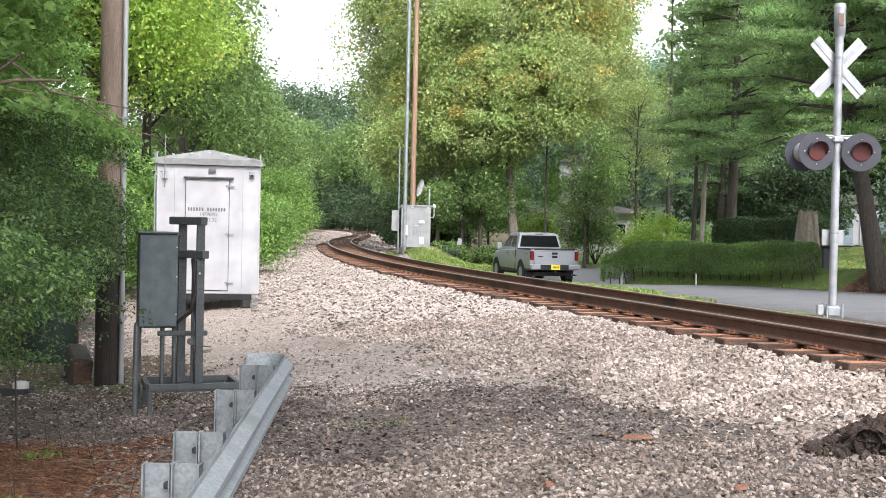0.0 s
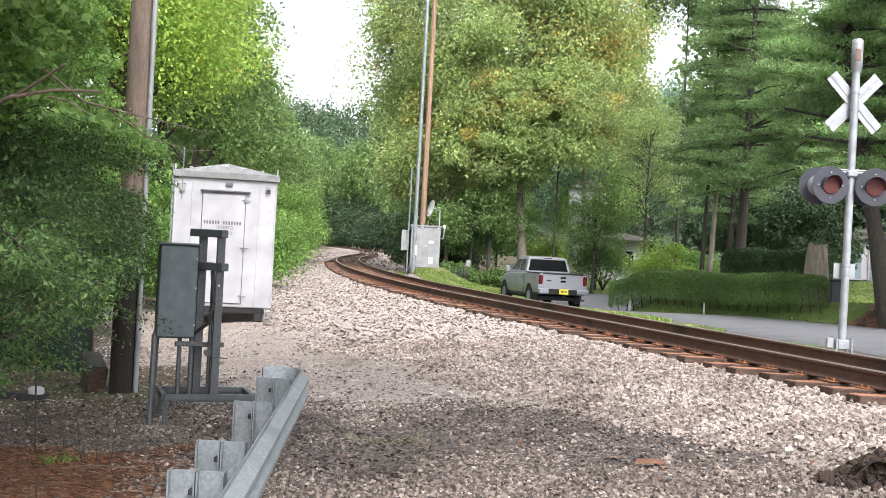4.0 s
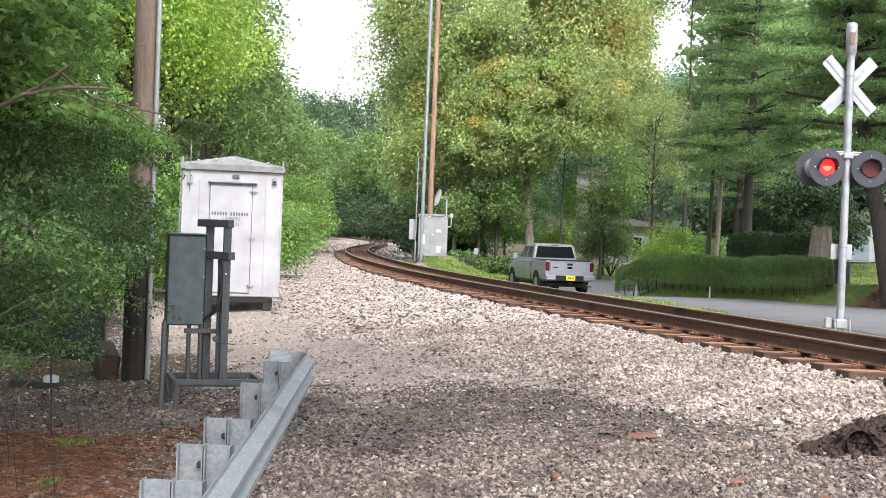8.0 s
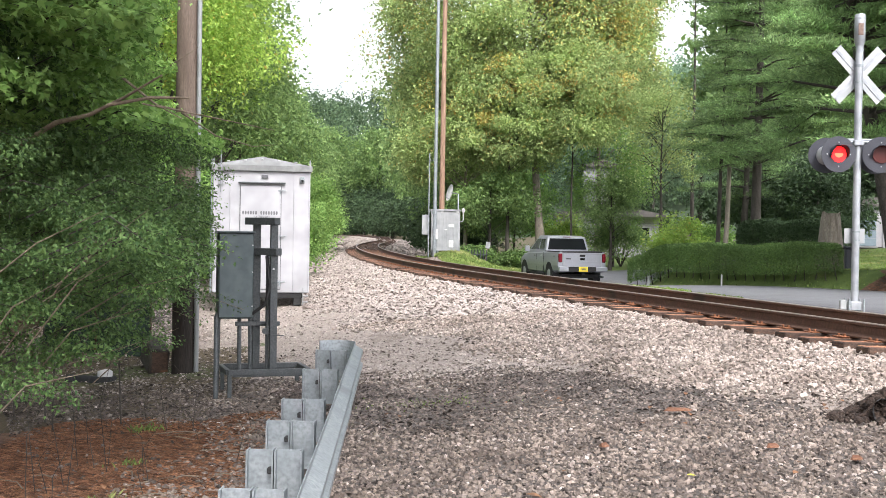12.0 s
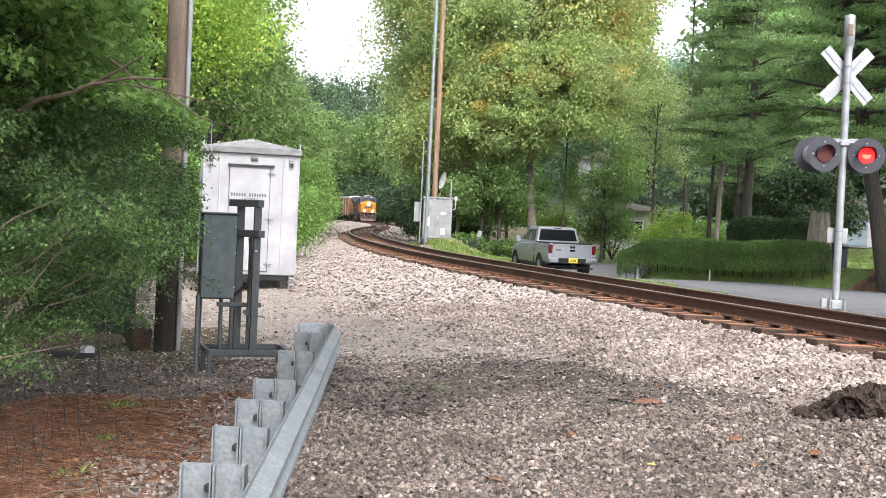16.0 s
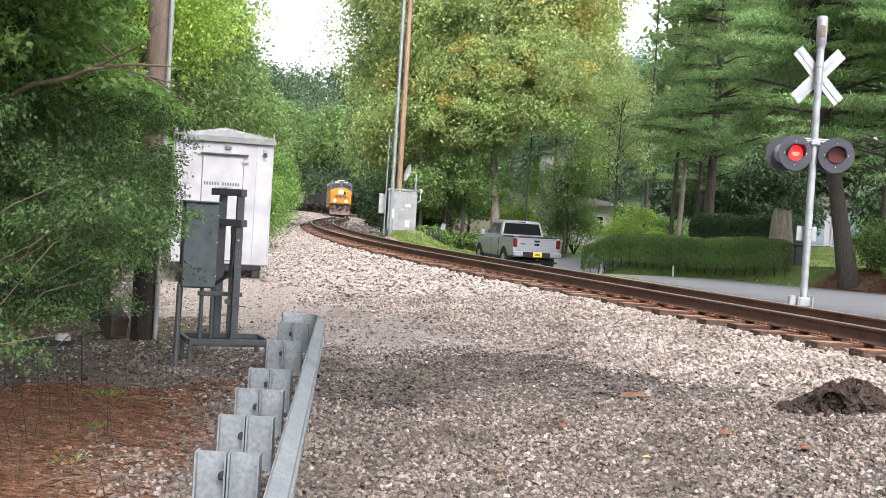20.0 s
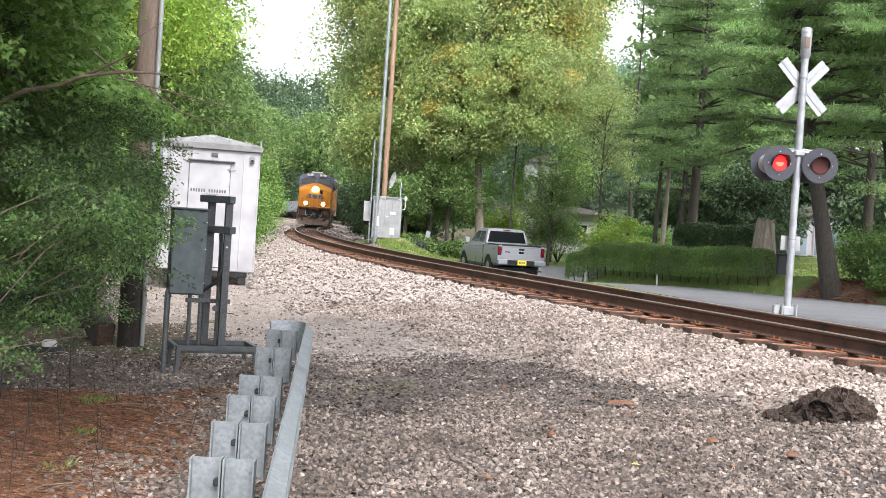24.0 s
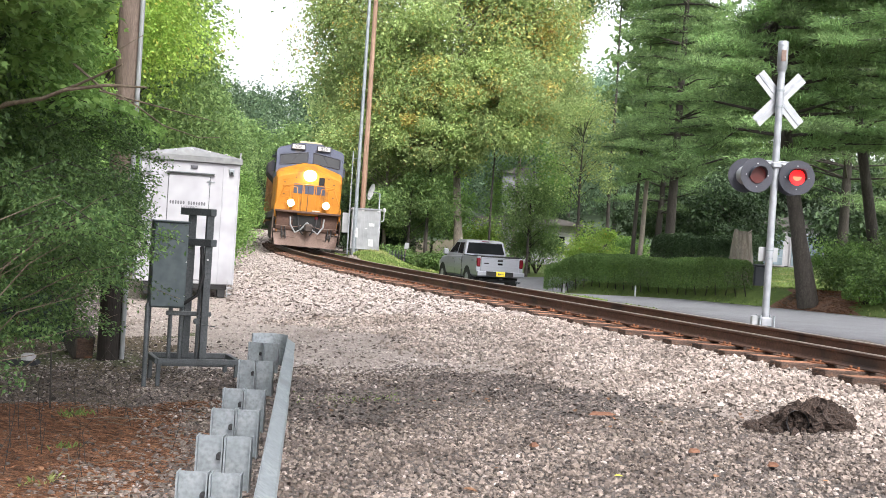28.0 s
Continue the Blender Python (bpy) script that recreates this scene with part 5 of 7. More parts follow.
pine(9.6, 47, 13, 1.6, 5.0, 12000, 38, "slender pine with a thin bare trunk", (0.3, 0), 0.1, 0.4)
tree(8.5, 55, 9, (2.3, 2.2, 3.8), 2.4, 8000, 0.12, LEAF_C, 35, "slender grey-green garden tree behind the hedge", 60, 0.11, spread=0.15)
pine(13.6, 60, 15, 3.4, 3.4, 36000, 36, "dark conifer in the back garden", (0.5, 0), 0.2, 0.25)
pine(19, 48, 20, 5.0, 4, 50000, 37, "dark conifer in the back garden", (0, 0), 0.24, 0.08)
# undergrowth: the shade below the trees is put into its leaf colour
under = tree(16, 62, 5, (2.6, 2.6, 2.3), 0.1, 6000, 0.23, LEAF_DARK, 16, "undergrowth coloured dark for the shade below the trees", 40, 0.08, spread=0.2, name="undergrowth")
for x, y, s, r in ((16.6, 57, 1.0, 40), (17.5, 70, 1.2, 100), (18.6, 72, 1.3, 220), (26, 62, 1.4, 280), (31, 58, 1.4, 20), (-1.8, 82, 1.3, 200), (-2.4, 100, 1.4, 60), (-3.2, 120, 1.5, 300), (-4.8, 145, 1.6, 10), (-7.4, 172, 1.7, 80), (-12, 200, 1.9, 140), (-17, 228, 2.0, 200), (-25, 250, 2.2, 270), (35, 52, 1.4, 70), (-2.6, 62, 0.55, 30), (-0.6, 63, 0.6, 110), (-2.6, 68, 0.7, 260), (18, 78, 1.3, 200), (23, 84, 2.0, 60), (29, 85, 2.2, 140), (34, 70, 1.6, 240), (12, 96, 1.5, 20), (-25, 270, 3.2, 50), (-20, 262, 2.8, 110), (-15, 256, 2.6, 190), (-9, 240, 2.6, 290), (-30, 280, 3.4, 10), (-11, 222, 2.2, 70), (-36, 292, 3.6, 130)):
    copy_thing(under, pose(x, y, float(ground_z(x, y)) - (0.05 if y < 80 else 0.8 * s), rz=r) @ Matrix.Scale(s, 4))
hedge("clipped_hedge", 5.5, 41.9, 10.5, 33.8, 1.2, 1.15, 80000, 41, "clipped dark green hedge along the road")
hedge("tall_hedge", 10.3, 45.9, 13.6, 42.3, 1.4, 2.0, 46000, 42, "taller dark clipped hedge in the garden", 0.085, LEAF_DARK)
shrub(8.9, 51.0, 1.7, 2.9, 13000, 0.12, LEAF_B, 51, "bright green rounded garden shrub")
shrub(10.4, 52, 1.3, 2.4, 6000, 0.11, LEAF_A, 52, "bright green rounded garden shrub")
shrub(7.3, 60.5, 1.8, 2.7, 7000, 0.13, LEAF_D, 49, "dark leafy thicket before the white house")
shrub(4.7, 65.5, 1.4, 3.0, 5000, 0.14, LEAF_B, 50, "sunlit lime-green shrub among the dark trunks")
shrub(13.2, 28.6, 1.5, 1.4, 6000, 0.1, HEDGE, 53, "leafy green shrub under the pines")
shrub(15.0, 33.2, 1.6, 1.7, 5000, 0.1, HEDGE, 54, "leafy green shrub under the pines")
for i, (x, y, r, h) in enumerate(((12.9, 31.6, 1.0, 1.2), (13.2, 33.6, 1.2, 1.5), (14.3, 35.0, 1.3, 1.6), (12.6, 29.9, 0.7, 0.7))):
    shrub(x, y, r, h, 6000, 0.09, LEAF_A if i % 2 else HEDGE, 58 + i, "leafy green shrub beside the road under the pines")
shrub(2.2, 56, 1.8, 1.0, 4000, 0.14, HEDGE, 55, "low dark ivy-like ground cover")
shrub(-0.4, 54, 1.3, 0.9, 3000, 0.14, HEDGE, 56, "low dark ivy-like ground cover")
shrub(4.4, 57, 1.6, 1.1, 3000, 0.14, LEAF_D, 57, "low dark ivy-like ground cover")


REACHING = ((-2.68, 9.2, 0.8), (-2.78, 9.0, 1.04), (-2.79, 9.4, 1.27), (-2.5, 9.6, 0.74), (-2.74, 8.8, 0.7), (-2.92, 9.0, 0.86), (-2.9, 8.6, 0.62), (-3.0, 8.7, 0.75), (-2.75, 9.3, 1.5))


def make_bush():
    """The sapling thicket close by, left of the guard rail."""
    rng = np.random.default_rng(61)
    t = thing("maple_thicket", "dense green maple saplings overhanging the guard rail end", "shrub")
    stems = Build()
    for i in range(12):
        x0, y0 = -rng.uniform(3.4, 5.6), rng.uniform(5.6, 10.5)
        gz = float(ground_z(x0, y0))
        tx, ty, tz = x0 + rng.uniform(-0.4, 0.3), y0 + rng.uniform(-0.8, 0.8), rng.uniform(2.4, 5.2)
        stems.tube([(x0, y0, gz - 0.05), (x0 + 0.3 * (tx - x0), y0 + 0.2 * (ty - y0), tz * 0.5), (tx, ty, tz)], [0.009, 0.007, 0.004], 6, cap=False)
    def edge(y, z):
        """How far to the right the foliage reaches."""
        return -0.72 - 0.243 * y + np.where(z > 2.65, -0.42, np.where(z < 1.0, -0.1, 0.06)) + 0.2 * step(10.2, 11.4, y) * (z < 2.5) + 0.1 * np.sin(5 * z + 2 * y) + 0.06 * np.sin(11 * z - 3 * y)

    # boughs, each a tier of flat leafy sprays
    boughs = []
    while len(boughs) < 640:
        y, z = rng.uniform(5.9, 12.8), 0.4 + 4.6 * rng.random() ** 0.85
        x = float(edge(y, z)) - 0.1 - 2.9 * rng.random() ** 1.6
        if z < 0.98 - 0.1 * float(step(9, 7, y)) + 0.14 * math.sin(3 * y) + 0.12 * math.sin(7 * y + x) and rng.random() < 0.99:
            continue
        if y > 9.5 and x > -3.1 and z < 1.2:
            continue
        if y < 7.8 and 1.95 < z < 2.8 and x > -3.4:
            continue
        if all((x - p) ** 2 + (y - q) ** 2 + 3.2 * (z - r) ** 2 > 0.06 for p, q, r in boughs):
            boughs.append((x, y, z))
    # low shoots close by
    boughs += [(-rng.uniform(2.8, 4.3), rng.uniform(5.9, 7.6), rng.uniform(0.5, 1.15)) for _ in range(30)]
    pos, out = [], []
    for x, y, z in boughs:
        a = rng.normal(-0.7, 0.9)
        d = np.array([math.cos(a), math.sin(a), -0.25])
        root = np.array([x, y, z]) - d * 0.34
        stems.tube([root - (0.3, -0.1, 0.12), root, root + d * 0.62], [0.007, 0.005, 0.002], 4, cap=False)
        w = np.array([-math.sin(a), math.cos(a), 0.0])
        for k in range(9):
            u = 0.12 + 0.88 * k / 8
            for sx in (-1, 1):
                length = 0.34 * (1.15 - 0.75 * u) * rng.uniform(0.6, 1.25)
                tip = root + d * 0.62 * u + w * sx * length + np.array([0, 0, rng.normal(-0.03, 0.05)])
                m = int(25 * rng.uniform(0.6, 1.3))
                f = rng.random((m, 1)) ** 0.7
                pos.append(root + d * 0.62 * u + (tip - root - d * 0.62 * u) * f + rng.normal(size=(m, 3)) * (0.045, 0.045, 0.03))
                out.append(np.tile(w * sx * 0.8 + d * 0.6, (m, 1)))
    part("stem_framework", stems, BARK, t)
    pos, out = np.concatenate(pos), np.concatenate(out)
    lim = edge(pos[:, 1], pos[:, 2]) + np.where(rng.random(len(pos)) < 0.12, 0.3, 0.12)
    pos, out = pos[pos[:, 0] < lim], out[pos[:, 0] < lim]
    # long sprays that reach out over the meter cabinet
    for x, y, z in REACHING:
        stems_tip = np.array([x, y, z])
        root = stems_tip - (0.75, -0.25, -0.22)
        for k in range(13):
            c = root + (stems_tip - root) * (0.25 + 0.75 * k / 12) + rng.normal(size=3) * (0.02, 0.05, 0.025)
            m = int(rng.integers(5, 12))
            pos = np.concatenate([pos, c + rng.normal(size=(m, 3)) * (0.05, 0.06, 0.03)])
            out = np.concatenate([out, np.tile((0.7, -0.4, -0.3), (m, 1))])
        part("bare_twig", Build().tube([root - (0.3, -0.1, 0.1), root, stems_tip], [0.006, 0.004, 0.002], 4, cap=False), TWIG, t, "thin leafy twig")
    # lower leaves carry shade in their colour, upper leaves a lighter, lit one
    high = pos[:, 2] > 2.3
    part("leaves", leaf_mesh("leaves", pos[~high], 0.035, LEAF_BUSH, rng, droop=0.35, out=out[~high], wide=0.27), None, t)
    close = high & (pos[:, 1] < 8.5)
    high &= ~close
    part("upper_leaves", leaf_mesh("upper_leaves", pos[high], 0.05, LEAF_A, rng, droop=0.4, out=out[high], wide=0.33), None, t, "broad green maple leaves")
    pick = np.flatnonzero(close)[::2]
    part("maple_leaves", lobed_leaves("maple_leaves", pos[pick], 0.075, LEAF_A, rng, out[pick]), None, t, "lobed green maple leaves")
    # the deep inside of the thicket, in the leaf colour darkened for shade
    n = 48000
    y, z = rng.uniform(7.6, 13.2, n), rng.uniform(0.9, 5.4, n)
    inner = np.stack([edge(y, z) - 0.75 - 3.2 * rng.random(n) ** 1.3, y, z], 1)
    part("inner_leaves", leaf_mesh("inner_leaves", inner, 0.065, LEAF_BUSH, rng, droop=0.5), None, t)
    for i in range(26):
        y, z = rng.uniform(5.4, 9.5), rng.uniform(0.5, 1.6)
        x = float(edge(y, z)) - rng.uniform(0.1, 0.9)
        twig = Build().tube([(x - 0.7, y + 0.2, z - rng.uniform(0.3, 0.6)), (x - 0.3, y, z - 0.1), (x + rng.uniform(0.0, 0.25), y - 0.1, z + rng.uniform(-0.05, 0.2))], [0.006, 0.005, 0.002], 4, cap=False)
        part("bare_twig", twig, TWIG, t, "thin bare twig below the leaves")
    part("dead_branch", Build().tube([(-3.95, 7.9, 2.14), (-3.45, 7.3, 2.26), (-3.1, 7.0, 2.29), (-2.76, 6.7, 2.38), (-2.36, 6.2, 2.47)], [0.022, 0.019, 0.015, 0.01, 0.006], 8), TWIG, t, "bare grey-brown dead branch")
    part("dead_branch", Build().tube([(-2.9, 6.8, 2.34), (-2.55, 6.62, 2.375), (-2.27, 6.56, 2.37)], [0.014, 0.011, 0.006], 8), TWIG, t, "bare grey-brown dead branch")
    part("dead_branch", Build().tube([(-2.6, 6.6, 2.33), (-2.45, 6.55, 2.3), (-2.3, 6.5, 2.22)], [0.006, 0.005, 0.003], 6), TWIG, t, "bare grey-brown dead branch")
    part("dead_branch", Build().tube([(-3.3, 8.3, 2.75), (-3.05, 8.56, 2.53), (-2.7, 8.8, 2.47), (-2.15, 9.09, 2.38)], [0.012, 0.01, 0.007, 0.003], 6), TWIG, t, "bare grey-brown dead branch")
    part("dead_branch", Build().tube([(-2.9, 8.7, 2.5), (-2.6, 8.8, 2.3), (-2.3, 8.9, 2.22), (-2.12, 8.95, 2.24)], [0.008, 0.006, 0.004, 0.002], 6), TWIG, t, "bare grey-brown dead branch")
    part("dead_branch", Build().tube([(-4.6, 11.6, 3.0), (-4.1, 11.4, 3.12), (-3.7, 11.3, 3.25), (-3.37, 11.27, 3.46)], [0.014, 0.012, 0.009, 0.003], 6), TWIG, t, "bare grey-brown dead branch")


make_bush()
# unseen trees added behind the viewer to shade thicket, straw and some yard
tree(-2.6, -5.2, 12, (3.8, 4.4, 2.0), 7.2, 20000, 0.17, LEAF_D, 85, "unseen leafy tree added to shade the sapling thicket", 50, 0.2, lean=(1.4, 6.8), spread=0.2)
tree(7.5, -4.0, 14, (3.6, 3.0, 2.0), 9.0, 12000, 0.18, LEAF_D, 88, "unseen leafy tree added to throw shade on the yard", 46, 0.24, lean=(-4.5, 7.6), spread=0.2)
# unseen trees added past the road's far side to shade the garden
tree(17.5, 21.5, 14, (5.4, 5.0, 4.0), 6.0, 14000, 0.25, LEAF_D, 86, "unseen broad tree added to shade the garden lawn", 60, 0.3, spread=0.2)
tree(19.0, 28.5, 14, (4.6, 4.6, 4.0), 6.0, 10000, 0.25, LEAF_D, 87, "unseen broad tree added to shade the garden lawn", 60, 0.26, spread=0.2)


def make_overhang():
    """Bare twigs with a few leaves that hang into view from above."""
    rng = np.random.default_rng(62)
    t = thing("overhanging_twig", "thin bare twig with a few dark leaves", "branch")
    b = Build()
    b.tube([(-3.0, 8.9, 4.6), (-2.3, 8.8, 4.1), (-2.0, 8.7, 3.75), (-1.85, 8.7, 3.55)], [0.012, 0.008, 0.005, 0.002], 6)
    b.tube([(-2.0, 8.7, 3.75), (-1.75, 8.7, 3.6), (-1.62, 8.7, 3.62)], [0.005, 0.004, 0.002], 5)
    part("twigs", b, TWIG, t)
    p = np.array([(-1.7, 8.7, 3.34), (-1.6, 8.7, 3.38), (-1.68, 8.7, 3.46), (-1.64, 8.68, 3.5), (-2.3, 8.7, 3.4), (-2.5, 8.75, 3.5)])
    part("leaves", leaf_mesh("leaves", p, 0.1, LEAF_D, rng, droop=0.5), None, t)


make_overhang()


def make_far_woods():
    """Wooded hillside in the distance."""
    rng = np.random.default_rng(71)
    n = 150000
    k = 1300
    a, r = rng.uniform(-0.26, 0.34, k), rng.uniform(285, 430, k)
    cx, cy = r * np.sin(a), 40 + r * np.cos(a)
    cz = ground_z(cx, cy) + rng.uniform(3, 15, k)
    pick = rng.integers(0, k, n)
    p = np.stack([cx, cy, cz], 1)[pick] + rng.normal(size=(n, 3)) * (1.6, 1.6, 1.7)
    tagged(new("far_woods", leaf_mesh("far_woods", p, 0.9, LEAF_FAR, rng, wide=0.45)), "distant wooded hillside in haze", "trees", kind="stuff")


make_far_woods()


# ---- small things in the yard ----
def lump(rx, ry, rz, rows, cols, wobble, seed):
    """An uneven mound."""
    rng = np.random.default_rng(seed)
    ph = rng.uniform(0, 6.28, 8)
    vs = []
    for i in range(rows + 1):
        u = i / rows
        for j in range(cols):
            a = 2 * math.pi * j / cols
            q = 1 + wobble * (math.sin(3 * a + ph[0]) * 0.5 + math.sin(7 * a + ph[1] + 5 * u) * 0.35 + math.sin(13 * a + ph[2] - 9 * u) * 0.3) + rng.normal(0, wobble * 0.35)
            rr = math.sin(u * math.pi / 2) ** 0.8
            vs.append((rx * rr * q * math.cos(a), ry * rr * q * math.sin(a), rz * math.cos(u * math.pi / 2) * (1 + rng.normal(0, wobble * 0.4)) - 0.03 * u))
    fs = [(i * cols + j, (i + 1) * cols + j, (i + 1) * cols + (j + 1) % cols, i * cols + (j + 1) % cols) for i in range(1, rows) for j in range(cols)]
    fs += [(0, cols + j, cols + (j + 1) % cols) for j in range(cols)]
    return Build().add(vs, fs, 0, False)


def make_soil():
    t = thing("soil_mound", "mound of dark dug-out soil beside a burrow hole", "soil mound", pose(3.1, 8.05, float(ground_z(3.1, 8.05)) + 0.01, rz=4))
    part("mound", lump(0.33, 0.24, 0.22, 16, 56, 0.22, 5), SOIL, t)
    rng = np.random.default_rng(8)
    hole = Build()
    n = 14
    ring = [(-0.27 + 0.1 * math.cos(2 * math.pi * i / n), -0.2 + 0.03 * math.sin(2 * math.pi * i / n), 0.06 + 0.1 * math.sin(2 * math.pi * i / n)) for i in range(n)]
    hole.add(ring + [(x * 0.72 - 0.02, y + 0.16, z * 0.9) for x, y, z in ring], [(i, (i + 1) % n, (i + 1) % n + n, i + n) for i in range(n)] + [tuple(range(n, 2 * n))])
    # shallow recess; the hole's shade is put into its near-black colour
    part("burrow_hole", hole, DARK, t, "dark mouth of a burrow")
    for i in range(46):
        a, r = rng.uniform(0, 6.28), rng.uniform(0.24, 0.5)
        s = rng.uniform(0.012, 0.05)
        part("soil_clod", lump(s * 1.5, s, s * 0.7, 3, 7, 0.3, 20 + i), SOIL, t, at=pose(r * math.cos(a) * 1.1 - 0.1, r * math.sin(a) * 0.6, 0.0, rz=rng.uniform(0, 360)))
    for x, y, s in ((-0.12, 0.5, 0.07), (0.1, 0.62, 0.06), (0.3, 0.1, 0.08), (-0.35, 0.2, 0.06)):
        part("soil_clod", lump(s * 1.6, s, s * 0.6, 4, 10, 0.3, int(1000 * s)), SOIL, t, at=pose(x, y, 0.02))


make_soil()


def lying(x, y, dz=0.0, **turn):
    return pose(x, y, float(ground_z(x, y)) + dz, **turn)


REDWOOD = material("splintered_wood", (0.13, 0.06, 0.035), (0.22, 0.11, 0.065), 8, 0.9, 0, 0.5, 40, stretch=(1, 6, 6))
LEAF_BROWN = material("fallen_leaf", (0.16, 0.075, 0.04), (0.3, 0.17, 0.085), 9, 0.8, 0, 0.2, each=0.4)
LEAF_LEMON = material("lemon_leaf", (0.55, 0.52, 0.05), (0.65, 0.6, 0.1), 9, 0.7)


def make_scraps():
    rng = np.random.default_rng(9)
    for x, y, l, r in ((1.41, 8.71, 0.26, 4), (1.75, 6.9, 0.1, 10), (2.15, 6.35, 0.08, -20), (0.62, 7.2, 0.08, 40)):
        s = thing("wood_splinter", "reddish splinter of old tie wood on the gravel", "wood scrap", lying(x, y, 0.03, rz=r))
        part("splinter", Build().add([(-l / 2, -0.02, 0), (-l / 4, -0.035, 0.0), (l / 3, -0.03, 0.004), (l / 2, 0, 0.01), (l / 4, 0.03, 0), (-l / 3, 0.03, 0), (-l / 3, 0, 0.03), (l / 4, 0.0, 0.028)],
                                     [(0, 1, 6), (1, 2, 7, 6), (2, 3, 7), (3, 4, 7), (4, 5, 6, 7), (5, 0, 6), (5, 4, 3, 2, 1, 0)]), REDWOOD, s)
    outline = [(-0.5, 0), (-0.2, -0.3), (0.1, -0.36), (0.4, -0.18), (0.55, 0), (0.4, 0.18), (0.1, 0.36), (-0.2, 0.3)]
    spots = [(0.05, 5.75, 0.1, LEAF_BROWN), (1.05, 6.15, 0.06, LEAF_LEMON)]
    for i in range(46):
        y = rng.uniform(5.2, 11)
        spots.append((rng.uniform(-1.2, 0.42 * y), y, rng.uniform(0.03, 0.065), LEAF_BROWN))
    for i in range(50):
        spots.append((rng.uniform(-3.6, -2.0), rng.uniform(5, 9.5), rng.uniform(0.03, 0.06), LEAF_BROWN))
    for x, y, s, m in spots:
        t = tagged(new("fallen_leaf", Build().add([(px_ * s, py_ * s, s * (0.05 + 0.3 * abs(py_) + 0.15 * px_)) for px_, py_ in outline] + [(0.05 * s, 0, 0.004), (0.05 * s, 0, 0.0)], [(i, (i + 1) % 8, 8) for i in range(8)]).mesh("fallen_leaf", m)),
                   "curled yellow leaf on the gravel" if m is LEAF_LEMON else "curled brown fallen leaf on the ground", "leaf", "fallen leaves")
        t.matrix_basis = lying(x, y, 0.025, rx=rng.uniform(-15, 15), ry=rng.uniform(-15, 15), rz=rng.uniform(0, 360))


make_scraps()


def make_yard_things():
    t = thing("timber_block", "weathered brown timber block lying beside the pole", "timber block", lying(-4.36, 13.4, 0.0, rz=24))
    part("block", Build().box((0, 0.3, 0.17), (0.24, 0.85, 0.34), 0.025, Euler((0.12, 0.1, 0)).to_matrix()), BARK, t)
    part("sawn_end", Build().box((0.0, -0.135, 0.13), (0.2, 0.02, 0.26), 0.02), TIE, t)
    t = thing("valve_stub", "black pipe stub with a white cap", "pipe stub", lying(-4.93, 13.0, -0.17))
    part("stub", Build().box((0, 0, 0.1), (0.36, 0.3, 0.24), 0.06), BLACK_RUBBER, t)
    part("cap", Build().tube([(0.02, 0, 0.22), (0.02, 0, 0.28), (0.02, 0, 0.3)], [0.09, 0.09, 0.06], 14), WHITE, t)
    part("elbow", Build().tube([(-0.1, 0, 0.12), (-0.45, -0.02, 0.14)], 0.1, 12), BLACK_RUBBER, t)
    t = thing("mesh_screen", "dark green mesh screen standing among the saplings", "mesh screen")
    b, n = Build(), 12
    vs = []
    for k in (0, 0.012):
        for i in range(n + 1):
            x, y = -6.6 + 1.75 * i / n, 15.4 - 0.7 * i / n + 0.05 * math.sin(i * 1.3)
            g = float(ground_z(x, y))
            vs += [(x, y + k, g), (x, y + k, g + 0.85 + 0.06 * math.sin(i * 0.9))]
    m = 2 * (n + 1)
    fs = [(2 * i + o, 2 * i + 2 + o, 2 * i + 3 + o, 2 * i + 1 + o) for i in range(n) for o in (0, m)]
    fs += [(2 * i + 1, 2 * i + 3, 2 * i + 3 + m, 2 * i + 1 + m) for i in range(n)]
    b.add(vs, fs, 0, True)
    part("netting", b, NET, t)
    for i in (0, 6, 12):
        x, y = -6.6 + 1.75 * i / n, 15.4 - 0.7 * i / n
        part("stake", Build().box((x, y + 0.04, float(ground_z(x, y)) + 0.4), (0.04, 0.04, 1.0), 0.005), TIE, t)


make_yard_things()


def blades(name, x, y, h, mat, label, seed, lean=0.35, wide=0.012, category="grass"):
    """Grass blades, each a thin bent pair of triangles."""
    rng = np.random.default_rng(seed)
    n = len(x)
    a = rng.uniform(0, 6.28, n)
    hh = h * rng.uniform(0.5, 1.3, n)
    w = wide * rng.uniform(0.7, 1.4, n)
    z = ground_z(x, y) - 0.01
    p = np.stack([x, y, z], 1)
    side = np.stack([np.cos(a), np.sin(a), 0 * a], 1) * w[:, None]
    tip = np.stack([-np.sin(a) * lean * hh, np.cos(a) * lean * hh, hh], 1)
    mid = np.stack([-np.sin(a) * lean * hh * 0.3, np.cos(a) * lean * hh * 0.3, hh * 0.6], 1)
    v = np.stack([p - side, p + side, p + mid + side * 0.8, p + tip, p + mid - side * 0.8], 1).reshape(-1, 3)
    f = np.arange(5 * n).reshape(-1, 5)
    return tagged(new(name, raw_mesh(name, v, f, mat)), label, category, kind="stuff")


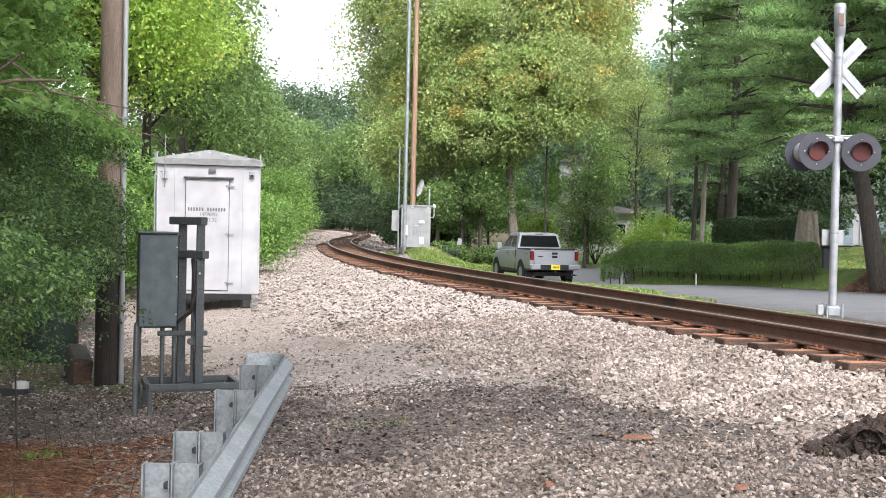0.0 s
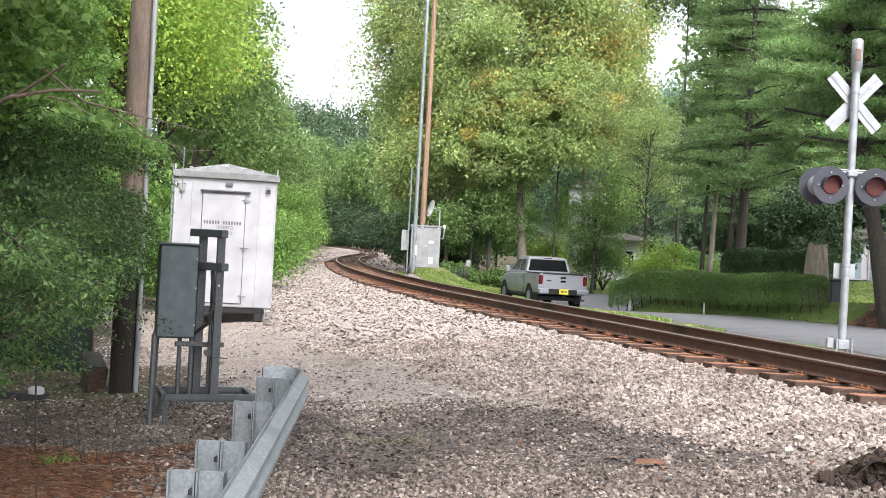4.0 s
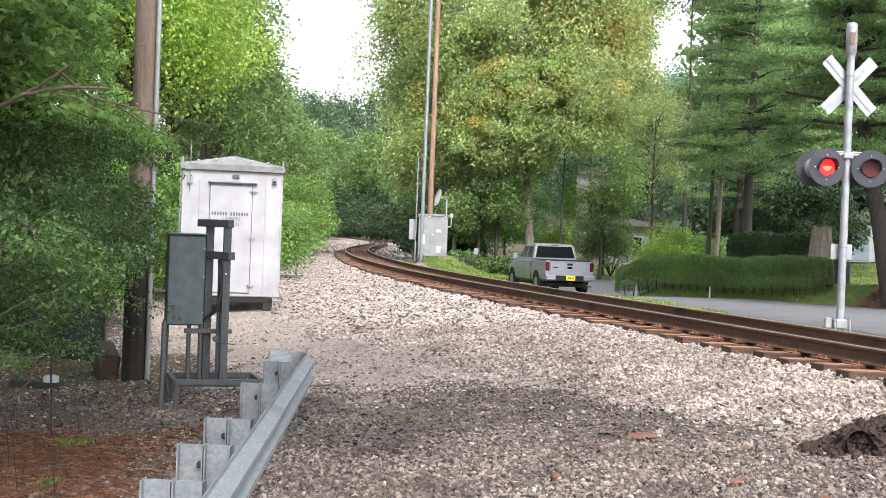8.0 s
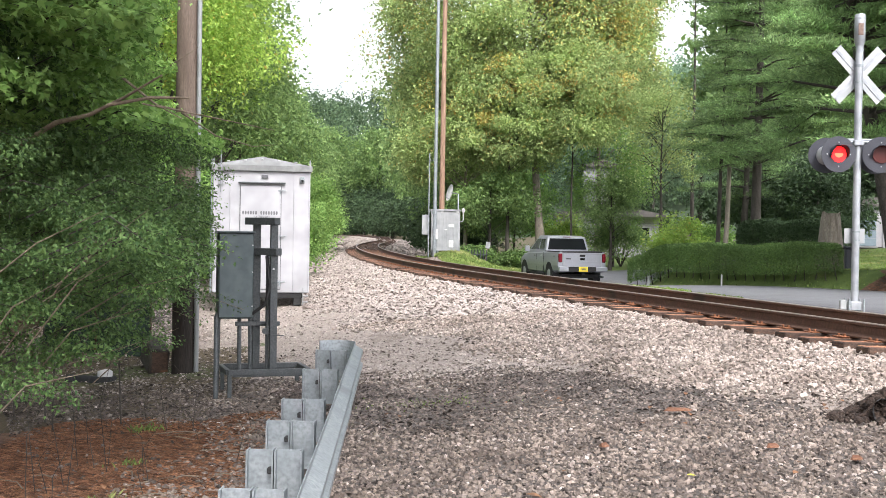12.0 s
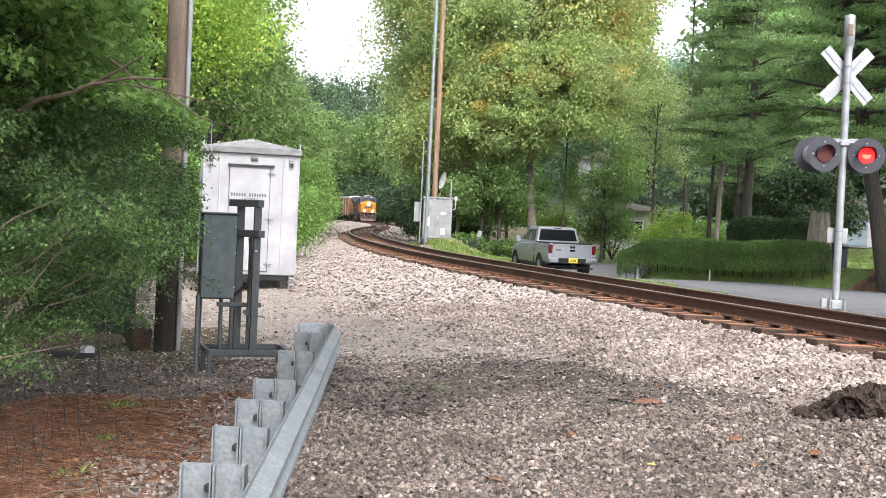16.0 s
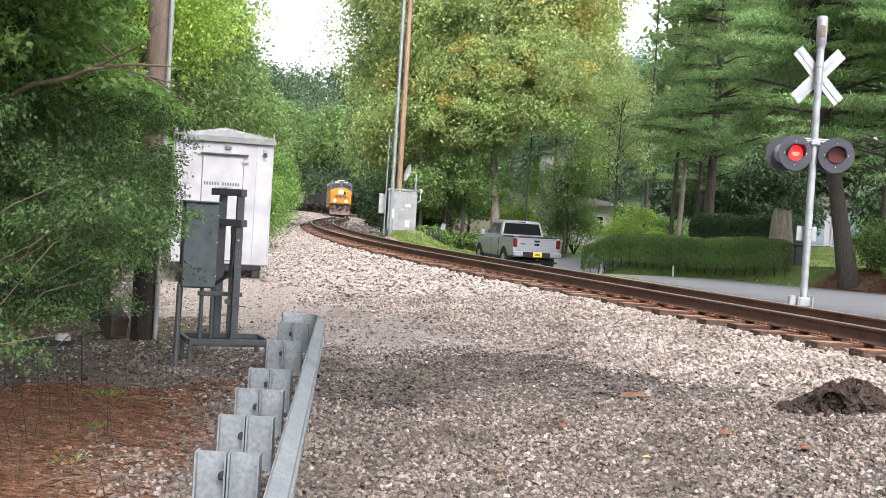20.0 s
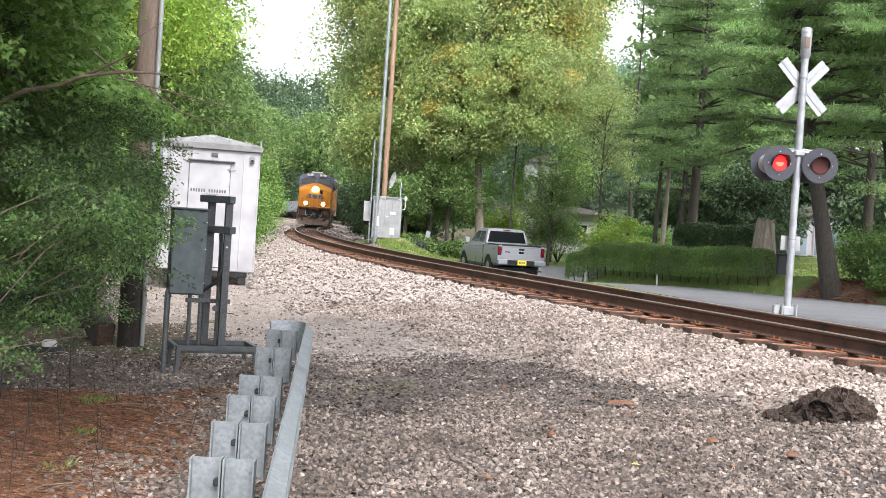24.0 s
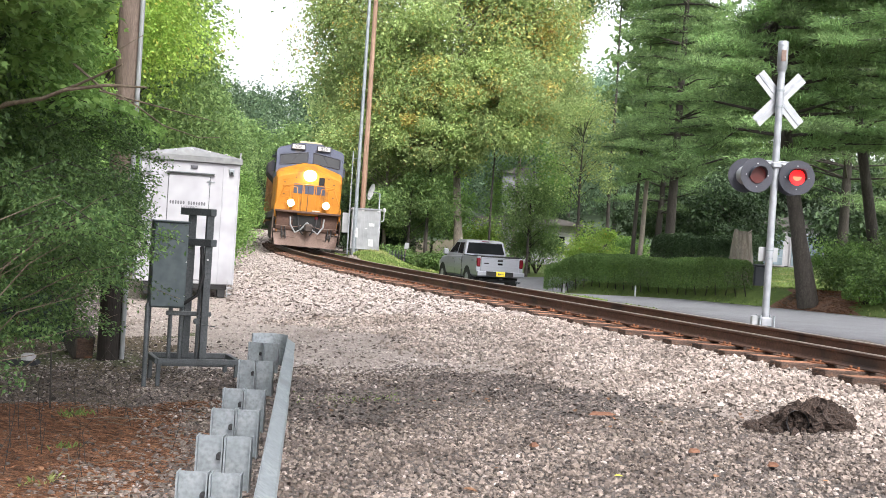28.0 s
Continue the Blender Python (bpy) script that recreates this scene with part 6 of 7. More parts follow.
def grow():
    rng = np.random.default_rng(12)
    y = 27 + 38 * rng.random(52000)
    d = 2.6 + 5.5 * rng.random(len(y)) ** 1.4
    x = track_x(y) + d
    keep = road_gap(x, y) > 3.0
    blades("verge_grass", x[keep], y[keep], 0.1, GRASS, "yellow-green rough grass along the track verge", 13, wide=0.02)
    y = 43 + 12 * rng.random(9000)
    blades("case_grass", track_x(y) + 1.75 + 1.6 * rng.random(len(y)), y, 0.14, GRASS, "yellow-green rough grass round the relay case", 19, wide=0.018)
    y = 23 + 5 * rng.random(3000)
    x = track_x(y) + 2.2 + 1.4 * rng.random(len(y))
    keep = road_gap(x, y) > 2.95
    blades("verge_tufts", x[keep], y[keep], 0.07, GRASS, "short sparse grass at the road's edge", 14)
    y = 24 + 34 * rng.random(60000)
    x = 5 + 15 * rng.random(len(y))
    g = road_gap(x, y)
    keep = (g > 2.95) & (beside(x, y) > 7.5) & (x > 0.16 * y) & (rng.random(len(y)) < 0.25 + 0.75 * step(3.5, 8, g)) & (np.hypot((x - 11.6) / 1.4, (y - 31) / 1.6) > 1)
    blades("lawn_grass", x[keep], y[keep], 0.055, GRASS, "mown garden lawn under the trees", 15, wide=0.02)
    x, y = rng.normal(-0.75, 0.34, 240), rng.normal(10.2, 0.2, 240)
    blades("yard_grass", x, y, 0.026, GRASS, "thin patch of grass in the gravel", 16, wide=0.006)
    x, y = rng.uniform(-4.4, -1.85, 48000), rng.uniform(4.6, 9.9, 48000)
    inside = np.minimum(-1.85 - 0.08 * (y - 6) - x, 9.9 - y)
    keep = rng.random(len(x)) < step(-0.25, 0.45, inside + 0.22 * np.sin(3 * x + 2 * y) + 0.12 * np.sin(7 * y - 4 * x))
    blades("pine_straw", x[keep], y[keep], 0.022, NEEDLES, "rust-coloured pine straw on the ground", 17, lean=5.0, wide=0.0016, category="pine straw")
    x, y = rng.uniform(10, 13.4, 9000), rng.uniform(29, 33, 9000)
    keep = np.hypot((x - 11.6) / 1.4, (y - 31) / 1.6) < 1
    blades("pine_straw", x[keep], y[keep], 0.03, NEEDLES, "rust-coloured pine straw under the pine", 18, lean=5.0, wide=0.005, category="pine straw")
    for i, (cx, cy, m, hgt, mat) in enumerate(((-2.75, 6.3, 22, 0.06, GRASS), (-2.95, 7.6, 26, 0.06, GRASS), (-3.3, 9.2, 50, 0.07, GRASS))):
        blades("weed_tuft", rng.normal(cx, 0.07, m), rng.normal(cy, 0.07, m), hgt, mat, "small green weed tuft in the pine straw", 30 + i, lean=0.7, wide=0.006)
    for i in range(26):
        x, y, a, l = rng.uniform(-3.6, -2.0), rng.uniform(5.0, 9.6), rng.uniform(0, 6.28), rng.uniform(0.12, 0.45)
        w = thing("fallen_twig", "thin grey-brown twig lying in the pine straw", "twig", lying(x, y, 0.012), "fallen twigs")
        part("stick", Build().tube([(0, 0, 0), (0.5 * l * math.cos(a), 0.5 * l * math.sin(a), 0.015), (l * math.cos(a + 0.2), l * math.sin(a + 0.2), 0.005)], [0.006, 0.005, 0.003], 5), TWIG, w)
    t = thing("dry_stalks", "thin dry brown stalks standing in the pine straw", "dry stalks")
    for i in range(26):
        x, y = rng.uniform(-3.6, -2.05), rng.uniform(5.2, 9.8)
        g, hgt = float(ground_z(x, y)), rng.uniform(0.2, 0.6) * (1.6 if x < -2.8 else 0.8)
        part("stalk", Build().tube([(x, y, g - 0.02), (x + rng.uniform(-0.08, 0.08), y, g + hgt * 0.6), (x + rng.uniform(-0.25, 0.25), y, g + hgt)], [0.0035, 0.0025, 0.0015], 4, cap=False), BARK, t)


grow()


# ---- buildings and garden things beyond the road ----
def make_garage():
    x, y = 26.0, 75.0
    t = thing("garage", "small pale garage with blue-grey door", "garage", pose(x, y, float(ground_z(x, y)) + 0.15, rz=-10))
    part("foundation", Build().box((0, 2.6, -0.6), (6.9, 4.9, 1.2), 0.01), MOSS, t)
    part("wall", Build().box((0, 2.6, 1.3), (7.0, 5.0, 2.6), 0.01), SIDING, t)
    part("roof", Build().prism([(-3.8, 2.6), (3.8, 2.6), (3.8, 2.7), (0, 3.3), (-3.8, 2.7)], "y", -0.3, 5.4), MOSS, t, "dark shingle roof")
    for x0 in (-2.3, 0.3):
        part("door_frame", Build().box((x0 + 0.95, 0.05, 1.1), (2.3, 0.12, 2.3), 0.01), SIDING, t)
        for i in range(4):
            part("door_panel", Build().box((x0 + 0.95, -0.03, 0.3 + 0.52 * i), (2.05, 0.06, 0.5), 0.01), DOOR_BLUE, t)


def make_house():
    x, y = 9.2, 84
    t = thing("house", "low white sided house behind the trees", "house", pose(x, y, float(ground_z(x, y)), rz=-6))
    part("wall", Build().box((0, 4, 1.5), (8.0, 7.0, 3.0), 0.01), SIDING, t)
    part("roof", Build().prism([(-4.4, 3.0), (4.4, 3.0), (4.4, 3.12), (0, 4.0), (-4.4, 3.12)], "y", -0.4, 7.9), MOSS, t)
    part("porch_roof", Build().box((-2.6, -1.2, 2.3), (4.4, 2.4, 0.2), 0.02), WHITE, t)
    for i in range(3):
        part("porch_post", Build().box((-4.6 + 2.0 * i, -2.3, 1.1), (0.14, 0.14, 2.2), 0.01), WHITE, t)
    for i in range(6):
        part("siding_board", Build().box((0, 0.48, 0.3 + 0.5 * i), (8.0, 0.03, 0.46), 0.01), WHITE, t)
    part("upper_wall", Build().box((-0.5, 4, 4.9), (2.7, 6.0, 3.6), 0.01), SIDING, t, "white gabled upper storey")
    part("gable_roof", Build().prism([(-2.05, 6.7), (1.05, 6.7), (-0.5, 7.3)], "y", 0.7, 7.2), MOSS, t)
    for xx in (-2.6, 0, 2.6):
        w = part("window", Build().box((xx, 0.44, 1.6), (1.1, 0.1, 1.4), 0.01), WHITE, t)
        part("pane", Build().box((xx, 0.38, 1.6), (0.9, 0.02, 1.2)), GLASS_DARK, w)


make_garage()
make_house()


def make_garden():
    x, y = 11.3, 37.2
    t = thing("tree_stump", "tall broken pale tree stump behind the hedge", "tree stump", pose(x, y, float(ground_z(x, y)) - 0.05))
    n = 20
    b, rows = Build(), 5
    rng = np.random.default_rng(77)
    vs = []
    for i in range(rows):
        for j in range(n):
            a = 2 * math.pi * j / n
            r = (0.46 - 0.04 * i) * (1 + 0.12 * math.sin(3 * a) + 0.07 * math.sin(7 * a + i))
            top = 0.16 * max(0, math.sin(2 * a + 0.5)) + rng.uniform(-0.05, 0.12) if i == rows - 1 else 0
            vs.append((r * math.cos(a), r * math.sin(a), 0.45 * i + top))
    vs.append((0, 0, 1.6))
    fs = [(i * n + j, i * n + (j + 1) % n, (i + 1) * n + (j + 1) % n, (i + 1) * n + j) for i in range(rows - 1) for j in range(n)]
    fs += [((rows - 1) * n + j, (rows - 1) * n + (j + 1) % n, rows * n) for j in range(n)]
    b.add(vs, fs, 0, False)
    part("stump", b, BARK_PALE, t)
    t = thing("leaning_pole", "pale bare pole leaning behind the hedge", "pole", pose(10.2, 48.5, float(ground_z(10.2, 48.5)), ry=2.2))
    part("shaft", Build().tube([(0, 0, -0.1), (0.04, 0, 2), (0.0, 0, 4.4)], [0.12, 0.11, 0.09], 10), BARK_PALE, t)
    t = thing("dark_bin", "black bin standing on the lawn", "bin", pose(13.0, 40.5, float(ground_z(13, 40.5))))
    part("bin_body", Build().box((0, 0, 0.4), (0.5, 0.5, 0.8), 0.05), SIGN_BLACK, t)
    part("bin_lid", Build().box((0, 0, 0.83), (0.56, 0.56, 0.06), 0.02), SIGN_BLACK, t)
    t = thing("marker_post", "leaning stake with a small pale sign", "marker post", pose(0.0, 52.6, float(ground_z(0, 52.6)), ry=9))
    part("stake", Build().box((0, 0, 0.55), (0.05, 0.05, 1.1), 0.005), TWIG, t)
    part("sign_board", Build().box((0, -0.03, 1.0), (0.2, 0.015, 0.3), 0.004), CASE_METAL, t)
    t = thing("stick_fence", "little fence of dark sticks in the grass", "stick fence", pose(-0.75, 52.5, float(ground_z(-0.7, 52.5))))
    for i in range(7):
        part("stick", Build().box((0.14 * i, 0.0, 0.3), (0.035, 0.035, 0.66 + 0.05 * (i % 2)), 0.004), SIGN_BLACK, t)
    part("stick_rail", Build().box((0.42, 0.0, 0.42), (0.95, 0.03, 0.03), 0.004), SIGN_BLACK, t)
    t = thing("white_stake", "short white marker stake before the hedge", "marker stake", pose(5.85, 40.6, float(ground_z(5.85, 40.6))))
    part("stake", Build().box((0, 0, 0.25), (0.07, 0.07, 0.6), 0.01), WHITE, t)
    t = thing("white_stake", "short white marker stake before the hedge", "marker stake", pose(7.75, 37.2, float(ground_z(7.75, 37.2))))
    part("stake", Build().box((0, 0, 0.2), (0.05, 0.05, 0.5), 0.01), WHITE, t)


make_garden()


# ---- pickup truck ----
def make_truck():
    t = thing("pickup_truck", "silver crew-cab pickup truck stopped on the side road", "pickup truck", pose(3.72, 43.2, float(ground_z(3.4, 45)) + 0.03, rz=13))
    w = 0.97
    # y runs forward from the rear bumper
    low, rings = Build(), []
    stations = ((0.1, 0.58, 1.26, 0.0), (0.16, 0.52, 1.29, 0.02), (1.0, 0.46, 1.29, 0.03), (1.98, 0.42, 1.28, 0.03), (3.0, 0.42, 1.25, 0.03), (4.3, 0.42, 1.22, 0.03), (5.2, 0.46, 1.14, 0.02), (5.65, 0.5, 1.04, -0.04), (5.85, 0.54, 0.9, -0.14))
    for y, zb, zt, fat in stations:
        half = [(0.84 + fat, zb), (0.92 + fat, zb + 0.08), (0.95 + fat, 0.76), (0.945 + fat, 0.92), (0.905 + fat, zt - 0.05), (0.86 + fat, zt)]
        rings.append([(x, y, z) for x, z in half] + [(-x, y, z) for x, z in half[::-1]])
    k = len(rings[0])
    fs = [(i * k + j, i * k + (j + 1) % k, (i + 1) * k + (j + 1) % k, (i + 1) * k + j) for i in range(len(rings) - 1) for j in range(k)]
    low.add([p for r in rings for p in r], fs + [tuple(range(k)), tuple(range((len(rings) - 1) * k, len(rings) * k))])
    part("body", low, TRUCK_SILVER, t, "silver painted body")
    bed = Build().box((0, 1.06, 1.26), (1.56, 1.6, 0.1))
    part("bed_liner", bed, DARK, t)
    cab = [(1.98, 1.2), (2.16, 1.84), (2.4, 1.91), (3.5, 1.91), (4.5, 1.25), (4.55, 1.2)]
    b = Build()
    inset = {1.2: 0.03, 1.25: 0.04, 1.84: 0.17, 1.91: 0.24}
    vs = [(-w + 0.03 + inset[z], y, z) for y, z in cab] + [(w - 0.03 - inset[z], y, z) for y, z in cab]
    k = len(cab)
    b.add(vs, [(i, (i + 1) % k, (i + 1) % k + k, i + k) for i in range(k)] + [tuple(range(k)), tuple(range(k, 2 * k))])
    part("cab", b, TRUCK_SILVER, t)
    rw = Build().add([(-0.8, 2.03, 1.36), (0.8, 2.03, 1.36), (0.7, 2.15, 1.8), (-0.7, 2.15, 1.8), (-0.8, 2.0, 1.36), (0.8, 2.0, 1.36), (0.7, 2.12, 1.8), (-0.7, 2.12, 1.8)], [(0, 3, 2, 1), (4, 5, 6, 7), (0, 1, 5, 4), (1, 2, 6, 5), (2, 3, 7, 6), (3, 0, 4, 7)])
    part("rear_window", rw, GLASS_DARK, t, "dark tinted rear window")
    for sx in (-1, 1):
        for y0, y1, y2, y3 in ((2.25, 3.0, 2.96, 2.4), (3.08, 4.2, 3.5, 3.08)):
            o = lambda z: sx * (w - 0.06 - (z - 1.2) / 0.64 * 0.14 + 0.006)  # noqa: E731
            g = Build().add([(o(1.34), y0, 1.34), (o(1.34), y1, 1.34), (o(1.78), y2, 1.78), (o(1.78), y3, 1.78), (o(1.34) - sx * 0.02, y0, 1.34), (o(1.34) - sx * 0.02, y1, 1.34), (o(1.78) - sx * 0.02, y2, 1.78), (o(1.78) - sx * 0.02, y3, 1.78)],
                            [(0, 1, 2, 3), (4, 7, 6, 5), (0, 4, 5, 1), (1, 5, 6, 2), (2, 6, 7, 3), (3, 7, 4, 0)])
            part("side_window", g, GLASS_DARK, t)
        part("tail_light", Build().box((sx * 0.87, 0.12, 1.06), (0.15, 0.12, 0.34), 0.03), TAIL_RED, t, "red tail light")
        part("wing_mirror", Build().box((sx * 1.1, 4.0, 1.36), (0.2, 0.12, 0.24), 0.03), TRUCK_SILVER, t)
        part("door_handle", Build().box((sx * 0.985, 2.3, 1.1), (0.03, 0.16, 0.04), 0.01), CHROME, t)
        part("door_handle", Build().box((sx * 0.985, 3.3, 1.1), (0.03, 0.16, 0.04), 0.01), CHROME, t)
        part("rocker", Build().box((sx * 0.95, 3.0, 0.4), (0.1, 2.0, 0.08), 0.02), DARK, t)
        for y in (1.25, 4.85):
            # solid dark disc on the body side, coloured as the shaded wheel well
            arch = Build().tube([(sx * 0.9, y, 0.42), (sx * 0.985, y, 0.42)], 0.47, 24)
            part("wheel_arch", arch, DARK, t)
            wh = part("wheel", Build().tube([(sx * 0.72, y, 0.39), (sx * 0.74, y, 0.39), (sx * 0.96, y, 0.39), (sx * 0.985, y, 0.39)], [0.34, 0.385, 0.385, 0.34], 24), BLACK_RUBBER, t)
            part("rim", Build().tube([(sx * 0.95, y, 0.39), (sx * 0.992, y, 0.39)], [0.25, 0.22], 18), CASE_METAL, wh)
        for yy in (2.1, 3.06):
            part("door_seam", Build().box((sx * 0.972, yy, 0.8), (0.006, 0.012, 0.74)), DARK, t)
    gate = part("tailgate", Build().box((0, 0.1, 1.0), (1.56, 0.06, 0.54), 0.015), TRUCK_SILVER, t, "silver tailgate")
    part("gate_handle", Build().box((0, 0.06, 1.15), (0.22, 0.03, 0.08), 0.012), DARK, gate)
    part("gate_badge", Build().box((0.0, 0.066, 1.02), (0.2, 0.01, 0.08), 0.03), GLASS_DARK, gate)
    part("gate_crease", Build().box((0, 0.068, 0.93), (1.5, 0.012, 0.02), 0.004), TRUCK_SILVER, gate)
    part("model_badge", Build().box((-0.56, 0.066, 1.03), (0.2, 0.008, 0.04)), DARK, gate)
    bump = part("rear_bumper", Build().box((0, 0.0, 0.64), (1.94, 0.22, 0.19), 0.03), TRUCK_SILVER, t, "silver step bumper")
    part("bumper_pad", Build().box((-0.05, -0.08, 0.64), (1.1, 0.09, 0.18), 0.01), DARK, bump)
    plate = part("number_plate", Build().box((-0.02, -0.135, 0.64), (0.36, 0.012, 0.19), 0.006), PLATE_YELLOW, bump, "yellow number plate")
    part("plate_marks", bars([(-0.14, 0.1, 0.64, 0.07, 5)], -0.143), PRINT, plate)
    part("high_brake_light", Build().box((0, 2.14, 1.86), (0.3, 0.04, 0.03), 0.006), TAIL_RED, t)
    for sx in (-1, 1):
        part("bed_rail_cap", Build().box((sx * 0.87, 1.06, 1.3), (0.12, 1.8, 0.03), 0.01), DARK, t)
        part("mud_flap", Build().box((sx * 0.8, 0.78, 0.34), (0.26, 0.02, 0.34), 0.005), BLACK_RUBBER, t)
        part("fender_badge", Build().box((sx * 0.985, 0.55, 1.12), (0.01, 0.3, 0.05)), STEEL, t)
        part("cab_seam", Build().box((sx * 0.975, 2.02, 0.85), (0.012, 0.02, 0.8)), DARK, t)
    part("tailgate_cap", Build().box((0, 0.1, 1.285), (1.58, 0.08, 0.03), 0.01), DARK, t)
    part("gate_groove", Build().box((0, 0.066, 1.22), (1.5, 0.008, 0.015)), STEEL, gate)
    part("hitch", Build().box((0, -0.02, 0.45), (0.1, 0.16, 0.08), 0.01), DARK, bump)
    part("roof_crease", Build().box((0, 2.95, 1.915), (1.1, 0.9, 0.012), 0.004), TRUCK_SILVER, t)
    part("underbody", Build().box((0, 2.8, 0.36), (1.5, 5.0, 0.14)), DARK, t)
    part("spare_wheel", Build().tube([(0, 0.75, 0.36), (0, 0.75, 0.44)], 0.34, 18), BLACK_RUBBER, t)
    part("exhaust", Build().tube([(0.72, 0.5, 0.36), (0.86, 0.1, 0.34)], 0.04, 10), STEEL, t)


make_truck()


# ---- train ----
def truck_frame(parent, y, axles=3):
    for sx in (-1, 1):
        part("truck_frame", Build().box((sx * 1.0, y, 0.75), (0.16, 1.9 * axles - 1.2, 0.3), 0.04), LOCO_DARK, parent)
    for i in range(axles):
        yy = y + (i - (axles - 1) / 2) * 1.9
        wh = Build()
        for sx in (-1, 1):
            wh.tube([(sx * 0.69, yy, 0.5), (sx * 0.83, yy, 0.5)], 0.5, 20)
        wh.tube([(-0.9, yy, 0.5), (0.9, yy, 0.5)], 0.09, 8)
        part("wheelset", wh, LOCO_DARK, parent)


PLATE_CREAM = material("cream_hatch", (0.42, 0.36, 0.22), (0.5, 0.44, 0.28), 3, 0.7)


def make_locomotive():
    """Front at y = 0 looking along -y; the hood runs back to +y. Rail head at z = 0."""
    t = thing("locomotive", "yellow and blue diesel freight locomotive with lit headlights", "locomotive")
    part("frame", Build().box((0, 11.2, 1.45), (2.9, 20.6, 0.35), 0.04), LOCO_DARK, t)
    # wide nose, its top rising to the windshield
    nose, rings = Build(), []
    for y, w, edge, mid in ((0.62, 1.4, 3.02, 3.3), (0.7, 1.46, 3.1, 3.36), (1.5, 1.5, 3.36, 3.72)):
        half = [(w, 1.62), (w, 2.4), (w, edge - 0.08), (w - 0.1, edge + 0.02), (0.32, mid)]
        rings.append([(x, y, z) for x, z in half] + [(-x, y, z) for x, z in half[::-1]])
    k = len(rings[0])
    fs = [(i * k + j, i * k + (j + 1) % k, (i + 1) * k + (j + 1) % k, (i + 1) * k + j) for i in range(2) for j in range(k)]
    nose.add([p for r in rings for p in r], fs + [tuple(range(k)), tuple(range(2 * k, 3 * k))])
    part("nose", nose, LOCO_YELLOW, t, "yellow wide nose")
    part("cab_lower", Build().box((0, 3.2, 2.4), (3.02, 3.4, 1.5), 0.03), LOCO_YELLOW, t, "yellow lower cab")
    top = Build()
    sect = [(-1.525, 3.05), (0, 3.38), (1.525, 3.05), (1.525, 4.24), (1.38, 4.36), (0.45, 4.62), (-0.45, 4.62), (-1.38, 4.36), (-1.525, 4.24)]
    vs = [(x, 1.42 + 0.28 * (z - 3.05) / 1.5, z) for x, z in sect] + [(x, 5.0, z) for x, z in sect]
    k = len(sect)
    top.add(vs, [(i, (i + 1) % k, (i + 1) % k + k, i + k) for i in range(k)] + [tuple(range(k))[::-1], tuple(range(k, 2 * k))])
    part("cab_upper", top, LOCO_BLUE, t, "blue-grey upper cab")
    part("roof_hatch", Build().box((0, 3.2, 4.66), (1.0, 2.2, 0.12), 0.03), PLATE_CREAM, t)
    for sx in (-1, 1):
        def tilt(x, z, d):
            return (x, 1.42 + 0.28 * (z - 3.05) / 1.5 - d, z)
        pts = [(sx * 0.12, 3.76), (sx * 1.36, 3.6), (sx * 1.36, 4.02), (sx * 0.12, 4.22)]
        g = Build().add([tilt(x, z, 0.012) for x, z in pts] + [tilt(x, z, -0.02) for x, z in pts], [(0, 1, 2, 3), (4, 7, 6, 5), (0, 4, 5, 1), (1, 5, 6, 2), (2, 6, 7, 3), (3, 7, 4, 0)])
        win = part("windshield", g, GLASS_DARK, t, "dark windshield pane")
        for (xa, za), (xb, zb) in zip(pts, pts[1:] + pts[:1]):
            part("window_gasket", Build().tube([tilt(xa, za, 0.015), tilt(xb, zb, 0.015)], 0.025, 5), SIGN_BLACK, win)
        part("wiper", Build().tube([tilt(sx * 0.5, 4.22, 0.03), tilt(sx * 0.8, 3.8, 0.03)], 0.012, 5), SIGN_BLACK, win)
        nb = part("number_board", Build().box((sx * 0.58, 1.6, 4.42), (0.66, 0.12, 0.26), 0.02), SIGN_BLACK, t)
        part("number_face", Build().box((sx * 0.58, 1.536, 4.42), (0.56, 0.008, 0.18)), WHITE, nb)
        letters("856", 0.22, PRINT, nb, pose(sx * 0.58, 1.528, 4.42, rx=90), "number_text")
        part("side_window", Build().box((sx * 1.528, 3.2, 3.6), (0.02, 1.5, 0.6), 0.01), GLASS_DARK, t)
        part("side_mirror", Build().box((sx * 1.62, 2.3, 3.5), (0.14, 0.05, 0.4), 0.01), SIGN_BLACK, t)
        part("sunshade", Build().box((sx * 1.6, 3.2, 4.0), (0.2, 1.7, 0.03), 0.008), LOCO_BLUE, t)
        dl = part("ditch_light_housing", Build().tube([(sx * 0.78, 0.1, 1.93), (sx * 0.78, 0.62, 1.93)], 0.13, 18), LOCO_YELLOW, t)
        # lens wider than its housing, to stand for the lamp's bloom
        part("ditch_light", Build().tube([(sx * 0.78, 0.1, 1.93), (sx * 0.78, 0.05, 1.93), (sx * 0.78, 0.03, 1.93)], [0.15, 0.13, 0.06], 18), DITCH_GLOW, dl, "lit white ditch light")
        rail = Build()
        rail.tube([(sx * 1.45, 0.25, 1.3), (sx * 1.47, 0.25, 1.75), (sx * 1.1, 0.22, 2.62), (sx * 0.55, 0.2, 2.62), (sx * 0.45, 0.2, 1.9), (sx * 0.42, 0.2, 1.62)], 0.024, 6)
        rail.tube([(sx * 1.3, 0.25, 0.5), (sx * 1.36, 0.2, 1.2), (sx * 1.45, 0.25, 1.75)], 0.022, 6)
        rail.tube([(sx * 0.85, 0.2, 1.62), (sx * 0.85, 0.2, 2.62)], 0.02, 6)
        part("handrail", rail, LOCO_YELLOW, t)
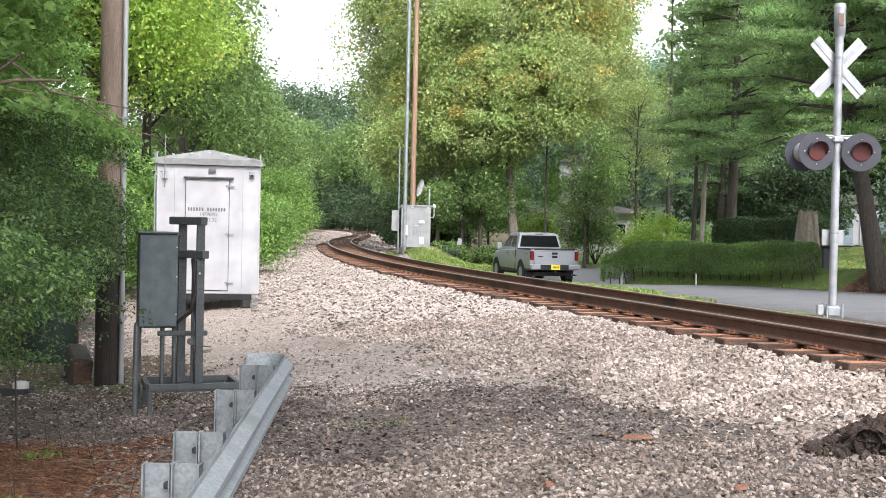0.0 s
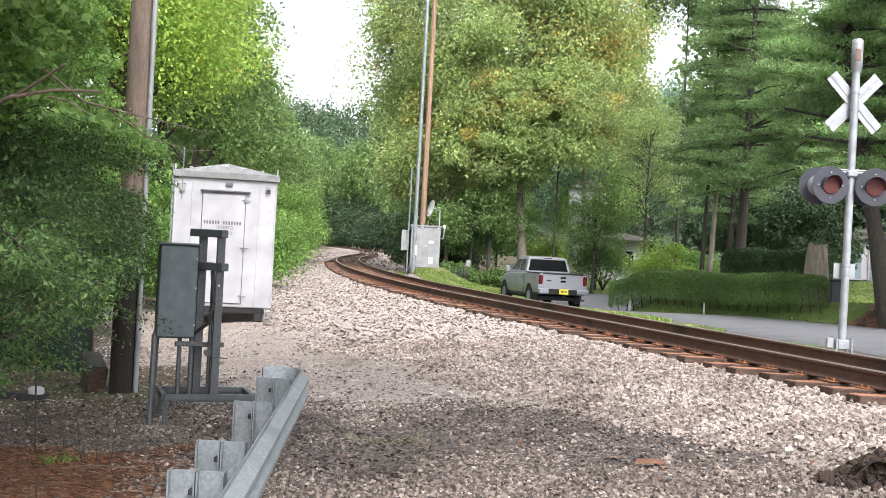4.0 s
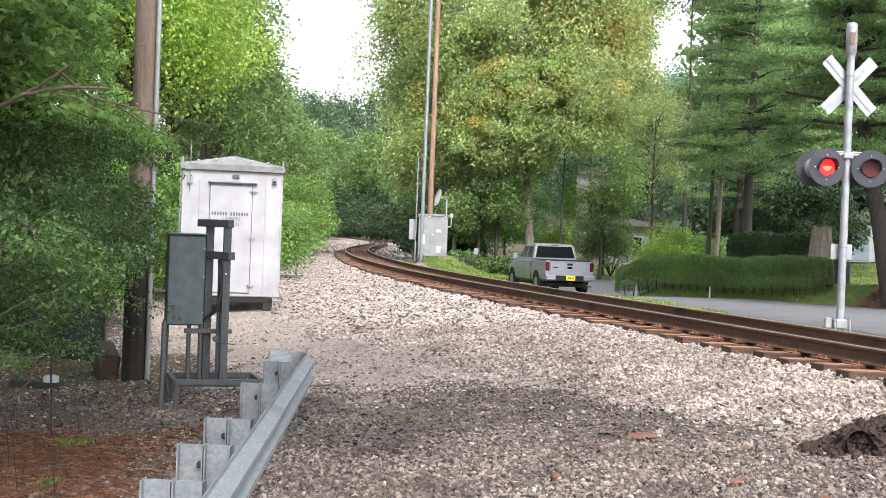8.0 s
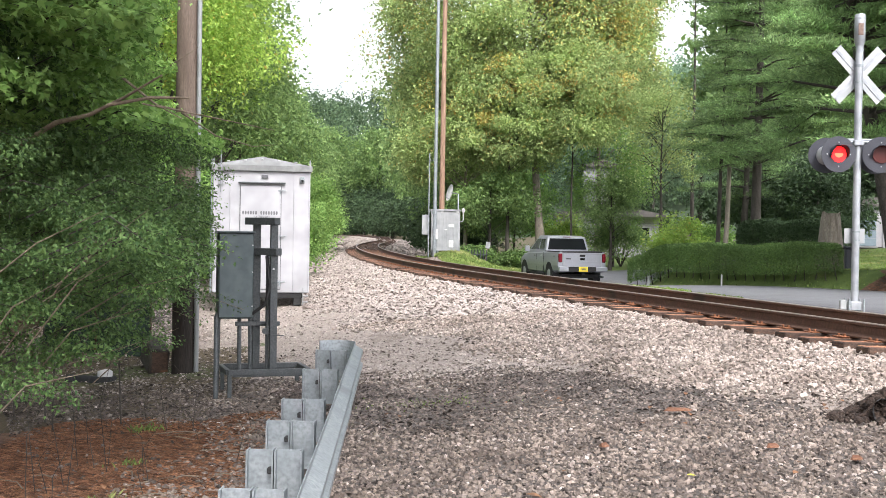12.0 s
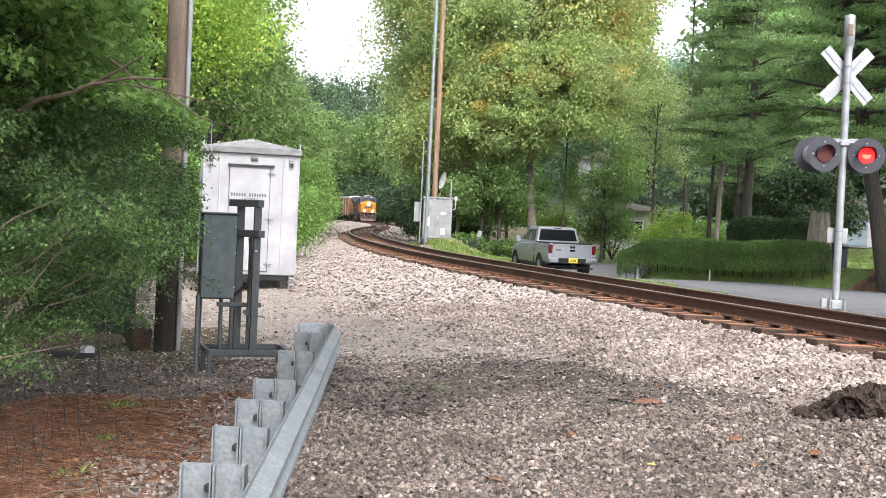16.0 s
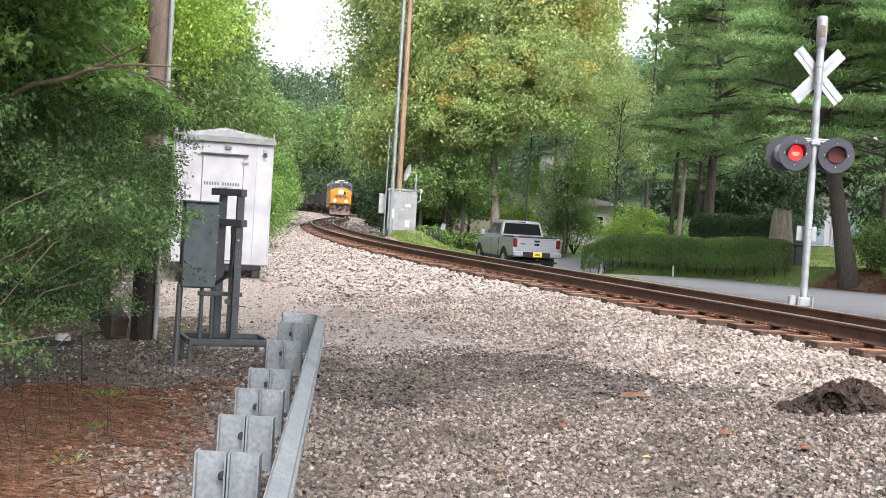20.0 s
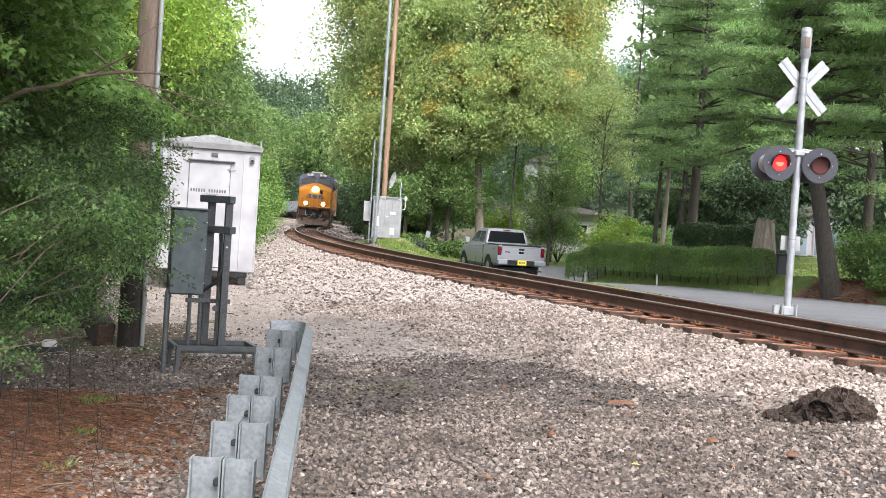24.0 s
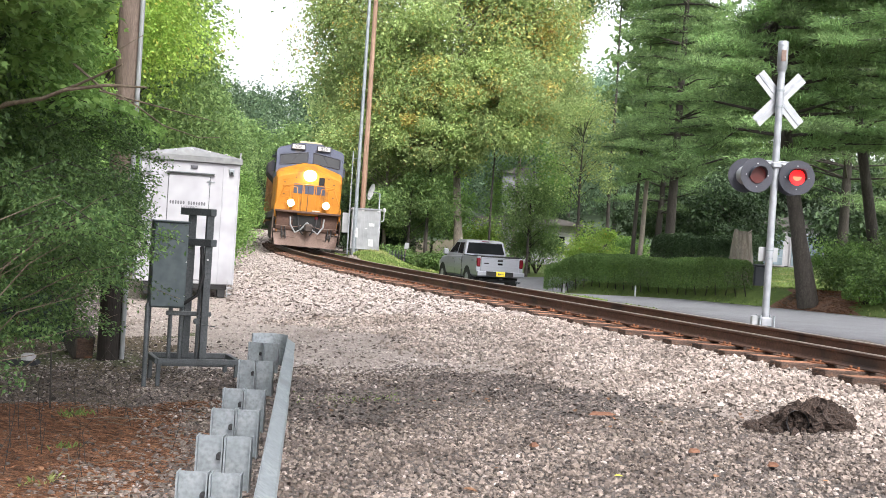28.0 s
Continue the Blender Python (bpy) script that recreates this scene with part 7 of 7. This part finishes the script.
        for i in range(4):
            part("step", Build().box((sx * 1.28, 0.32, 0.42 + 0.26 * i), (0.4, 0.3, 0.03), 0.006), LOCO_DARK, t)
        part("step_side", Build().box((sx * 1.5, 0.4, 0.85), (0.03, 0.5, 1.1), 0.006), LOCO_GREY, t)
        part("walkway_rail", Build().tube([(sx * 1.45, 5.2, 1.65), (sx * 1.45, 5.2, 2.5), (sx * 1.45, 21, 2.5), (sx * 1.45, 21, 1.65)], 0.025, 5), LOCO_YELLOW, t)
    part("headlight_housing", Build().box((0.0, 0.62, 3.16), (0.5, 0.14, 0.4), 0.06), LOCO_YELLOW, t)
    # overlapping lenses widened into one blob, as the bloom of the lamps
    for sx in (-0.06, 0.06):
        part("headlight", Build().tube([(sx, 0.56, 3.16), (sx, 0.5, 3.16), (sx, 0.46, 3.16)], [0.22, 0.19, 0.06], 20), HEAD_GLOW, t, "bright lit headlight")
    part("nose_door_window", Build().box((0.54, 0.612, 2.96), (0.26, 0.03, 0.32), 0.05), GLASS_DARK, t)
    part("nose_emblem", Build().box((-0.46, 0.6, 2.58), (0.44, 0.014, 0.42), 0.006).box((0.02, 0.6, 2.58), (0.4, 0.014, 0.42), 0.006).box((0.5, 0.6, 2.58), (0.44, 0.014, 0.42), 0.006), LOCO_BLUE, t, "blue block emblem on the nose")
    part("nose_door", Build().box((0.0, 0.612, 2.2), (0.62, 0.02, 1.1), 0.01), LOCO_YELLOW, t)
    for x in (-0.33, 0.33, -0.7, 0.7):
        part("nose_seam", Build().box((x, 0.606, 2.1), (0.014, 0.012, 0.9)), LOCO_DARK, t)
    part("anticlimber", Build().box((0, 0.25, 1.58), (2.9, 0.7, 0.08), 0.015), LOCO_RUST, t)
    part("front_rail", Build().tube([(-1.15, 0.16, 2.66), (-0.5, 0.14, 2.74), (0.5, 0.14, 2.74), (1.15, 0.16, 2.66)], 0.022, 6), LOCO_YELLOW, t)
    for x in (-0.3, 0.3, -0.05):
        part("rail_stanchion", Build().tube([(x, 0.15, 1.62), (x, 0.15, 2.72)], 0.018, 6), LOCO_DARK if x == -0.05 else LOCO_YELLOW, t)
    for i in range(5):
        part("grab_iron", Build().tube([(-1.2, 0.6, 1.95 + 0.24 * i), (-1.2, 0.53, 1.95 + 0.24 * i), (-0.9, 0.53, 1.95 + 0.24 * i), (-0.9, 0.6, 1.95 + 0.24 * i)], 0.014, 5), LOCO_YELLOW, t)
    for x, z in ((-1.1, 2.3), (1.1, 2.3), (-1.1, 2.8), (1.1, 2.85), (-0.6, 3.05), (0.85, 3.08), (0.9, 2.0), (-0.9, 2.05)):
        part("bolt_plate", Build().box((x, 0.605, z), (0.06, 0.02, 0.05), 0.006), LOCO_DARK, t)
    part("white_light_bar", Build().box((0.36, 0.08, 1.66), (0.34, 0.03, 0.05), 0.008), WHITE, t)
    part("anticlimber_edge", Build().box((0, -0.06, 1.55), (2.8, 0.12, 0.05), 0.01), LOCO_RUST, t)
    for sx in (-1, 1):
        part("pilot_bracket", Build().box((sx * 1.0, 0.08, 0.62), (0.22, 0.1, 0.18), 0.02), LOCO_DARK, t)
        part("pilot_handhold", Build().tube([(sx * 0.5, 0.02, 0.55), (sx * 0.5, -0.05, 0.5), (sx * 0.9, -0.02, 0.5), (sx * 0.9, 0.04, 0.55)], 0.016, 5), LOCO_GREY, t)
        part("mu_hose", Build().tube([(sx * 0.42, 0.08, 1.4), (sx * 0.4, -0.05, 1.1), (sx * 0.3, -0.1, 0.8), (sx * 0.14, -0.14, 0.62)], 0.028, 6), BLACK_RUBBER, t)
        part("side_skirt", Build().box((sx * 1.46, 1.2, 1.2), (0.06, 1.4, 0.8), 0.02), LOCO_GREY, t)
    part("end_sill", Build().box((0, 0.12, 1.5), (0.9, 0.06, 0.1), 0.01), LOCO_YELLOW, t)
    part("end_plate", Build().box((0, 0.2, 1.15), (2.7, 0.1, 0.75), 0.02), LOCO_RUST, t, "grimy brown end plate")
    plow = Build()
    plow.add([(-1.46, 0.3, 0.8), (1.46, 0.3, 0.8), (1.36, 0.02, 0.12), (-1.36, 0.02, 0.12), (-1.46, 0.5, 0.8), (1.46, 0.5, 0.8), (1.36, 0.5, 0.12), (-1.36, 0.5, 0.12), (0, 0.1, 0.8), (0, -0.16, 0.12)],
             [(0, 8, 9, 3), (8, 1, 2, 9), (0, 3, 7, 4), (1, 5, 6, 2), (4, 7, 6, 5), (0, 4, 5, 1, 8), (3, 9, 2, 6, 7)])
    part("snow_plough", plow, LOCO_GREY, t, "dusty grey pilot plough")
    part("coupler", Build().box((0, -0.1, 0.95), (0.24, 0.7, 0.26), 0.05).box((0.06, -0.45, 0.93), (0.34, 0.2, 0.34), 0.06), LOCO_DARK, t)
    # flat near-black panel; the pocket's shade is in its colour, nothing is hollow
    part("coupler_pocket", Build().box((0, 0.13, 1.1), (1.25, 0.06, 0.72), 0.03), DARK, t)
    for sx in (-1, 1):
        part("air_hose", Build().tube([(sx * 0.75, 0.08, 1.35), (sx * 0.72, -0.04, 1.0), (sx * 0.5, -0.06, 0.7), (sx * 0.25, -0.1, 0.85), (0, -0.12, 1.15)], 0.035, 6), CASE_METAL, t)
        for j in (0.95, 1.1):
            part("brake_hose", Build().tube([(sx * j, 0.12, 0.95), (sx * j, -0.02, 0.8), (sx * (j - 0.06), -0.04, 0.42)], 0.025, 6), BLACK_RUBBER, t)
        part("cut_lever", Build().tube([(sx * 0.25, 0.02, 1.0), (sx * 0.6, 0.02, 0.92), (sx * 1.35, 0.04, 0.95)], 0.018, 6), LOCO_GREY, t)
    part("red_marker", Build().box((0.4, 0.08, 1.38), (0.14, 0.08, 0.14), 0.02), TAIL_RED, t)
    part("m_u_box", Build().box((-0.6, 0.14, 1.3), (0.2, 0.08, 0.16), 0.02), LOCO_DARK, t)
    hood = Build().prism([(-0.9, 1.62), (0.9, 1.62), (0.92, 3.9), (0.7, 4.25), (-0.7, 4.25), (-0.92, 3.9)], "y", 5.0, 16.5)
    part("long_hood", hood, HOOD_GRIME, t, "grimy dark engine hood")
    rad = Build().prism([(-1.0, 1.62), (1.0, 1.62), (1.05, 3.4), (1.55, 3.9), (1.55, 4.4), (1.2, 4.6), (-1.2, 4.6), (-1.55, 4.4), (-1.55, 3.9), (-1.05, 3.4)], "y", 16.5, 21.5)
    part("radiator", rad, HOOD_GRIME, t)
    for i in range(14):
        for sx in (-1, 1):
            part("hood_door", Build().box((sx * 0.93, 5.5 + 0.78 * i, 2.6), (0.03, 0.7, 1.7), 0.01), HOOD_GRIME, t)
    part("fuel_tank", Build().box((0, 11.2, 0.75), (2.6, 5.5, 1.0), 0.12), LOCO_DARK, t)
    truck_frame(t, 4.3)
    truck_frame(t, 18.1)
    for ob in t.children_recursive:
        if ob.parent == t:
            ob.matrix_basis = Matrix.Diagonal((1, 1, 1.05, 1)) @ ob.matrix_basis
    return t


def make_boxcar():
    t = thing("boxcar", "tan boxcar with white ribs and a white roof", "freight car")
    part("body", Build().box((0, 8, 2.85), (2.8, 15.2, 3.4), 0.03), CAR_TAN, t)
    part("roof", Build().prism([(-1.46, 4.54), (1.46, 4.54), (1.46, 4.95), (0, 5.12), (-1.46, 4.95)], "y", 0.3, 15.7), WHITE, t, "white metal roof")
    for i in range(16):
        for sx in (-1, 1):
            part("rib", Build().box((sx * 1.42, 0.7 + 0.97 * i, 2.7), (0.07, 0.16, 3.3), 0.01), WHITE if i % 3 == 1 else CAR_TAN, t)
    for x in (-1.25, 1.25):
        part("end_ladder", Build().box((x, 0.36, 2.7), (0.06, 0.06, 3.0), 0.01), CAR_TAN, t)
    part("sill", Build().box((0, 8, 1.1), (2.6, 15.6, 0.3), 0.03), LOCO_DARK, t)
    truck_frame(t, 2.6, 2)
    truck_frame(t, 13.4, 2)
    return t


def make_hopper(paint, label):
    t = thing("hopper_car", label, "hopper car", group="freight cars of the train")
    body = Build().prism([(0.3, 3.3), (15.2, 3.3), (14.4, 1.6), (11, 1.15), (9, 1.5), (7.75, 1.15), (6.5, 1.5), (4.5, 1.15), (1.1, 1.6)], "x", -1.45, 1.45)
    part("body", body, paint, t)
    part("load", Build().add([(-1.3, 0.6, 3.31), (1.3, 0.6, 3.31), (1.3, 14.9, 3.31), (-1.3, 14.9, 3.31), (0, 2, 3.6), (0, 13.5, 3.6)], [(0, 1, 4), (1, 2, 5, 4), (2, 3, 5), (3, 0, 4, 5)]), DARK, t, "black coal load")
    for i in range(13):
        for sx in (-1, 1):
            part("rib", Build().box((sx * 1.5, 1.1 + 1.1 * i, 2.5), (0.1, 0.14, 1.7), 0.015), paint, t)
    for sx in (-1, 1):
        part("top_chord", Build().box((sx * 1.47, 7.75, 3.32), (0.14, 15.0, 0.14), 0.02), paint, t)
    part("sill", Build().box((0, 7.75, 1.05), (0.6, 15.4, 0.3), 0.03), LOCO_DARK, t)
    truck_frame(t, 2.0, 2)
    truck_frame(t, 13.5, 2)
    return t


LOCO, BOXCAR = make_locomotive(), make_boxcar()
HOPPER, PALE = make_hopper(HOPPER_GREY, "grimy grey ribbed coal hopper car"), make_hopper(CAR_PALE, "pale blue-grey ribbed hopper car")
HOPPERS = [HOPPER] + [copy_thing(HOPPER, Matrix()) for _ in range(2)] + [PALE] + [copy_thing(PALE, Matrix()) for _ in range(4)]
SPEED, NOSE_28 = 14.3, float(np.interp(50.1, fine_y, arc))


def motions():
    front = lambda t: NOSE_28 + SPEED * (28 - t) - 0.14 * (36 - max(t - 22, 0) ** 2)  # noqa: E731
    back = 0.0
    for car, length in [(LOCO, 22.6), (BOXCAR, 16.4)] + [(h, 16.0) for h in HOPPERS]:
        rows = []
        for i in range(57):
            t = i * 0.5
            s = front(t) + back
            a, c = on_track(s + 0.19 * length), on_track(s + 0.8 * length)
            turn = math.atan2(-(c[0] - a[0]), c[1] - a[1])
            u = 0.19 * length
            rows.append((t, pose(a[0] + u * math.sin(turn), a[1] - u * math.cos(turn), a[2], ry=float(cant(a[1])), rz=math.degrees(turn))))
        walk(car, rows)
        back += length
    for sh, phase in zip(SHUTTERS, (0, 1)):
        home = sh.matrix_basis.copy()
        rows = [(0.0, home)]
        for t0, t1 in LIT[phase]:
            f0, f1 = round(t0 * FPS), round(t1 * FPS)
            rows += [((f0 - 1) / FPS, home), (f0 / FPS, home @ pose(0, 0, 0, rx=-86)), (f1 / FPS, home @ pose(0, 0, 0, rx=-86)), ((f1 + 1) / FPS, home)]
        rows = [r for r in rows if r[0] < 27.99]
        rows.append((28.0, rows[-1][1]))
        walk(sh, rows)


BEAT = 1.0812
LIT = [[(4.41 + i * BEAT, 4.96 + i * BEAT) for i in range(22) if 4.41 + i * BEAT < 27.4], [(4.985 + i * BEAT, 5.48 + i * BEAT) for i in range(22) if 4.985 + i * BEAT < 27.9]]
motions()
